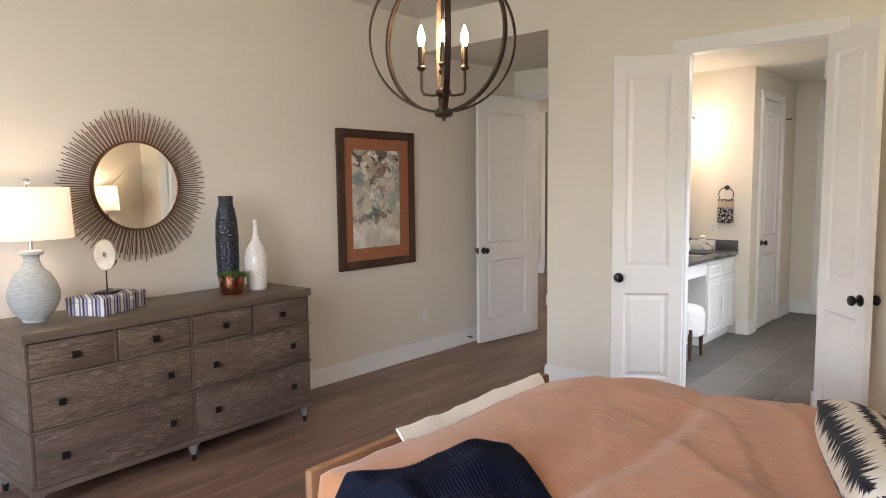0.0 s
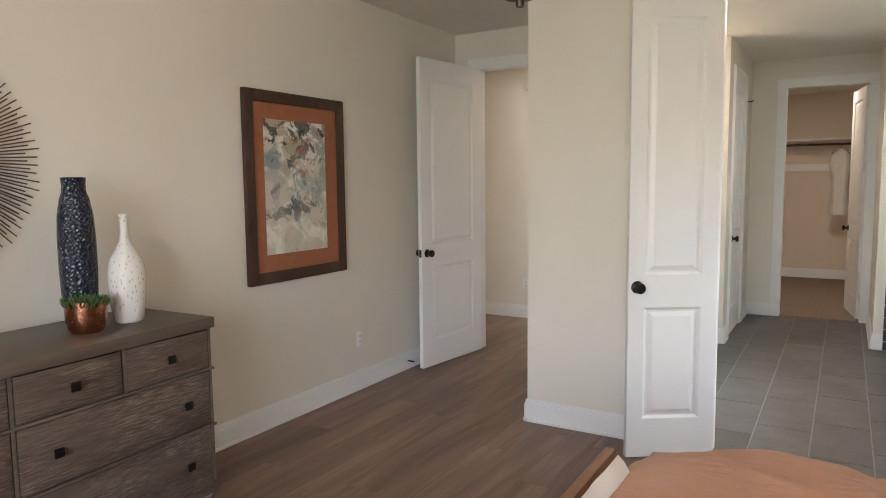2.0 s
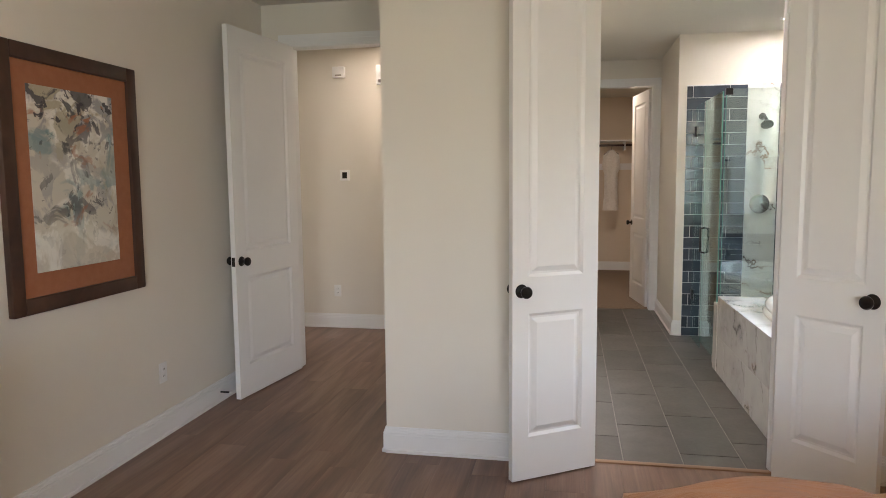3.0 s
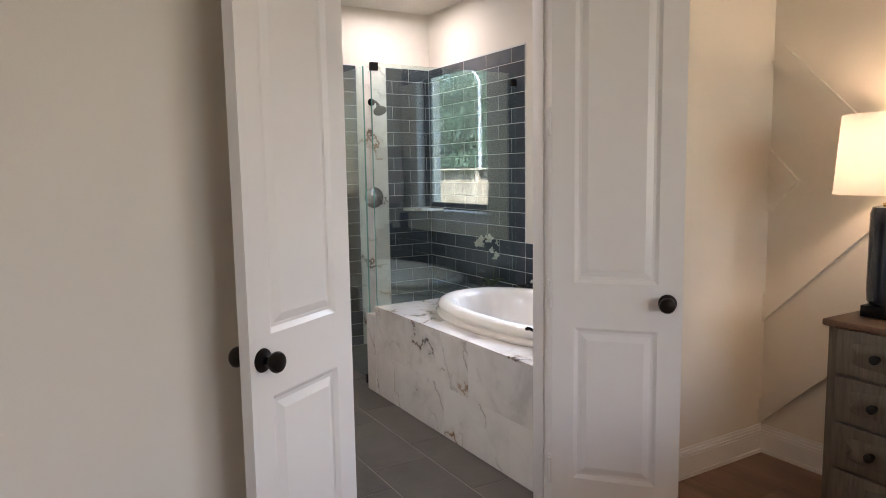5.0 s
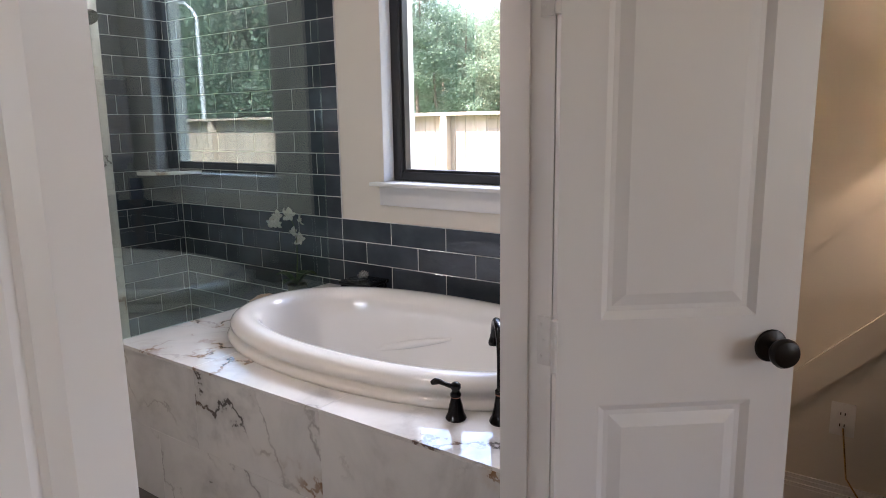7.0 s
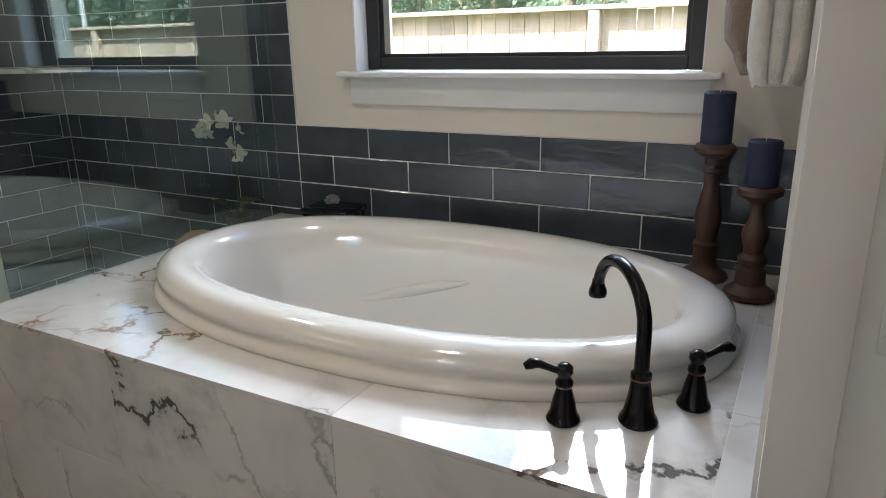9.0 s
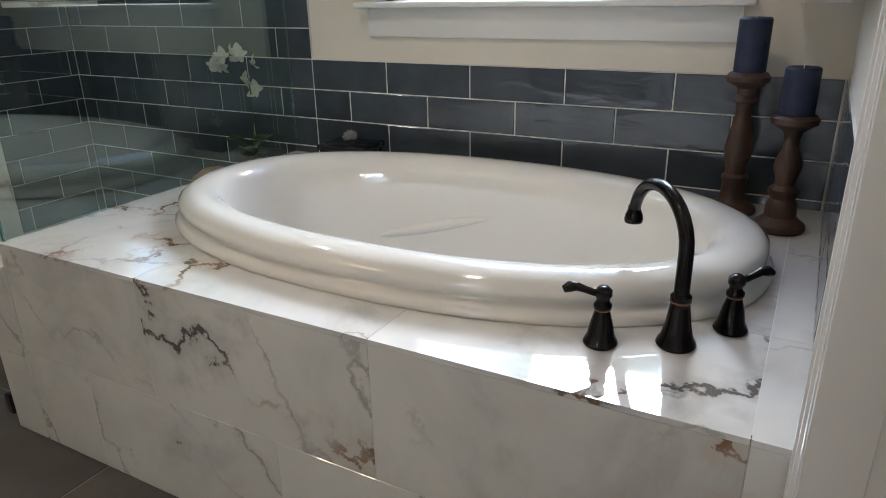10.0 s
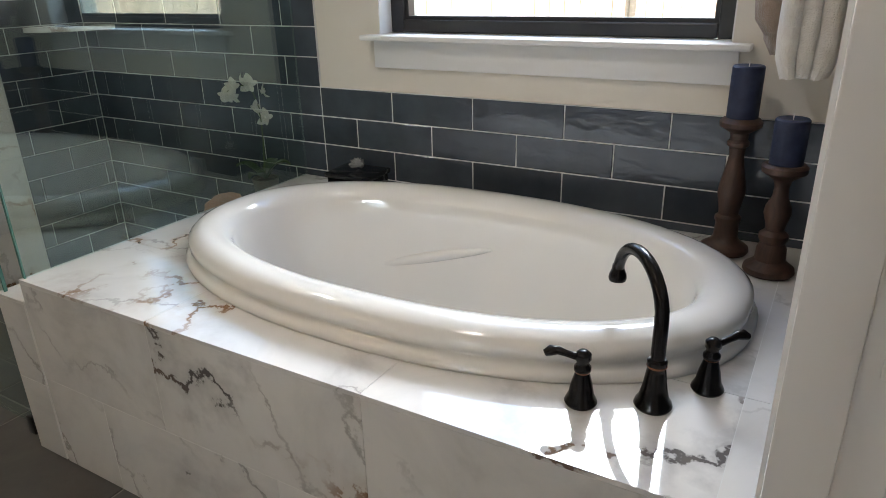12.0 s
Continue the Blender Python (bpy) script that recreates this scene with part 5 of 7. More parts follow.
# rolled brown cloth behind the glass, and a dark box with a crystal knob
M["brown_cloth"] = surface("brown_cloth", (0.30, 0.15, 0.08), (0.38, 0.20, 0.11), 12, 0.9, fine=300, relief=0.5, depth=0.003)
bm = bmesh.new()
tmp = bmesh.new()
bmesh.ops.create_uvsphere(tmp, u_segments=28, v_segments=16, radius=1)
for vv in tmp.verts:
    c = vv.co.copy()
    k = 1 + 0.12 * noise.noise(c * 2.2 + Vector((3, 1, 5)))
    vv.co = Vector((c.x * 0.085 * k, c.y * 0.042 * k, max(-0.0, 0.035 + c.z * 0.04 * k)))
join(bm, tmp)
rc = part("folded_cloth", bm, M["brown_cloth"])
rc.matrix_world = pose(4.13, 1.925, 0.5105, 0, 0, 4)
tagged(rc, "crumpled brown cloth on the ledge behind the glass", "cloth")
jb = thing("trinket_box", "black lacquered box with a crystal flower knob", "box", (4.40, 1.53, DECK + 0.002), 4)
M["lacquer"] = surface("black_lacquer", (0.010, 0.011, 0.014), (0.018, 0.019, 0.023), 8, 0.15, fine=40, relief=0)
boxes("body", M["lacquer"], jb, (-0.065, -0.085, 0, 0.065, 0.085, 0.055), r=0.004)
boxes("lid", M["lacquer"], jb, (-0.073, -0.092, 0.056, 0.073, 0.092, 0.074), r=0.004)
mm, nt, b = node_material("crystal")
b.inputs["Base Color"].default_value = (0.95, 0.95, 0.95, 1)
b.inputs["Roughness"].default_value = 0.02
b.inputs["Transmission Weight"].default_value = 0.8
b.inputs["IOR"].default_value = 1.5
bm = bmesh.new()
lathe(bm, [(0, 0.066), (0.010, 0.067), (0.006, 0.074), (0, 0.075)], 8)
for k in range(14):
    a = 2.4 * k
    t = 0.35 + 0.05 * k
    tmp = bmesh.new()
    lathe(tmp, [(0, 0), (0.010, 0.011), (0.011, 0.021), (0.0, 0.034)], 6)
    join(bm, tmp, Matrix.Translation((0, 0, 0.086)) @ Matrix.Rotation(a, 4, 'Z') @ Matrix.Rotation(1.25 - 0.08 * k, 4, 'Y'))
part("knob", bm, mm, jb, "clear crystal flower knob", rounded=False)

# ---- things on the dresser ----
mm, nt, b = node_material("hammered_navy_glaze")
v = coords(nt)
vor = nt.nodes.new("ShaderNodeTexVoronoi")
vor.inputs["Scale"].default_value = 72
nt.links.new(v, vor.inputs["Vector"])
nt.links.new(ramp(nt, noise_tex(nt, v, 12), [(0.3, (0.006, 0.009, 0.018)), (0.7, (0.016, 0.022, 0.038))]), b.inputs["Base Color"])
b.inputs["Roughness"].default_value = 0.16
bump(nt, b, vor.outputs["Distance"], 0.9, 0.006)
M["navy_glaze"] = mm
tv = thing("tall_vase", "tall navy hammered ceramic vase", "vase", (0.24, -2.17, 0.907))
bm = bmesh.new()
lathe(bm, [(0, 0), (0.050, 0), (0.058, 0.02), (0.068, 0.10), (0.073, 0.22), (0.073, 0.36), (0.068, 0.46), (0.056, 0.53), (0.047, 0.555), (0.045, 0.585), (0.048, 0.615), (0.043, 0.617), (0.040, 0.585), (0.040, 0.56), (0.0, 0.53)], 40)
part("body", bm, M["navy_glaze"], tv)
mm, nt, b = node_material("white_speckled_glaze")
v = coords(nt, (1, 1, 0.45))
vor = nt.nodes.new("ShaderNodeTexVoronoi")
vor.inputs["Scale"].default_value = 75
nt.links.new(v, vor.inputs["Vector"])
spots = ramp(nt, vor.outputs["Distance"], [(0.16, (0.50, 0.38, 0.26)), (0.26, (0.68, 0.655, 0.61))])
nt.links.new(spots, b.inputs["Base Color"])
b.inputs["Roughness"].default_value = 0.2
bump(nt, b, vor.outputs["Distance"], 0.4, 0.003)
bv = thing("bottle_vase", "white speckled ceramic bottle vase", "vase", (0.355, -2.030, 0.907))
bm = bmesh.new()
lathe(bm, [(0, 0), (0.052, 0), (0.062, 0.01), (0.067, 0.06), (0.076, 0.15), (0.077, 0.21), (0.067, 0.265), (0.042, 0.308), (0.023, 0.342), (0.017, 0.38), (0.016, 0.435), (0.020, 0.460), (0.014, 0.460), (0.012, 0.435), (0, 0.42)], 36)
part("body", bm, mm, bv)
M["copper"] = surface("hammered_copper", (0.42, 0.17, 0.09), (0.55, 0.24, 0.14), 30, 0.25, metal=1.0, fine=90, relief=0.5, depth=0.002)
cp = thing("copper_planter", "small hammered copper pot with green moss plant", "planter", (0.395, -2.243, 0.907))
bm = bmesh.new()
lathe(bm, [(0, 0), (0.054, 0), (0.066, 0.014), (0.076, 0.05), (0.078, 0.105), (0.079, 0.128), (0.075, 0.128), (0.072, 0.105), (0, 0.10)], 36)
part("pot", bm, M["copper"], cp)
M["moss"] = surface("green_moss", (0.035, 0.085, 0.018), (0.085, 0.165, 0.040), 60, 0.8, fine=200, relief=0.3)
rng = random.Random(8)
bm = bmesh.new()
for k in range(520):
    a, r = rng.uniform(0, 6.283), 0.072 * math.sqrt(rng.random())
    p = Vector((math.cos(a) * r, math.sin(a) * r, 0.094))
    d = Vector((math.cos(a) * r * 7 + rng.uniform(-0.5, 0.5), math.sin(a) * r * 7 + rng.uniform(-0.5, 0.5), 1)).normalized()
    side = d.cross(Vector((rng.uniform(-1, 1), rng.uniform(-1, 1), 0.1))).normalized() * 0.0035
    l = rng.uniform(0.03, 0.062)
    q = [bm.verts.new(x) for x in (p - side * 0.5, p + side * 0.5, p + d * l * 0.6 + side, p + d * l, p + d * l * 0.6 - side)]
    bm.faces.new(q)
tagged(part("plant", bm, M["moss"], cp, "tuft of small green leaves", rounded=False), kind="stuff")

M["stone_disc"] = surface("cream_stone", (0.42, 0.37, 0.29), (0.62, 0.57, 0.48), 14, 0.6, fine=120, relief=0.3)
ds_ = thing("disc_sculpture", "pale stone ring on a thin black metal stand", "sculpture", (0.335, -2.985, 1.002), 38)
bm = bmesh.new()
rbox(bm, -0.05, -0.05, 0, 0.05, 0.05, 0.012, r=0.003)
tube(bm, [(0, 0, 0.01), (0, 0, 0.14)], 0.004, 8)
tube(bm, [(0.066 * math.sin(t), 0, 0.21 - 0.074 * math.cos(t)) for t in [radians(a) for a in range(-70, 71, 14)]], 0.004, 8)
part("stand", bm, M["black"], ds_, "black metal stand")
bm = bmesh.new()
lathe(bm, [(0.014, -0.008), (0.05, -0.011), (0.074, -0.008), (0.078, 0), (0.074, 0.008), (0.05, 0.011), (0.014, 0.008), (0.011, 0), (0.014, -0.008)], 36, (0, 0, 0.215), Matrix.Rotation(radians(90), 4, 'X') @ Matrix.Diagonal((0.82, 1.12, 1, 1)))
part("ring", bm, M["stone_disc"], ds_)


def striped():
    m, nt, b = node_material("blue_striped_fabric")
    v = coords(nt)
    sep = nt.nodes.new("ShaderNodeSeparateXYZ")
    nt.links.new(v, sep.inputs[0])
    add = nt.nodes.new("ShaderNodeMath")
    nt.links.new(sep.outputs["X"], add.inputs[0])
    nt.links.new(sep.outputs["Y"], add.inputs[1])
    mul = nt.nodes.new("ShaderNodeMath")
    mul.operation = 'MULTIPLY'
    mul.inputs[1].default_value = 13.0
    nt.links.new(add.outputs[0], mul.inputs[0])
    fr = nt.nodes.new("ShaderNodeMath")
    fr.operation = 'FRACT'
    nt.links.new(mul.outputs[0], fr.inputs[0])
    r = nt.nodes.new("ShaderNodeValToRGB")
    r.color_ramp.interpolation = 'CONSTANT'
    els = r.color_ramp.elements
    for p, c in ((0.0, (0.62, 0.58, 0.53)), (0.28, (0.10, 0.11, 0.22)), (0.42, (0.52, 0.48, 0.46)), (0.55, (0.045, 0.05, 0.10)), (0.72, (0.34, 0.32, 0.38)), (0.85, (0.13, 0.14, 0.27))):
        e = els.new(p) if p > 0 else els[0]
        e.position, e.color = p, (*c, 1)
    els[-1].position, els[-1].color = 0.99, (0.62, 0.58, 0.53, 1)
    nt.links.new(fr.outputs[0], r.inputs[0])
    nt.links.new(r.outputs[0], b.inputs["Base Color"])
    b.inputs["Roughness"].default_value = 0.85
    return m


M["stripe"] = striped()
sbx = thing("striped_box", "fabric-covered box with blue and white stripes", "box", (0.335, -2.99, 0.907), 29)
boxes("body", M["stripe"], sbx, (-0.115, -0.175, 0, 0.115, 0.175, 0.068), r=0.003)
boxes("lid", M["stripe"], sbx, (-0.118, -0.178, 0.070, 0.118, 0.178, 0.094), r=0.003)
boxes("tag", M["plastic"], sbx, (0.1185, 0.03, 0.055, 0.1215, 0.06, 0.075), r=0.001, label="small pale label holder")

# ---- textiles on the bed ----
bm = bmesh.new()
n, m_ = 440, 40
grid = []
qa, qb, qc, qd = Vector((2.56, -3.36)), Vector((2.87, -2.72)), Vector((3.17, -2.94)), Vector((3.02, -3.46))
for i in range(n + 1):
    row = []
    for j in range(m_ + 1):
        u, w = i / n, j / m_
        p = (qa * (1 - u) + qb * u) * (1 - w) + (qd * (1 - u) + qc * u) * w
        fold = 0.016 * math.sin(w * 11 + u * 4 + 1.5 * math.sin(u * 5)) + 0.035 * noise.noise(Vector((p.x * 6, p.y * 6, 3)))
        edge = min(1, 8 * min(w, 1 - w, 1 - u, u + 0.1))
        rib = 0.0022 * math.sin(u * 330)
        # past the bed's side it hangs down
        hang = max(0.0, BY0 - 0.045 - p.y)
        row.append(bm.verts.new((p.x, p.y + hang * 0.8, soft_top(p.x, max(p.y, BY0 + 0.02)) + 0.012 + (0.05 + fold) * max(edge, 0) ** 0.6 + rib - hang)))
    grid.append(row)
for a, b_ in zip(grid, grid[1:]):
    for j in range(m_):
        bm.faces.new((a[j], b_[j], b_[j + 1], a[j + 1]))
bmesh.ops.solidify(bm, geom=bm.faces[:], thickness=0.012)
th = part("throw_blanket", bm, M["navy_knit"])
smooth(th, 180)
tagged(th, "crumpled navy ribbed knit throw on the bed", "throw blanket")


def ikat():
    m, nt, b = node_material("black_cream_ikat")
    v = coords(nt)
    sep = nt.nodes.new("ShaderNodeSeparateXYZ")
    nt.links.new(v, sep.inputs[0])
    jag = noise_tex(nt, coords(nt, (6, 160, 6)), 1.0, 2)
    w = nt.nodes.new("ShaderNodeMath")
    w.operation = 'MULTIPLY_ADD'
    nt.links.new(sep.outputs["Z"], w.inputs[0])
    w.inputs[1].default_value = 20.0
    nt.links.new(jag, w.inputs[2])
    fr = nt.nodes.new("ShaderNodeMath")
    fr.operation = 'FRACT'
    nt.links.new(w.outputs[0], fr.inputs[0])
    nt.links.new(ramp(nt, fr.outputs[0], [(0.44, (0.62, 0.55, 0.46)), (0.50, (0.012, 0.013, 0.020)), (0.93, (0.012, 0.013, 0.020)), (0.98, (0.62, 0.55, 0.46))]), b.inputs["Base Color"])
    b.inputs["Roughness"].default_value = 0.95
    bump(nt, b, noise_tex(nt, v, 300), 0.3, 0.002)
    return m


def cushion(label, material, m, w, h, t):
    bm = bmesh.new()
    n = 24
    for s in (1, -1):
        g = [[bm.verts.new((s * t / 2 * max(0, (1 - (2 * i / n - 1) ** 4) * (1 - (2 * j / n - 1) ** 4)) ** 0.45, w * (i / n - 0.5), h * (j / n - 0.5))) for j in range(n + 1)] for i in range(n + 1)]
        for a, b_ in zip(g, g[1:]):
            for j in range(n):
                bm.faces.new((a[j], b_[j], b_[j + 1], a[j + 1]))
    bmesh.ops.remove_doubles(bm, verts=bm.verts[:], dist=0.0004)
    ob = part("cushion", bm, material)
    smooth(ob, 180)
    ob.matrix_world = m
    return tagged(ob, label, "cushion", group="cushions on the bed")


M["ikat"] = ikat()
cushion("black and cream ikat cushion leaning on the bed", M["ikat"], pose(4.03, -2.58, 0.765, 0, -52, 20), 0.62, 0.52, 0.22)
cushion("terracotta cushion against the headboard", M["cover"], pose(4.30, -1.95, 0.84, 0, -22, 0), 0.62, 0.46, 0.18)
cushion("ivory pillow against the headboard", M["flange"], pose(4.34, -2.78, 0.86, 0, -22, 0), 0.70, 0.46, 0.18)
hb = thing("headboard", "tan upholstered headboard behind the bed", "headboard", (0, 0, 0))
boxes("panel", M["leather"], hb, (4.555, -3.27, 0.0, 4.598, -1.43, 1.25), r=0.015)

# ---- accent wall boards ----
accent = bpy.data.objects["wall_accent"]


def board(y0, z0, y1, z1, w=0.092, layer=0):
    """A flat trim board on the accent wall; the line given is its lower edge."""
    d = Vector((y1 - y0, z1 - z0)).normalized()
    nrm = Vector((-d.y, d.x))
    if nrm.y < 0:
        nrm = -nrm
    a, b_ = Vector((y0, z0)), Vector((y1, z1))
    q = [a, b_, b_ + nrm * w, a + nrm * w]
    bm = bmesh.new()
    f = [bm.verts.new((4.602 - 0.0012 * layer, p.x, p.y)) for p in q]
    k = [bm.verts.new((4.6215, p.x, p.y)) for p in q]
    bm.faces.new(f), bm.faces.new(k[::-1])
    for i in range(4):
        bm.faces.new((f[i], f[(i + 1) % 4], k[(i + 1) % 4], k[i]))
    part("board", bm, M["wall"], accent, rounded=False)


layer = 0
for y0, z0, y1, z1 in ((-0.012, 1.905, -1.85, 0.067), (-0.012, 0.665, -2.40, 3.045), (-0.012, 0.140, -2.90, 3.03), (-1.30, 0.50, -3.80, 3.0), (-1.10, 3.0, -4.00, 0.14), (-3.2, 0.14, -6.0, 2.94), (-2.4, 3.0, -5.2, 0.2)):
    board(y0, z0, y1, z1, layer=layer)
    layer += 1
bm = bmesh.new()
q = ((-0.0105, 1.5055), (-0.165, 1.352), (-0.0105, 1.199), (-0.0105, 1.325), (-0.036, 1.352), (-0.0105, 1.379))
f, k = [[bm.verts.new((x, p[0], p[1])) for p in q] for x in (4.602, 4.6215)]
for a, b_, c, d in ((0, 1, 4, 5), (1, 2, 3, 4)):
    bm.faces.new((f[a], f[b_], f[c], f[d])), bm.faces.new((k[a], k[b_], k[c], k[d]))
for i in range(6):
    bm.faces.new((f[i], f[(i + 1) % 6], k[(i + 1) % 6], k[i]))
part("board", bm, M["wall"], accent, rounded=False)

# ---- night stand with lamp ----
M["grey_wood"] = wood("grey_washed_wood", (0.115, 0.098, 0.075), (0.205, 0.178, 0.140), (6, 60, 6), 0.5, 0.2)
M["stand_top"] = wood("brown_top_wood", (0.120, 0.072, 0.045), (0.190, 0.120, 0.078), (6, 40, 40), 0.4, 0.1)
NX0, NX1, NY0, NY1, NZ = 4.185, 4.60, -1.30, -0.575, 0.832
ns = thing("nightstand", "grey-washed wood nightstand with four scalloped drawers", "nightstand", (0, 0, 0))
boxes("top", M["stand_top"], ns, (NX0 - 0.02, NY0 - 0.02, NZ - 0.028, NX1, NY1 + 0.02, NZ), r=0.008, label="brown wooden top")
boxes("carcass", M["grey_wood"], ns, (NX0, NY0, 0.02, NX1 - 0.002, NY1, NZ - 0.029))
for dz in range(4):
    z0 = 0.075 + dz * 0.185
    f = boxes("drawer", M["grey_wood"], ns, (NX0 - 0.016, NY0 + 0.04, z0, NX0 - 0.0005, NY1 - 0.04, z0 + 0.172), r=0.003)
    cy, cz, hw, hh = (NY0 + NY1) / 2, z0 + 0.086, 0.28, 0.058
    bm = bmesh.new()
    ring0, ring1 = [], []
    for k in range(48):
        u = 2 * math.pi * k / 48
        r = 1 + 0.10 * abs(math.sin(u * 3))
        ring0.append(bm.verts.new((NX0 - 0.0155, cy + hw * r * math.copysign(abs(math.cos(u)) ** 0.55, math.cos(u)) / 1.1, cz + hh * r * math.copysign(abs(math.sin(u)) ** 0.6, math.sin(u)) / 1.1)))
        ring1.append(bm.verts.new((NX0 - 0.021, cy + (hw - 0.01) * r * math.copysign(abs(math.cos(u)) ** 0.55, math.cos(u)) / 1.1, cz + (hh - 0.01) * r * math.copysign(abs(math.sin(u)) ** 0.6, math.sin(u)) / 1.1)))
    for k in range(48):
        bm.faces.new((ring0[k], ring0[(k + 1) % 48], ring1[(k + 1) % 48], ring1[k]))
    bm.faces.new(ring1)
    part("scalloped_panel", bm, M["grey_wood"], f)
    for ky in (cy - 0.17, cy + 0.17):
        bm = bmesh.new()
        lathe(bm, [(0, 0), (0.012, 0), (0.008, 0.008), (0.008, 0.016), (0.018, 0.024), (0.017, 0.032), (0, 0.036)], 16, (NX0 - 0.019, ky, cz), Matrix.Rotation(radians(-90), 4, 'Y'))
        part("knob", bm, M["black"], f, "round black knob")
for lx in (NX0 + 0.03, NX1 - 0.04):
    for ly in (NY0 + 0.03, NY1 - 0.03):
        boxes("foot", M["grey_wood"], ns, (lx - 0.025, ly - 0.025, 0, lx + 0.025, ly + 0.025, 0.021))
M["navy_body"] = surface("navy_ceramic_body", (0.012, 0.017, 0.030), (0.022, 0.030, 0.050), 8, 0.2, fine=40, relief=0.05)
M["gold"] = surface("brushed_gold", (0.60, 0.40, 0.15), (0.72, 0.50, 0.20), 12, 0.25, metal=1.0)
nl = thing("bedside_lamp", "bedside lamp with navy cylinder body and white drum shade", "table lamp", (4.385, -0.695, NZ + 0.001))
boxes("base", M["black"], nl, (-0.075, -0.075, 0, 0.075, 0.075, 0.045), r=0.003)
bm = bmesh.new()
lathe(bm, [(0, 0.046), (0.070, 0.046), (0.082, 0.06), (0.085, 0.10), (0.085, 0.40), (0.078, 0.425), (0.045, 0.432), (0, 0.432)], 36)
part("body", bm, M["navy_body"], nl)
bm = bmesh.new()
lathe(bm, [(0, 0.433), (0.045, 0.433), (0.045, 0.441), (0.018, 0.446), (0.012, 0.452), (0.012, 0.49), (0, 0.49)], 24)
part("collar", bm, M["gold"], nl, "brass collar")
shade(nl, 0.215, 0.195, 0.475, 0.775)
lamp("bedside_lamp_light", 'POINT', pose(4.385, -0.695, NZ + 0.64), 1.5, (1.0, 0.71, 0.42), 0.04)
bm = bmesh.new()
tube(bm, [(4.585, -0.60, 0.30), (4.52, -0.56, 0.16), (4.50, -0.50, 0.14), (4.55, -0.44, 0.20), (4.60, -0.415, 0.35)], 0.003, 6)
tagged(part("power_cord", bm, M["gold"]), "thin gold lamp cord hanging to the outlet", "cord")

# ---- unseen south windows behind the walker, added for daylight ----
for k, wx in enumerate((1.7, 3.2)):
    w = thing("window_%d" % (k + 2), "unseen white-framed bedroom window added for daylight", "window", (wx, -6.25, 0.6), kind="structure")
    bm = bmesh.new()
    for a, c, b_, d in ((0, 0, 0.05, 1.8), (1.05, 0, 1.1, 1.8), (0.05, 0, 1.05, 0.05), (0.05, 1.75, 1.05, 1.8), (0.05, 0.88, 1.05, 0.92)):
        box(bm, a, -0.03, c, b_, 0.03, d)
    part("window_frame", bm, M["trim"], w, rounded=False)
    boxes("pane", M["pane"], w, (0.05, -0.003, 0.05, 1.05, 0.003, 1.75)).visible_shadow = False
# unseen window, added as a source for the great room's fill light
w = thing("window_4", "unseen great room window added for daylight", "window", (-6.06, 3.2, 0.7), kind="structure")
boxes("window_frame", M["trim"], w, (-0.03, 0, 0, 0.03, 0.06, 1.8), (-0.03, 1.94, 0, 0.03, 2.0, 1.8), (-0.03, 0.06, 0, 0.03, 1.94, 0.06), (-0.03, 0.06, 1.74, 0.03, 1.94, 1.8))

# ---- bathroom vanity ----
M["counter"] = surface("dark_grey_stone", (0.060, 0.060, 0.062), (0.105, 0.104, 0.105), 9, 0.3, fine=150, relief=0.05)
VX = 1.93
cab_y = ((0.115, 0.80), (0.80, 1.06), (1.90, 2.30), (2.30, 2.685))


def vanity_unit(y0, y1):
    c = thing("vanity_cabinet", "white painted vanity cabinet with raised panels", "cabinet", (0, 0, 0), group="vanity cabinets")
    boxes("body", M["trim"], c, (1.432, y0, 0.09, VX - 0.02, y1, 0.835))
    boxes("toe_kick", M["trim"], c, (1.432, y0, 0.0, VX - 0.06, y1, 0.089))

    def front(name, a, z0, b_, z1):
        bm = bmesh.new()
        rects = [(0, -0.018), (0, 0.0), (0.035, 0.0), (0.043, -0.006), (0.055, -0.006), (0.068, 0.0)]
        rings = [[bm.verts.new((VX + k, p, q)) for p, q in ((a + o, z0 + o * min(1, (z1 - z0) / 0.2)), (b_ - o, z0 + o * min(1, (z1 - z0) / 0.2)), (b_ - o, z1 - o * min(1, (z1 - z0) / 0.2)), (a + o, z1 - o * min(1, (z1 - z0) / 0.2)))] for o, k in rects]
        for r0, r1 in zip(rings, rings[1:]):
            for q in range(4):
                bm.faces.new((r0[q], r0[(q + 1) % 4], r1[(q + 1) % 4], r1[q]))
        bm.faces.new(rings[-1])
        part(name, bm, M["trim"], c, rounded=False)
    front("drawer", y0 + 0.008, 0.655, y1 - 0.008, 0.815)
    front("door", y0 + 0.008, 0.10, y1 - 0.008, 0.645)


for a, b_ in cab_y:
    vanity_unit(a, b_)
knee = structure("vanity_rail", M["trim"], "white panel under the counter", "panel", (VX - 0.05, 1.06, 0.70, VX - 0.02, 1.90, 0.835))
ct = boxes("countertop", M["counter"], None, (1.432, 0.09, 0.837, VX + 0.03, 1.98, 0.867), (1.432, 2.32, 0.837, VX + 0.03, 2.688, 0.867), (1.432, 1.98, 0.837, 1.53, 2.32, 0.867), (1.83, 1.98, 0.837, VX + 0.03, 2.32, 0.867), r=0.003)
tagged(ct, "dark grey stone vanity countertop", "countertop")
for name, d in (("backsplash", (1.4315, 0.09, 0.868, 1.445, 2.675, 0.975)), ("backsplash", (1.4455, 2.676, 0.868, VX + 0.025, 2.6895, 0.975))):
    tagged(boxes(name, M["counter"], None, d, r=0.002), "dark grey stone backsplash", "backsplash")
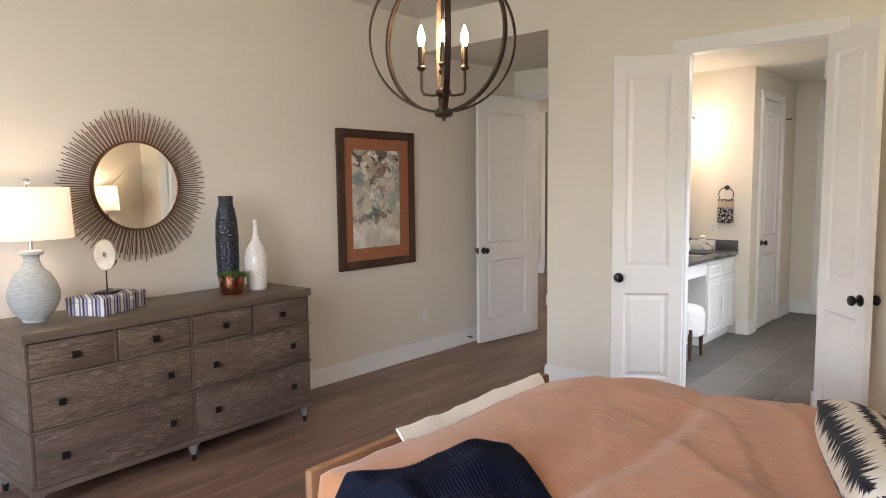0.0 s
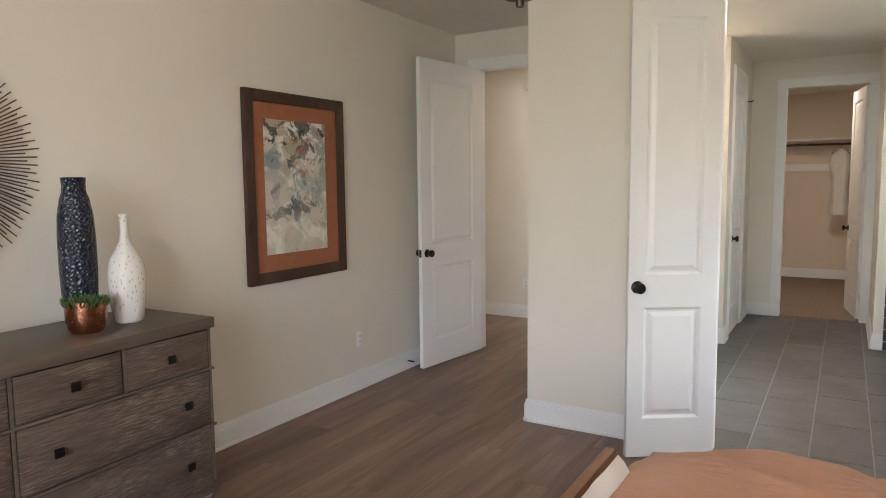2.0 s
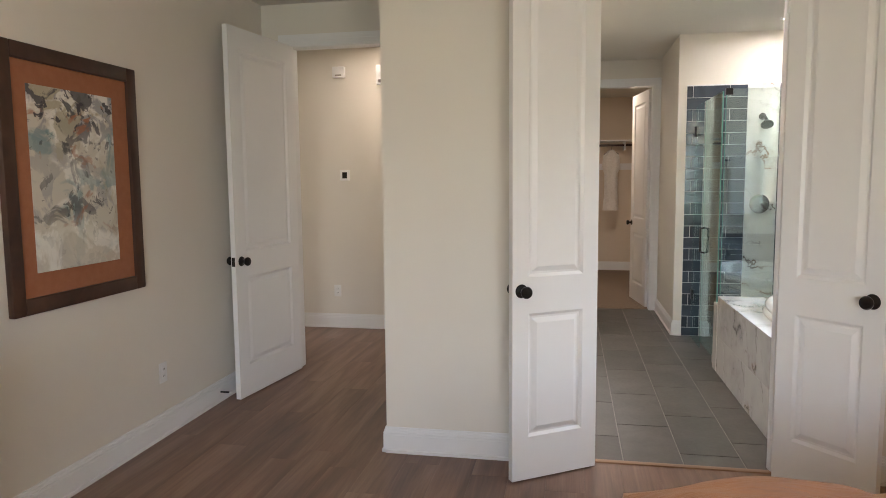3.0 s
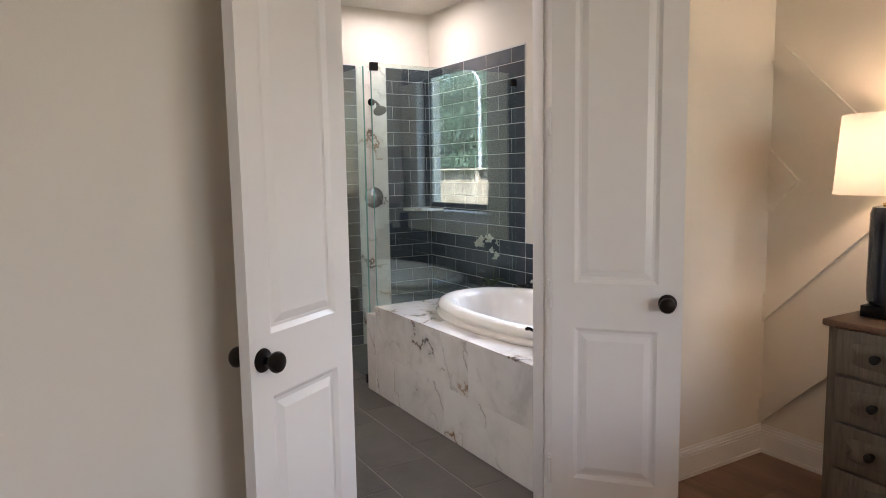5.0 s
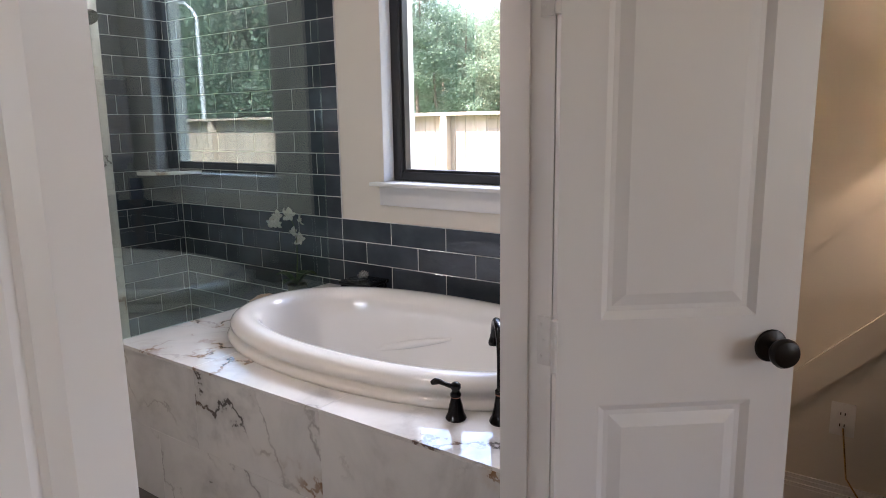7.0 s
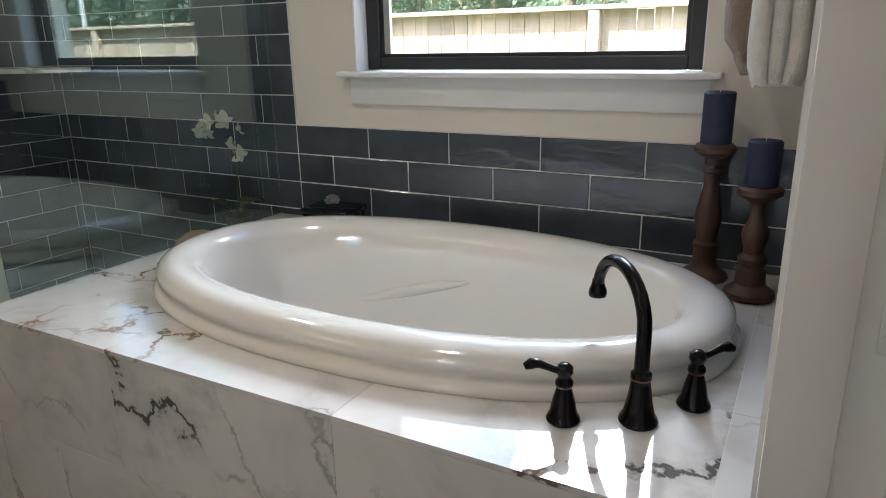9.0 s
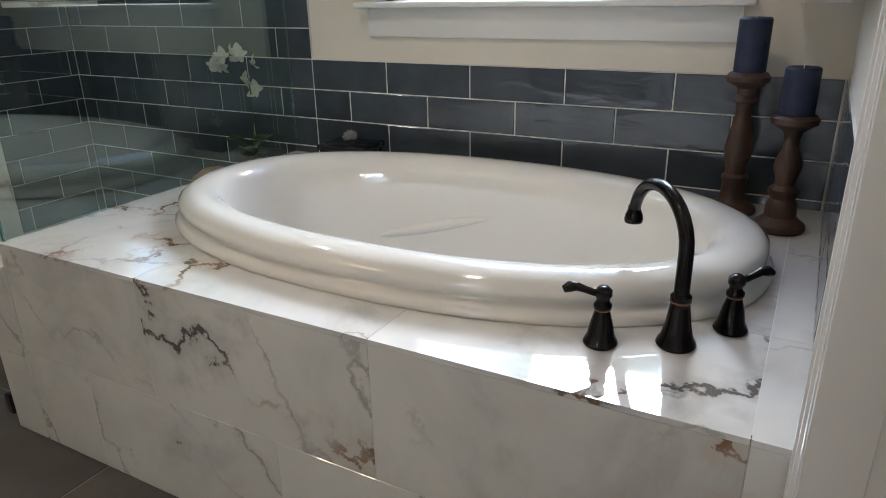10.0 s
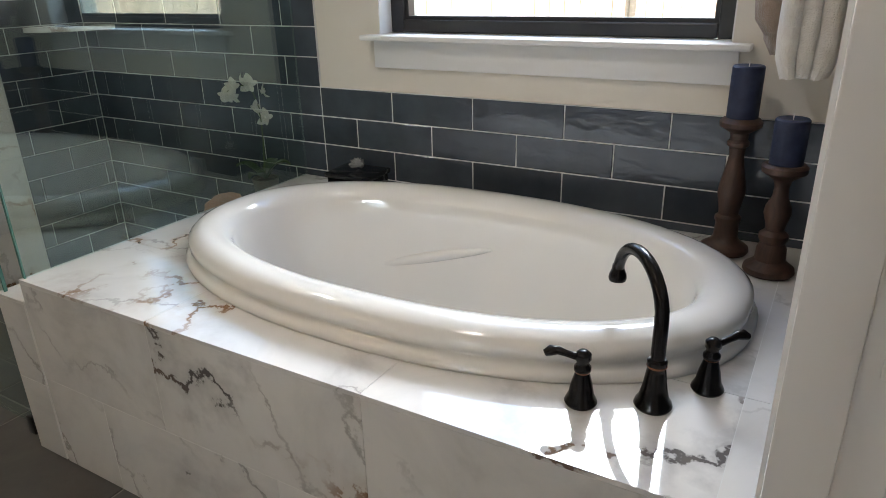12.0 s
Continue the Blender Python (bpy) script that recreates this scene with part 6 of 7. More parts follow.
snk = thing("sink", "white undermount sink basin", "sink", (1.68, 2.15, 0.86))
bm = bmesh.new()
loops = []
for hx, hy, z in ((0.16, 0.18, -0.022), (0.155, 0.175, -0.025), (0.14, 0.16, -0.10), (0.10, 0.12, -0.13), (0.02, 0.02, -0.135)):
    loops.append([bm.verts.new((hx * math.copysign(abs(math.cos(u)) ** 0.6, math.cos(u)), hy * math.copysign(abs(math.sin(u)) ** 0.6, math.sin(u)), z)) for u in [2 * math.pi * k / 32 for k in range(32)]])
for p, q in zip(loops, loops[1:]):
    for k in range(32):
        bm.faces.new((p[k], p[(k + 1) % 32], q[(k + 1) % 32], q[k]))
part("bowl", bm, M["acryl"], snk)
vm = thing("vanity_mirror", "large frameless mirror over the vanity", "mirror", (0, 0, 0))
boxes("glass", M["mirror"], vm, (1.432, 0.30, 1.00, 1.438, 2.60, 2.06))
bm = bmesh.new()
for a, c, b_, d in ((0.27, 0.97, 0.30, 2.09), (2.60, 0.97, 2.63, 2.09), (0.30, 0.97, 2.60, 1.0), (0.30, 2.06, 2.60, 2.09)):
    box(bm, 1.4315, a, c, 1.45, b_, d)
part("frame_edge", bm, M["black"], vm, rounded=False)
sc = thing("vanity_sconce", "black vanity light with frosted glass shades", "wall light", (1.433, 2.32, 2.24))
boxes("back_plate", M["black"], sc, (0, -0.25, -0.03, 0.02, 0.25, 0.03), r=0.003)
M["frosted"] = emitter("frosted_lit_glass", (1.0, 0.80, 0.52), 1.6, (0.9, 0.85, 0.75))
for dy in (-0.16, 0.16):
    bm = bmesh.new()
    tube(bm, [(0.015, dy, 0), (0.09, dy, 0.01), (0.11, dy, 0.0), (0.11, dy, -0.02)], 0.007, 8)
    arm = part("arm", bm, M["black"], sc)
    bm = bmesh.new()
    lathe(bm, [(0.02, 0.0), (0.030, -0.01), (0.048, -0.06), (0.060, -0.12), (0.056, -0.12), (0.044, -0.06), (0.026, -0.012)], 24, (0.11, dy, -0.02))
    part("glass_shade", bm, M["frosted"], arm, "frosted glass shade, lit")
lamp("sconce_light", 'POINT', pose(1.60, 2.32, 2.13), 0.12, (1.0, 0.90, 0.76), 0.06)
tr_ = thing("towel_ring", "round black towel ring", "towel ring", (1.828, 2.688, 1.52))
bm = bmesh.new()
lathe(bm, [(0, 0), (0.024, 0), (0.024, 0.008), (0.010, 0.014), (0.010, 0.035), (0, 0.036)], 16, (0, 0, 0), Matrix.Rotation(radians(90), 4, 'X'))
part("mount", bm, M["black"], tr_)
bm = bmesh.new()
tube(bm, [(0.075 * math.sin(t), -0.03, -0.072 - 0.075 * -math.cos(t)) for t in [2 * math.pi * k / 28 for k in range(28)]], 0.0045, 8, True)
part("ring", bm, M["black"], tr_)
mm, nt, b = node_material("navy_patterned_towel")
v = coords(nt)
sep = nt.nodes.new("ShaderNodeSeparateXYZ")
nt.links.new(v, sep.inputs[0])
mr = nt.nodes.new("ShaderNodeMapRange")
mr.inputs[1].default_value, mr.inputs[2].default_value = 1.15, 1.42
nt.links.new(sep.outputs["Z"], mr.inputs[0])
dots = noise_tex(nt, v, 70, 2)
pat = ramp(nt, dots, [(0.50, (0.012, 0.014, 0.030)), (0.58, (0.45, 0.42, 0.38))])
plain = ramp(nt, mr.outputs[0], [(0.0, (0, 0, 0)), (0.60, (0, 0, 0)), (0.62, (1, 1, 1)), (0.84, (1, 1, 1)), (0.86, (0, 0, 0))])
nt.links.new(mix(nt, plain, pat, (0.50, 0.40, 0.28)), b.inputs["Base Color"])
b.inputs["Roughness"].default_value = 0.95
tw = hung_towel("hand_towel", "navy patterned hand towel with a tan band", mm, 1.765, 1.89, 2.635, 2.68, 1.15, 1.40, 3.0)
tw["group"] = ""
tbx = thing("tissue_box", "white marbled tissue box with a tissue", "tissue box", (1.62, 2.60, 0.868))
boxes("box", M["marble"], tbx, (-0.12, -0.055, 0, 0.12, 0.055, 0.105), r=0.006)
bm = bmesh.new()
lathe(bm, [(0.045, 0), (0.03, 0.012), (0.038, 0.03), (0.02, 0.05), (0.0, 0.045)], 9, (0, 0, 0.1055))
part("tissue", bm, M["petal"], tbx, "white paper tissue")
sp = thing("soap_jar", "white soap jar with a dark pump", "soap jar", (1.52, 2.44, 0.868))
bm = bmesh.new()
lathe(bm, [(0, 0), (0.035, 0), (0.04, 0.02), (0.04, 0.06), (0.025, 0.08), (0, 0.082)], 20)
part("jar", bm, M["acryl"], sp)
bm = bmesh.new()
tube(bm, [(0, 0, 0.08), (0, 0, 0.12), (0.015, 0, 0.13), (0.05, 0, 0.12)], 0.007, 8)
part("pump", bm, M["black"], sp)
outlet(1.70, 2.69, 1.10, 0)
st = thing("vanity_stool", "round stool with white seat and dark wooden legs", "stool", (1.86, 1.43, 0))
bm = bmesh.new()
lathe(bm, [(0, 0.20), (0.17, 0.20), (0.19, 0.215), (0.20, 0.26), (0.20, 0.40), (0.19, 0.445), (0.16, 0.465), (0, 0.475)], 36)
part("seat", bm, M["towel_white"], st, "white upholstered seat")
for k in range(4):
    a = radians(45 + 90 * k)
    bm = bmesh.new()
    tube(bm, [(0.185 * math.cos(a), 0.185 * math.sin(a), 0.28), (0.195 * math.cos(a), 0.195 * math.sin(a), 0.0)], [0.022, 0.014], 10)
    part("leg", bm, M["frame_wood"], st)
hk = thing("robe_hook", "small black robe hook on the wall", "hook", (2.07, 3.90, 2.28))
bm = bmesh.new()
tube(bm, [(0, 0, 0), (0.05, 0, 0), (0.06, 0, 0.015)], 0.006, 8)
part("peg", bm, M["black"], hk)

# recessed lights
M["can_glow"] = emitter("recessed_glow", (1.0, 0.90, 0.74), 1.8)


def downlight(x, y, z, energy, tone=(1.0, 0.86, 0.66)):
    d = thing("recessed_light", "round recessed ceiling light with white trim", "ceiling light", (x, y, z), group="recessed lights")
    bm = bmesh.new()
    lathe(bm, [(0.062, -0.001), (0.085, -0.001), (0.088, -0.005), (0.062, -0.008), (0.062, -0.001)], 32)
    part("trim_ring", bm, M["plastic"], d)
    bm = bmesh.new()
    lathe(bm, [(0, -0.004), (0.061, -0.004), (0.061, -0.002), (0, -0.002)], 32)
    part("lens", bm, M["can_glow"], d, "glowing lens")
    lamp("recessed_lamp", 'AREA', look((x, y, z - 0.02), (x, y, 0)), energy, tone, 0.11)


downlight(4.02, 2.60, BCEIL, 0.75, (1.0, 0.95, 0.86))
# added unseen, assumed from glints on the tub; brightens the window wall
downlight(2.95, 1.05, BCEIL, 0.95, (1.0, 0.95, 0.86))
# no fitting known in the closet; added to light it
downlight(2.75, 5.30, BCEIL, 1.1)
downlight(0.62, 2.45, 2.74, 0.42)

# ---- hall and great room ----
th_ = thing("thermostat", "small white thermostat with a dark screen", "thermostat", (0.125, 2.95, 1.51))
boxes("housing", M["plastic"], th_, (-0.05, -0.022, -0.05, 0.05, 0, 0.05), r=0.006)
boxes("screen", M["black"], th_, (-0.024, -0.0235, -0.03, 0.024, -0.021, 0.03), label="dark screen")
for x, z, w, h in ((0.09, 2.495, 0.06, 0.05), (0.515, 2.455, 0.05, 0.09)):
    cb = thing("door_chime", "white plastic chime box high on the hall wall", "chime box", (x, 2.95, z))
    boxes("housing", M["plastic"], cb, (-w, -0.05, -h, w, 0, h), r=0.006)
    boxes("grille", M["chrome"], cb, (-w * 0.5, -0.0515, -h * 0.8, w * 0.5, -0.049, -h * 0.5))
panelled = bpy.data.objects["wall_great_room_panelled"]
for k in range(6):
    x = -2.32 - k * 0.62
    for z0, z1 in ((0.22, 0.80), (0.95, 2.35)):
        bm = bmesh.new()
        for a, c, b_, d in ((x - 0.5, z0, x - 0.475, z1), (x - 0.025, z0, x, z1), (x - 0.475, z0, x - 0.025, z0 + 0.025), (x - 0.475, z1 - 0.025, x - 0.025, z1)):
            box(bm, a, 5.588, c, b_, 5.6005, d)
        part("panel_moulding", bm, M["trim"], panelled, rounded=False)
# script sign on the far wall
for word, size, z in (("e", 0.55, 1.55), ("OM", 0.16, 1.35)):
    cu = bpy.data.curves.new("lettering", 'FONT')
    cu.body, cu.size, cu.extrude = word, size, 0.004
    cu.align_x = 'CENTER'
    cu.materials.append(M["black"])
    t = new("wall_lettering", cu)
    t.matrix_world = pose(-4.98, 10.985, z, 90, 0, 0)
    tagged(t, "black lettering on the far wall", "wall lettering")

# ---- closet ----
cl = thing("closet_shelf", "white closet shelf with a dark hanging rod", "closet shelf", (0, 0, 0))
boxes("shelf", M["trim"], cl, (1.882, 7.30, 2.03, 4.518, 7.698, 2.05))
boxes("cleat", M["trim"], cl, (1.882, 7.68, 1.60, 4.518, 7.699, 1.70))
bm = bmesh.new()
tube(bm, [(1.882, 7.38, 1.97), (4.518, 7.38, 1.97)], 0.016, 12)
part("rod", bm, M["frame_wood"], cl, "dark hanging rod")
boxes("bracket", M["trim"], cl, (3.09, 7.34, 1.90, 3.11, 7.698, 2.029))
dress = thing("hanging_shirt", "white shirt on a black hanger", "shirt", (2.90, 7.38, 1.955))
bm = bmesh.new()
tube(bm, [(0, 0, 0.03), (0.012, 0, 0.02), (0.012, 0, 0.0), (0, 0, -0.03), (0.0, 0.0, -0.05)], 0.003, 6)
tube(bm, [(-0.11, 0, -0.12), (0, 0, -0.05), (0.11, 0, -0.12)], 0.006, 6)
part("hanger", bm, M["black"], dress, "black hanger")
bm = bmesh.new()
loops = []
for w, z, d in ((0.03, -0.05, 0.03), (0.07, -0.09, 0.05), (0.12, -0.14, 0.06), (0.14, -0.30, 0.06), (0.10, -0.42, 0.07), (0.10, -0.70, 0.08), (0.12, -0.98, 0.09)):
    loops.append([bm.verts.new((w * math.cos(u), (d + 0.015 * math.sin(u * 5)) * math.sin(u), z)) for u in [2 * math.pi * k / 28 for k in range(28)]])
for p, q in zip(loops, loops[1:]):
    for k in range(28):
        bm.faces.new((p[k], p[(k + 1) % 28], q[(k + 1) % 28], q[k]))
part("garment", bm, M["towel_white"], dress)

# ---- outside ----
M["grass"] = surface("lawn", (0.05, 0.085, 0.022), (0.10, 0.14, 0.045), 3, 0.95, fine=80, relief=0.8, depth=0.02)
ground = structure("ground", M["grass"], "green lawn reaching to the woods", "ground", (-400, -400, -0.65, 400, 400, -0.36))
M["cedar"] = wood("new_cedar", (0.36, 0.28, 0.21), (0.47, 0.38, 0.295), (14, 14, 1.4), 0.75, 0.2, jitter=0.18)
FX = 8.6
fence = thing("fence", "new cedar privacy fence with posts and top rail", "fence", (FX, 0, -0.36))
pk = bmesh.new()
rbox(pk, 0.0, 0.0, 0.05, 0.016, 0.137, 1.80, r=0.002, seg=1)
proto = part("picket", pk, M["cedar"], fence, rounded=False)
y = -16.0
proto.matrix_basis = Matrix.Translation((0, y, 0))
for k in range(1, 222):
    o = new("picket", proto.data)
    o.parent = fence
    o.matrix_basis = Matrix.Translation((0.002 * math.sin(k * 2.3), y + k * 0.1435, 0.004 * math.sin(k * 1.7)))
for k in range(15):
    boxes("post", M["cedar"], fence, (-0.092, -15.8 + k * 2.2, 0, -0.002, -15.71 + k * 2.2, 1.80), r=0.003)
boxes("rail", M["cedar"], fence, (0.018, -16, 0.30, 0.055, 15.7, 0.39), (0.018, -16, 1.40, 0.055, 15.7, 1.49), r=0.003)
boxes("cap_rail", M["cedar"], fence, (-0.10, -16, 1.803, 0.06, 15.7, 1.84), r=0.003)

M["bark"] = surface("pine_bark", (0.10, 0.07, 0.05), (0.19, 0.14, 0.10), 12, 0.95, fine=60, relief=0.9, depth=0.02, stretch=(1, 1, 0.3))
mm, nt, b = node_material("bright_foliage")
gi = nt.nodes.new("ShaderNodeNewGeometry")
col = ramp(nt, gi.outputs["Random Per Island"], [(0.0, (0.075, 0.125, 0.082)), (0.5, (0.120, 0.180, 0.125)), (1.0, (0.18, 0.235, 0.170))])
nt.links.new(col, b.inputs["Base Color"])
b.inputs["Roughness"].default_value = 0.6
tl = nt.nodes.new("ShaderNodeBsdfTranslucent")
tl.inputs[0].default_value = (0.24, 0.34, 0.22, 1)
mx = nt.nodes.new("ShaderNodeMixShader")
mx.inputs[0].default_value = 0.45
nt.links.new(b.outputs[0], mx.inputs[1])
nt.links.new(tl.outputs[0], mx.inputs[2])
nt.links.new(mx.outputs[0], nt.nodes["Material Output"].inputs[0])
M["leaves"] = mm


def tree(seed, height, crown_low, spread, label):
    r = random.Random(seed)
    t = thing("tree", label, "tree", (0, 0, -0.37), group="trees behind the fence")
    bm = bmesh.new()
    pts = [(0.15 * math.sin(k * 0.9 + seed), 0.15 * math.cos(k * 0.7 + seed), height * k / 8) for k in range(9)]
    pts[0] = (0, 0, 0)
    tube(bm, pts, [0.17 * (1 - k / 8.6) + 0.02 for k in range(9)], 9)
    tips = []
    for k in range(26):
        h = crown_low + (height * 0.96 - crown_low) * (k + r.random()) / 26
        a = r.uniform(0, 6.283)
        l = spread * (0.45 + 0.65 * math.sin(math.pi * min(0.95, max(0.12, (h - crown_low) / (height - crown_low) * 0.85 + 0.15)))) * r.uniform(0.6, 1.1)
        e = Vector((math.cos(a) * l, math.sin(a) * l, h + l * r.uniform(0.05, 0.45)))
        tube(bm, [(0, 0, h - 0.1), (e.x * 0.5, e.y * 0.5, (h + e.z) / 2 - 0.1), tuple(e)], [0.045, 0.03, 0.012], 5)
        tips += [(e, 1.0), (Vector((e.x * 0.6, e.y * 0.6, (h + e.z) / 2 + 0.15)), 0.9)]
    part("trunk", bm, M["bark"], t)
    verts, faces = [], []
    for c, s in tips:
        for q in range(145):
            d = Vector((r.gauss(0, 1), r.gauss(0, 1), r.gauss(0, 0.7))) * 0.50 * s
            p = c + d
            n1 = Vector((r.uniform(-1, 1), r.uniform(-1, 1), r.uniform(-0.4, 1))).normalized()
            u = n1.orthogonal().normalized() * r.uniform(0.055, 0.11)
            w = n1.cross(u).normalized() * r.uniform(0.04, 0.08)
            i = len(verts)
            verts += [tuple(p - u), tuple(p + w), tuple(p + u), tuple(p - w)]
            faces.append((i, i + 1, i + 2, i + 3))
    me = bpy.data.meshes.new("crown")
    me.from_pydata(verts, [], faces)
    me.materials.append(M["leaves"])
    cr = new("crown", me)
    cr.parent = t
    tagged(cr, "crown of small bright green leaves", kind="stuff")
    return t


protos = [tree(1, 11.0, 2.2, 2.0, "tall slender tree with bright green leaves"), tree(2, 13.5, 4.5, 1.9, "tall pine-like tree with bare lower trunk"), tree(3, 7.5, 1.0, 2.1, "rounded young tree with bright green leaves")]
spots = [(20, 11, 0), (22, 14.5, 1), (24, 18, 0), (21, 21, 2), (26, 24, 1), (30, 28, 0), (29, 16.5, 1), (33, 22, 0), (27, 12, 2), (31, 33, 1), (36, 27, 2), (24, 29, 0), (35, 17, 1), (38, 36, 0), (19, 17.5, 2), (40, 24, 1), (17, -2.5, 2), (14, -4.5, 0), (30, 40, 0), (27, 35, 2), (19, -6.5, 0), (22, -9, 1), (17, -8.5, 2), (26, -12, 0), (24, -15, 1), (30, -17, 0), (21, -12.5, 2), (33, -22, 1), (28, -24, 0)]
rng = random.Random(5)
# young trees between the fence and the house
spots += [(18.2 + 1.1 * (k % 2), -11.5 - 1.5 * k, 2) for k in range(8)]
# the woods: a loose row seen past the fence to the south-east, and a deep stand to the north-east
for k in range(18):
    spots.append((14.5 + 2.6 * (k % 3) + rng.uniform(-0.8, 0.8), -3.0 - 0.70 * k + rng.uniform(-0.7, 0.7), rng.choice((0, 0, 2))))
for k in range(96):
    a, d = radians(14 + 44 * k / 95), rng.uniform(19, 27)
    spots.append((d * math.cos(a), d * math.sin(a), rng.choice((0, 0, 1, 2))))
for k, (x, y, i) in enumerate(spots):
    if x < 16.5 and -16 < y < -6:
        x += 4.0
    far = 1.0 if y < 6 else 3.0
    m = pose(x * far, y * far, -0.37, 0, 0, rng.uniform(0, 360))
    copy_thing(protos[i], m)
for k, p in enumerate(protos):
    p.matrix_world = pose(52 + 6 * k, 30 + 16 * k, -0.37)

# house beyond the fence
M["brick"] = surface("tan_brick", (0.30, 0.20, 0.15), (0.40, 0.28, 0.21), 8, 0.9, fine=40, relief=0.4, depth=0.01)
M["shingle"] = surface("grey_shingle", (0.11, 0.10, 0.095), (0.19, 0.175, 0.165), 6, 0.9, fine=30, relief=0.6, depth=0.02, stretch=(1, 1, 6))
hs = thing("house", "tan brick house with grey hipped shingle roof", "house", (19, -25.0, -0.36))
boxes("wall", M["brick"], hs, (0, -6, 0, 9, 5, 2.6))
bm = bmesh.new()
e = [bm.verts.new(p) for p in ((-0.5, -6.5, 2.6), (9.5, -6.5, 2.6), (9.5, 5.5, 2.6), (-0.5, 5.5, 2.6), (4.5, -2, 5.0), (4.5, 1.0, 5.0))]
for q in ((0, 1, 4), (1, 2, 5, 4), (2, 3, 5), (3, 0, 4, 5), (3, 2, 1, 0)):
    bm.faces.new([e[i] for i in q])
part("roof", bm, M["shingle"], hs, "grey shingle hip roof", rounded=False)
wn_ = boxes("window", M["trim"], hs, (-0.06, -1.0, 1.0, 0.01, 0.0, 2.2), label="white-framed window")
boxes("pane", M["window_frame"], wn_, (-0.075, -0.93, 1.07, -0.055, -0.07, 2.13))

# street lamp beyond the fence
M["lamp_grey"] = surface("pale_grey_painted_metal", (0.42, 0.43, 0.44), (0.50, 0.51, 0.52), 4, 0.45, metal=0.3)
sl = thing("street_lamp", "pale grey metal street lamp with a bent arm", "street lamp", (12.5, -10.58, -0.36))
bm = bmesh.new()
tube(bm, [(0, 0, 0), (0, 0, 0.5), (0, 0, 4.31)], [0.09, 0.07, 0.05], 12)
part("pole", bm, M["lamp_grey"], sl)
bm = bmesh.new()
tube(bm, [(0, 0, 4.29), (0, -0.16, 4.50), (0, -0.45, 4.70)], [0.045, 0.04, 0.035], 10)
part("arm", bm, M["lamp_grey"], sl)
bm = bmesh.new()
rbox(bm, -0.07, -0.80, 4.66, 0.07, -0.44, 4.74, r=0.02)
part("lamp_head", bm, M["lamp_grey"], sl)

# ---- floor planks, tiles and marble, piece by piece ----


def piece_mesh(name, x0, y0, z0, x1, y1, z1, c, material, front="z"):
    """A slab with a chamfer c round its visible face: +z, or -y for wall tiles."""
    if front == "z":
        low = [(x0, y0, z0), (x1, y0, z0), (x1, y1, z0), (x0, y1, z0)]
        mid = [(x0, y0, z1 - c), (x1, y0, z1 - c), (x1, y1, z1 - c), (x0, y1, z1 - c)]
        top = [(x0 + c, y0 + c, z1), (x1 - c, y0 + c, z1), (x1 - c, y1 - c, z1), (x0 + c, y1 - c, z1)]
    else:
        low = [(x0, y1, z0), (x1, y1, z0), (x1, y1, z1), (x0, y1, z1)]
        mid = [(x0, y0 + c, z0), (x1, y0 + c, z0), (x1, y0 + c, z1), (x0, y0 + c, z1)]
        top = [(x0 + c, y0, z0 + c), (x1 - c, y0, z0 + c), (x1 - c, y0, z1 - c), (x0 + c, y0, z1 - c)]
    faces = [(8, 9, 10, 11), (3, 2, 1, 0)]
    for k in range(4):
        j = (k + 1) % 4
        faces += [(k, j, 4 + j, 4 + k), (4 + k, 4 + j, 8 + j, 8 + k)]
    me = bpy.data.meshes.new(name)
    me.from_pydata(low + mid + top, [], faces)
    me.materials.append(material)
    return me


def piece(name, me, parent, m=None):
    ob = new(name, me)
    ob.parent = parent
    if m is not None:
        ob.matrix_basis = m
    return ob


# planks run along y
rng = random.Random(11)
PLW, PLL = 0.182, 1.22
full = piece_mesh("plank", 0.0002, 0.0002, -0.011, PLW - 0.0002, PLL - 0.0002, 0.0, 0.0006, M["planks"])
far_planks = []
for i in range(-44, 26):
    x = i * PLW
    if x > 4.63:
        continue
    y = -6.35 - rng.random() * PLL
    stop = 0.033 if x > 1.30 else (1.55 if x > -0.05 else 11.0)
    start = -6.3 if x > -0.1 else 1.50
    if x <= 1.30:
        stop = 11.0
    while y < stop:
        a, b_ = max(y, start), min(y + PLL, stop)
        if b_ - a > 0.02:
            if a > 1.30 or x < -0.1:
                far_planks.append((x, a, b_))
            elif b_ - a > PLL - 0.001:
                piece("plank", full, subfloor, Matrix.Translation((x, a, 0)))
            else:
                piece("plank", piece_mesh("plank", 0.0002, 0.0002, -0.011, PLW - 0.0002, b_ - a - 0.0002, 0.0, 0.0006, M["planks"]), subfloor, Matrix.Translation((x, a, 0)))
        y += PLL
bm = bmesh.new()
for x, a, b_ in far_planks:
    box(bm, x + 0.0002, a + 0.0002, -0.011, x + PLW - 0.0002, b_ - 0.0002, -0.0002)
tagged(part("plank_rest", bm, M["planks"], subfloor, rounded=False), kind="stuff")

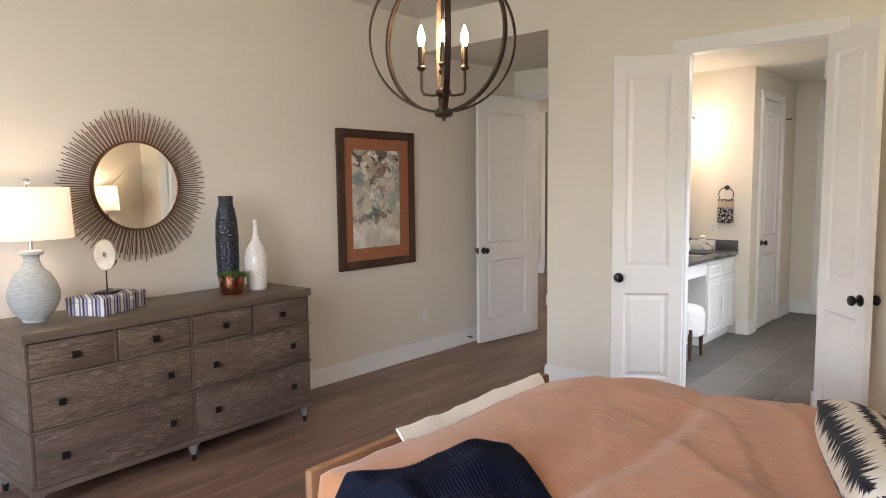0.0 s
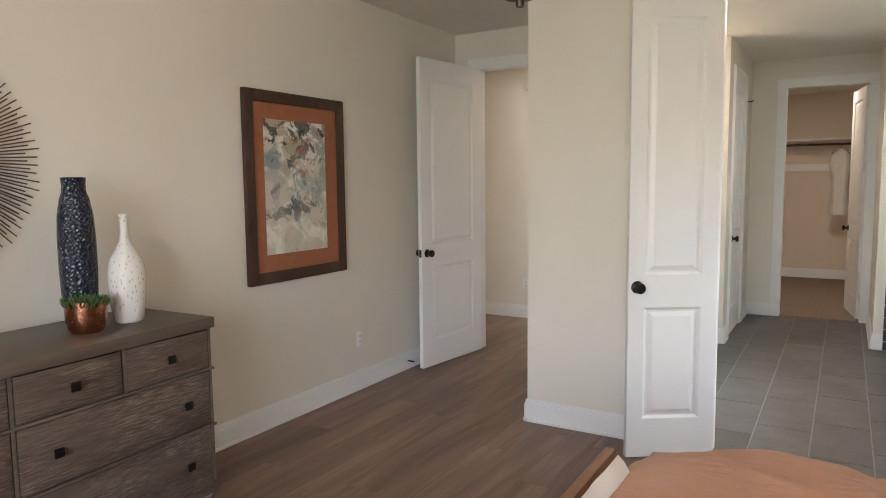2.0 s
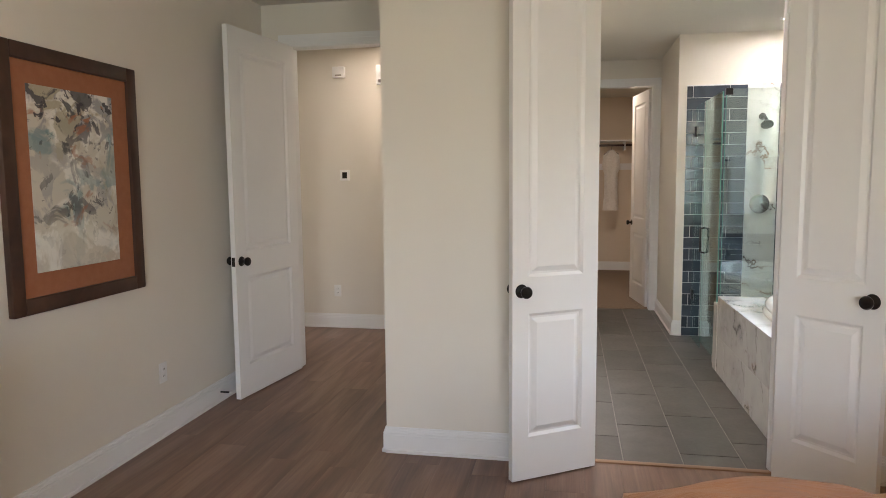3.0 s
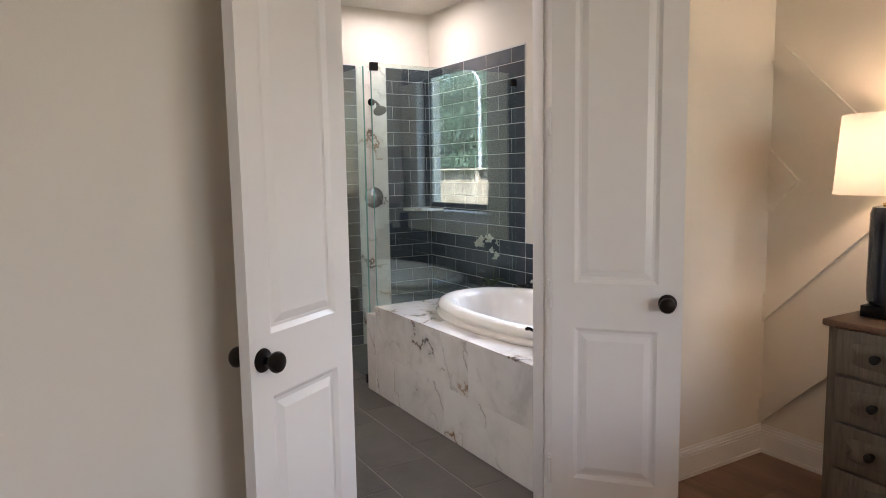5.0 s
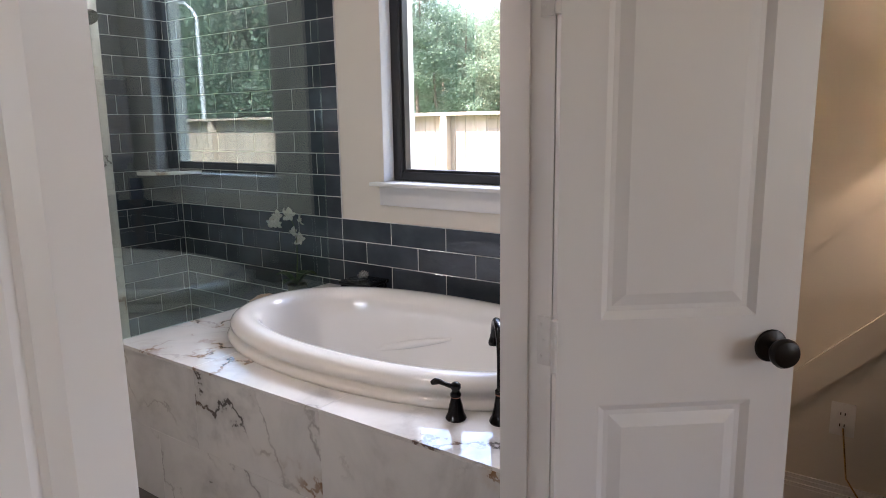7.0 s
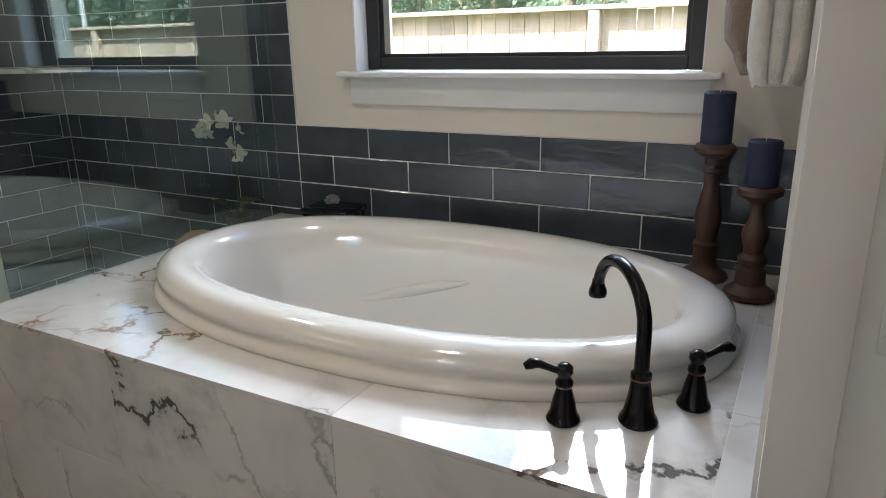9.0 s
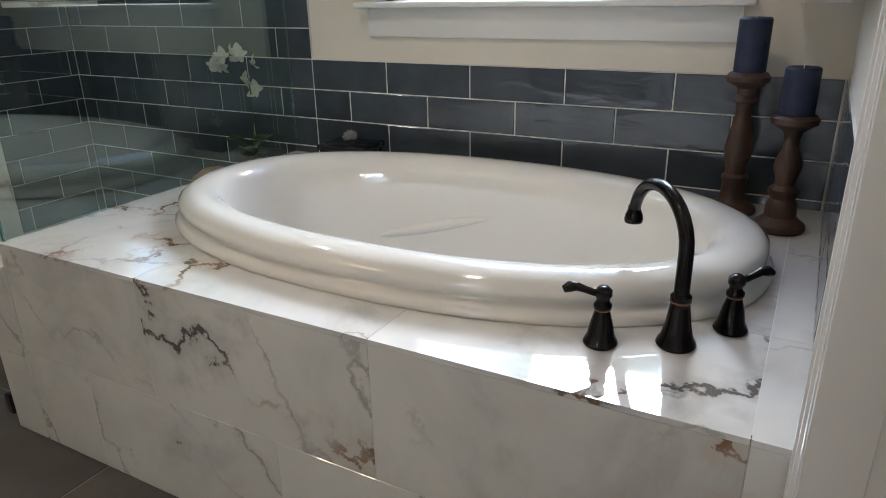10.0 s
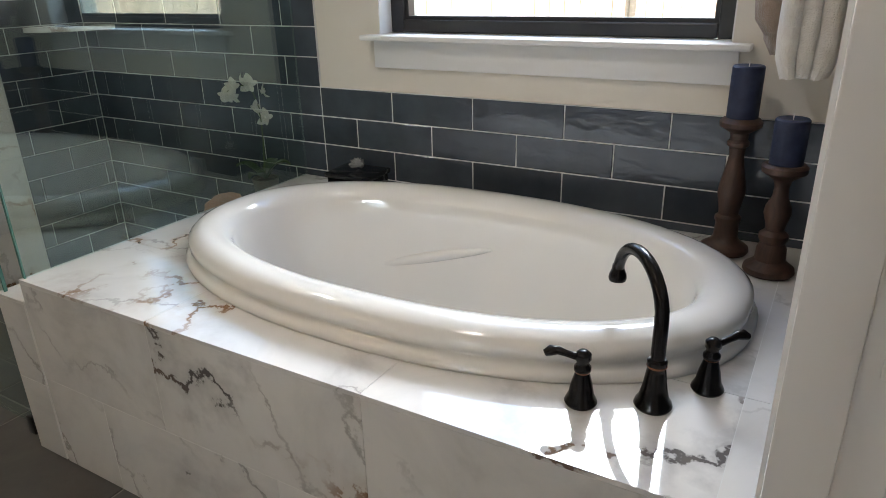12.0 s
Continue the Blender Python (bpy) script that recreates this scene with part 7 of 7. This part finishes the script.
# bathroom floor tiles, long side along y, each column shifted by a third
TW, TL, J = 0.30, 0.60, 0.0065
full = piece_mesh("tile", J / 2, J / 2, -0.006, TW - J / 2, TL - J / 2, -0.0025, 0.001, M["floor_tile"])
for i in range(-4, 7):
    x = 2.57 + i * TW
    y = 0.015 + i * 0.2 - 3 * TL
    while y < 4.36:
        a, b_ = max(y, 0.057), min(y + TL, 4.36)
        xa, xb = max(x, 1.432), min(x + TW, 4.498)
        if b_ - a > 0.03 and xb - xa > 0.03 and not (xa > AX and a < GY - 0.3):
            if b_ - a > TL - 0.001 and xb - xa > TW - 0.001:
                piece("tile", full, bath_floor, Matrix.Translation((x, a, 0)))
            else:
                piece("tile", piece_mesh("tile", xa - x + J / 2, J / 2, -0.006, xb - x - J / 2, b_ - a - J / 2, -0.0025, 0.001, M["floor_tile"]), bath_floor, Matrix.Translation((x, a, 0)))
        y += TL

# glazed wall tiles
SW, SH, G = 0.312, 0.1046, 0.0038
sizes = {}


def subway(parent, m, a, z, w, h):
    key = (round(w, 3), round(h, 3))
    if key not in sizes:
        sizes[key] = piece_mesh("tile", G / 2, 0.0, G / 2, w - G / 2, 0.007, h - G / 2, 0.0016, M["subway"], "y")
    tilt = pose(0, 0, 0, rng.uniform(-0.3, 0.3), 0, rng.uniform(-0.14, 0.14))
    piece("tile", sizes[key], parent, m @ Matrix.Translation((a, 0, z)) @ tilt)


def tile_field(parent, m, a0, a1, z0, z1, joint, top):
    """Fills a0..a1, z0..z1 of a wall, in its own coordinates, in running bond; one joint of the row under top lies at joint."""
    k = 0
    rows_up = math.ceil((z1 - top) / SH - 0.01)
    rows_down = math.ceil((top - z0) / SH - 0.01)
    for r in range(-rows_up, rows_down):
        zt = top - r * SH
        za, zb = max(z0, zt - SH), min(z1, zt)
        if zb - za < 0.012:
            continue
        start = joint + (SW / 2 if r % 2 else 0)
        start -= math.ceil((start - a0) / SW) * SW
        a = start
        while a < a1 - 0.004:
            aa, ab = max(a, a0), min(a + SW, a1)
            if ab - aa > 0.008:
                subway(parent, m, aa, za, ab - aa, zb - za)
            a += SW


def tile_wall(name, *dims):
    return structure(name, M["grout"], "dark slate-blue glazed subway tiles with pale grout", "wall tiles", *dims)


TOP = 0.914
east = tile_wall("wall_tiles_east", (TX + 0.0019, 1.744, 0.0, 4.5005, 3.0755, 2.283), (TX + 0.0019, TY0, DECK - 0.02, 4.5005, 1.744, TOP))
face_w = pose(TX, 3.072, 0, 0, 0, -90)          # looks west; own x runs towards -y
tile_field(east, face_w, 0.0, 3.072 - 1.744, 0.0, 2.283, 3.072 - 1.744, TOP)
tile_field(east, face_w, 3.072 - 1.744, 3.072 - TY0 - 0.002, DECK - 0.01, TOP, 3.072 - 1.744, TOP)
north = tile_wall("wall_tiles_north", (3.308, 3.0739, 0.0, TX, 3.0800, 2.283))
face_s = pose(3.308, 3.072, 0)
tile_field(north, face_s, 0.0, 3.823 - 3.308, 0.0, 2.283, 0.21, TOP)
tile_field(north, face_s, 4.085 - 3.308, TX - 3.308, 0.0, 2.283, 0.21, TOP)
for k in range(8):
    z0, z1 = k * 0.305, min((k + 1) * 0.305, 2.283)
    if z1 > z0 + 0.02:
        piece("marble_tile", piece_mesh("marble_tile", 3.825, 3.072, z0 + 0.001, 4.083, 3.081, z1 - 0.001, 0.0008, M["marble"], "y"), north)
south = tile_wall("wall_tiles_south", (3.40, 0.0605, DECK - 0.02, TX, TY0 - 0.0019, TOP))
face_n = pose(TX - 0.002, TY0, 0, 0, 0, 180)    # looks north; own x runs towards -x
tile_field(south, face_n, 0.0, TX - 0.002 - 3.40, DECK - 0.01, TOP, 0.20, TOP)

# marble apron
for z0, z1, js in ((0.0, 0.279, (0.0605, 0.41, 1.01, 1.61, GY + 0.012)), (0.279, DECK - 0.0105, (0.0605, 0.155, 0.765, 1.365, GY + 0.012))):
    for a, b_ in zip(js, js[1:]):
        me = piece_mesh("marble_tile", 0, 0, z0 + 0.0003, b_ - a - 0.0006, 0.0118, z1 - 0.0003, 0.0006, M["marble"], "y")
        piece("marble_tile", me, deck, pose(AX, b_ - 0.0003, 0, 0, 0, -90))


def deck_tile(x0, y0, x1, y1):
    """A marble tile of the deck, cut away inside the oval opening of the tub."""
    step = 0.02
    nx, ny = max(1, round((x1 - x0) / step)), max(1, round((y1 - y0) / step))

    def inside(x, y):
        return (abs(x - TUB[0]) / (TB - 0.035)) ** 2.25 + (abs(y - TUB[1]) / (TA - 0.035)) ** 2.25 < 1
    verts, index, faces = [], {}, []

    def vert(i, j, z):
        if (i, j, z) not in index:
            index[(i, j, z)] = len(verts)
            verts.append((x0 + (x1 - x0) * i / nx, y0 + (y1 - y0) * j / ny, z))
        return index[(i, j, z)]
    for i in range(nx):
        for j in range(ny):
            if inside(x0 + (x1 - x0) * (i + 0.5) / nx, y0 + (y1 - y0) * (j + 0.5) / ny):
                continue
            faces.append((vert(i, j, DECK), vert(i + 1, j, DECK), vert(i + 1, j + 1, DECK), vert(i, j + 1, DECK)))
            for hit, p, q in ((i == 0, (i, j + 1), (i, j)), (i == nx - 1, (i + 1, j), (i + 1, j + 1)), (j == 0, (i, j), (i + 1, j)), (j == ny - 1, (i + 1, j + 1), (i, j + 1))):
                if hit:
                    faces.append((vert(*p, DECK), vert(*p, DECK - 0.010), vert(*q, DECK - 0.010), vert(*q, DECK)))
    if not faces:
        return
    me = bpy.data.meshes.new("marble_tile")
    me.from_pydata(verts, [], faces)
    me.materials.append(M["marble"])
    piece("marble_tile", me, deck)


ys = (0.0605, 0.155, 0.765, 1.365, GY + 0.012)
xs = (AX - 0.001, 3.69, 4.29, TX)
for xa, xb in zip(xs, xs[1:]):
    for ya, yb in zip(ys, ys[1:]):
        deck_tile(xa + 0.0007, ya + 0.0007, xb - 0.0007, yb - 0.0007)
# pale grout under the joints of the deck
D0, D1 = DECK - 0.006, DECK - 0.0012
boxes("grout_line", M["grout"], deck, (AX + 0.012, 0.150, D0, TX, 0.160, D1), (AX + 0.012, 0.760, D0, 3.52, 0.770, D1), (AX + 0.012, 1.360, D0, 3.60, 1.370, D1), (4.35, 1.360, D0, TX, 1.370, D1),
      (3.685, 0.06, D0, 3.695, 0.1495, D1), (3.685, 0.1605, D0, 3.695, 0.26, D1), (3.685, 1.62, D0, 3.695, GY, D1), (4.285, 0.06, D0, 4.295, 0.1495, D1), (4.285, 0.1605, D0, 4.295, 0.30, D1), (4.285, 1.60, D0, 4.295, GY, D1))
# marble on the low ledge
piece("marble_tile", piece_mesh("marble_tile", AX, GY + 0.0215, 0.5005, TX, 1.995, 0.509, 0.0006, M["marble"]), ledge)
for z0, z1 in ((0.0, 0.249), (0.2506, 0.50)):
    piece("marble_tile", piece_mesh("marble_tile", 0, 0, z0, 1.995 - GY - 0.0215, 0.0118, z1, 0.0006, M["marble"], "y"), ledge, pose(AX, 1.995, 0, 0, 0, -90))
    piece("marble_tile", piece_mesh("marble_tile", AX + 0.012, 1.9855, z0, TX, 1.995, z1, 0.0006, M["marble"], "y"), ledge, Matrix.Translation((0, 0, 0)))
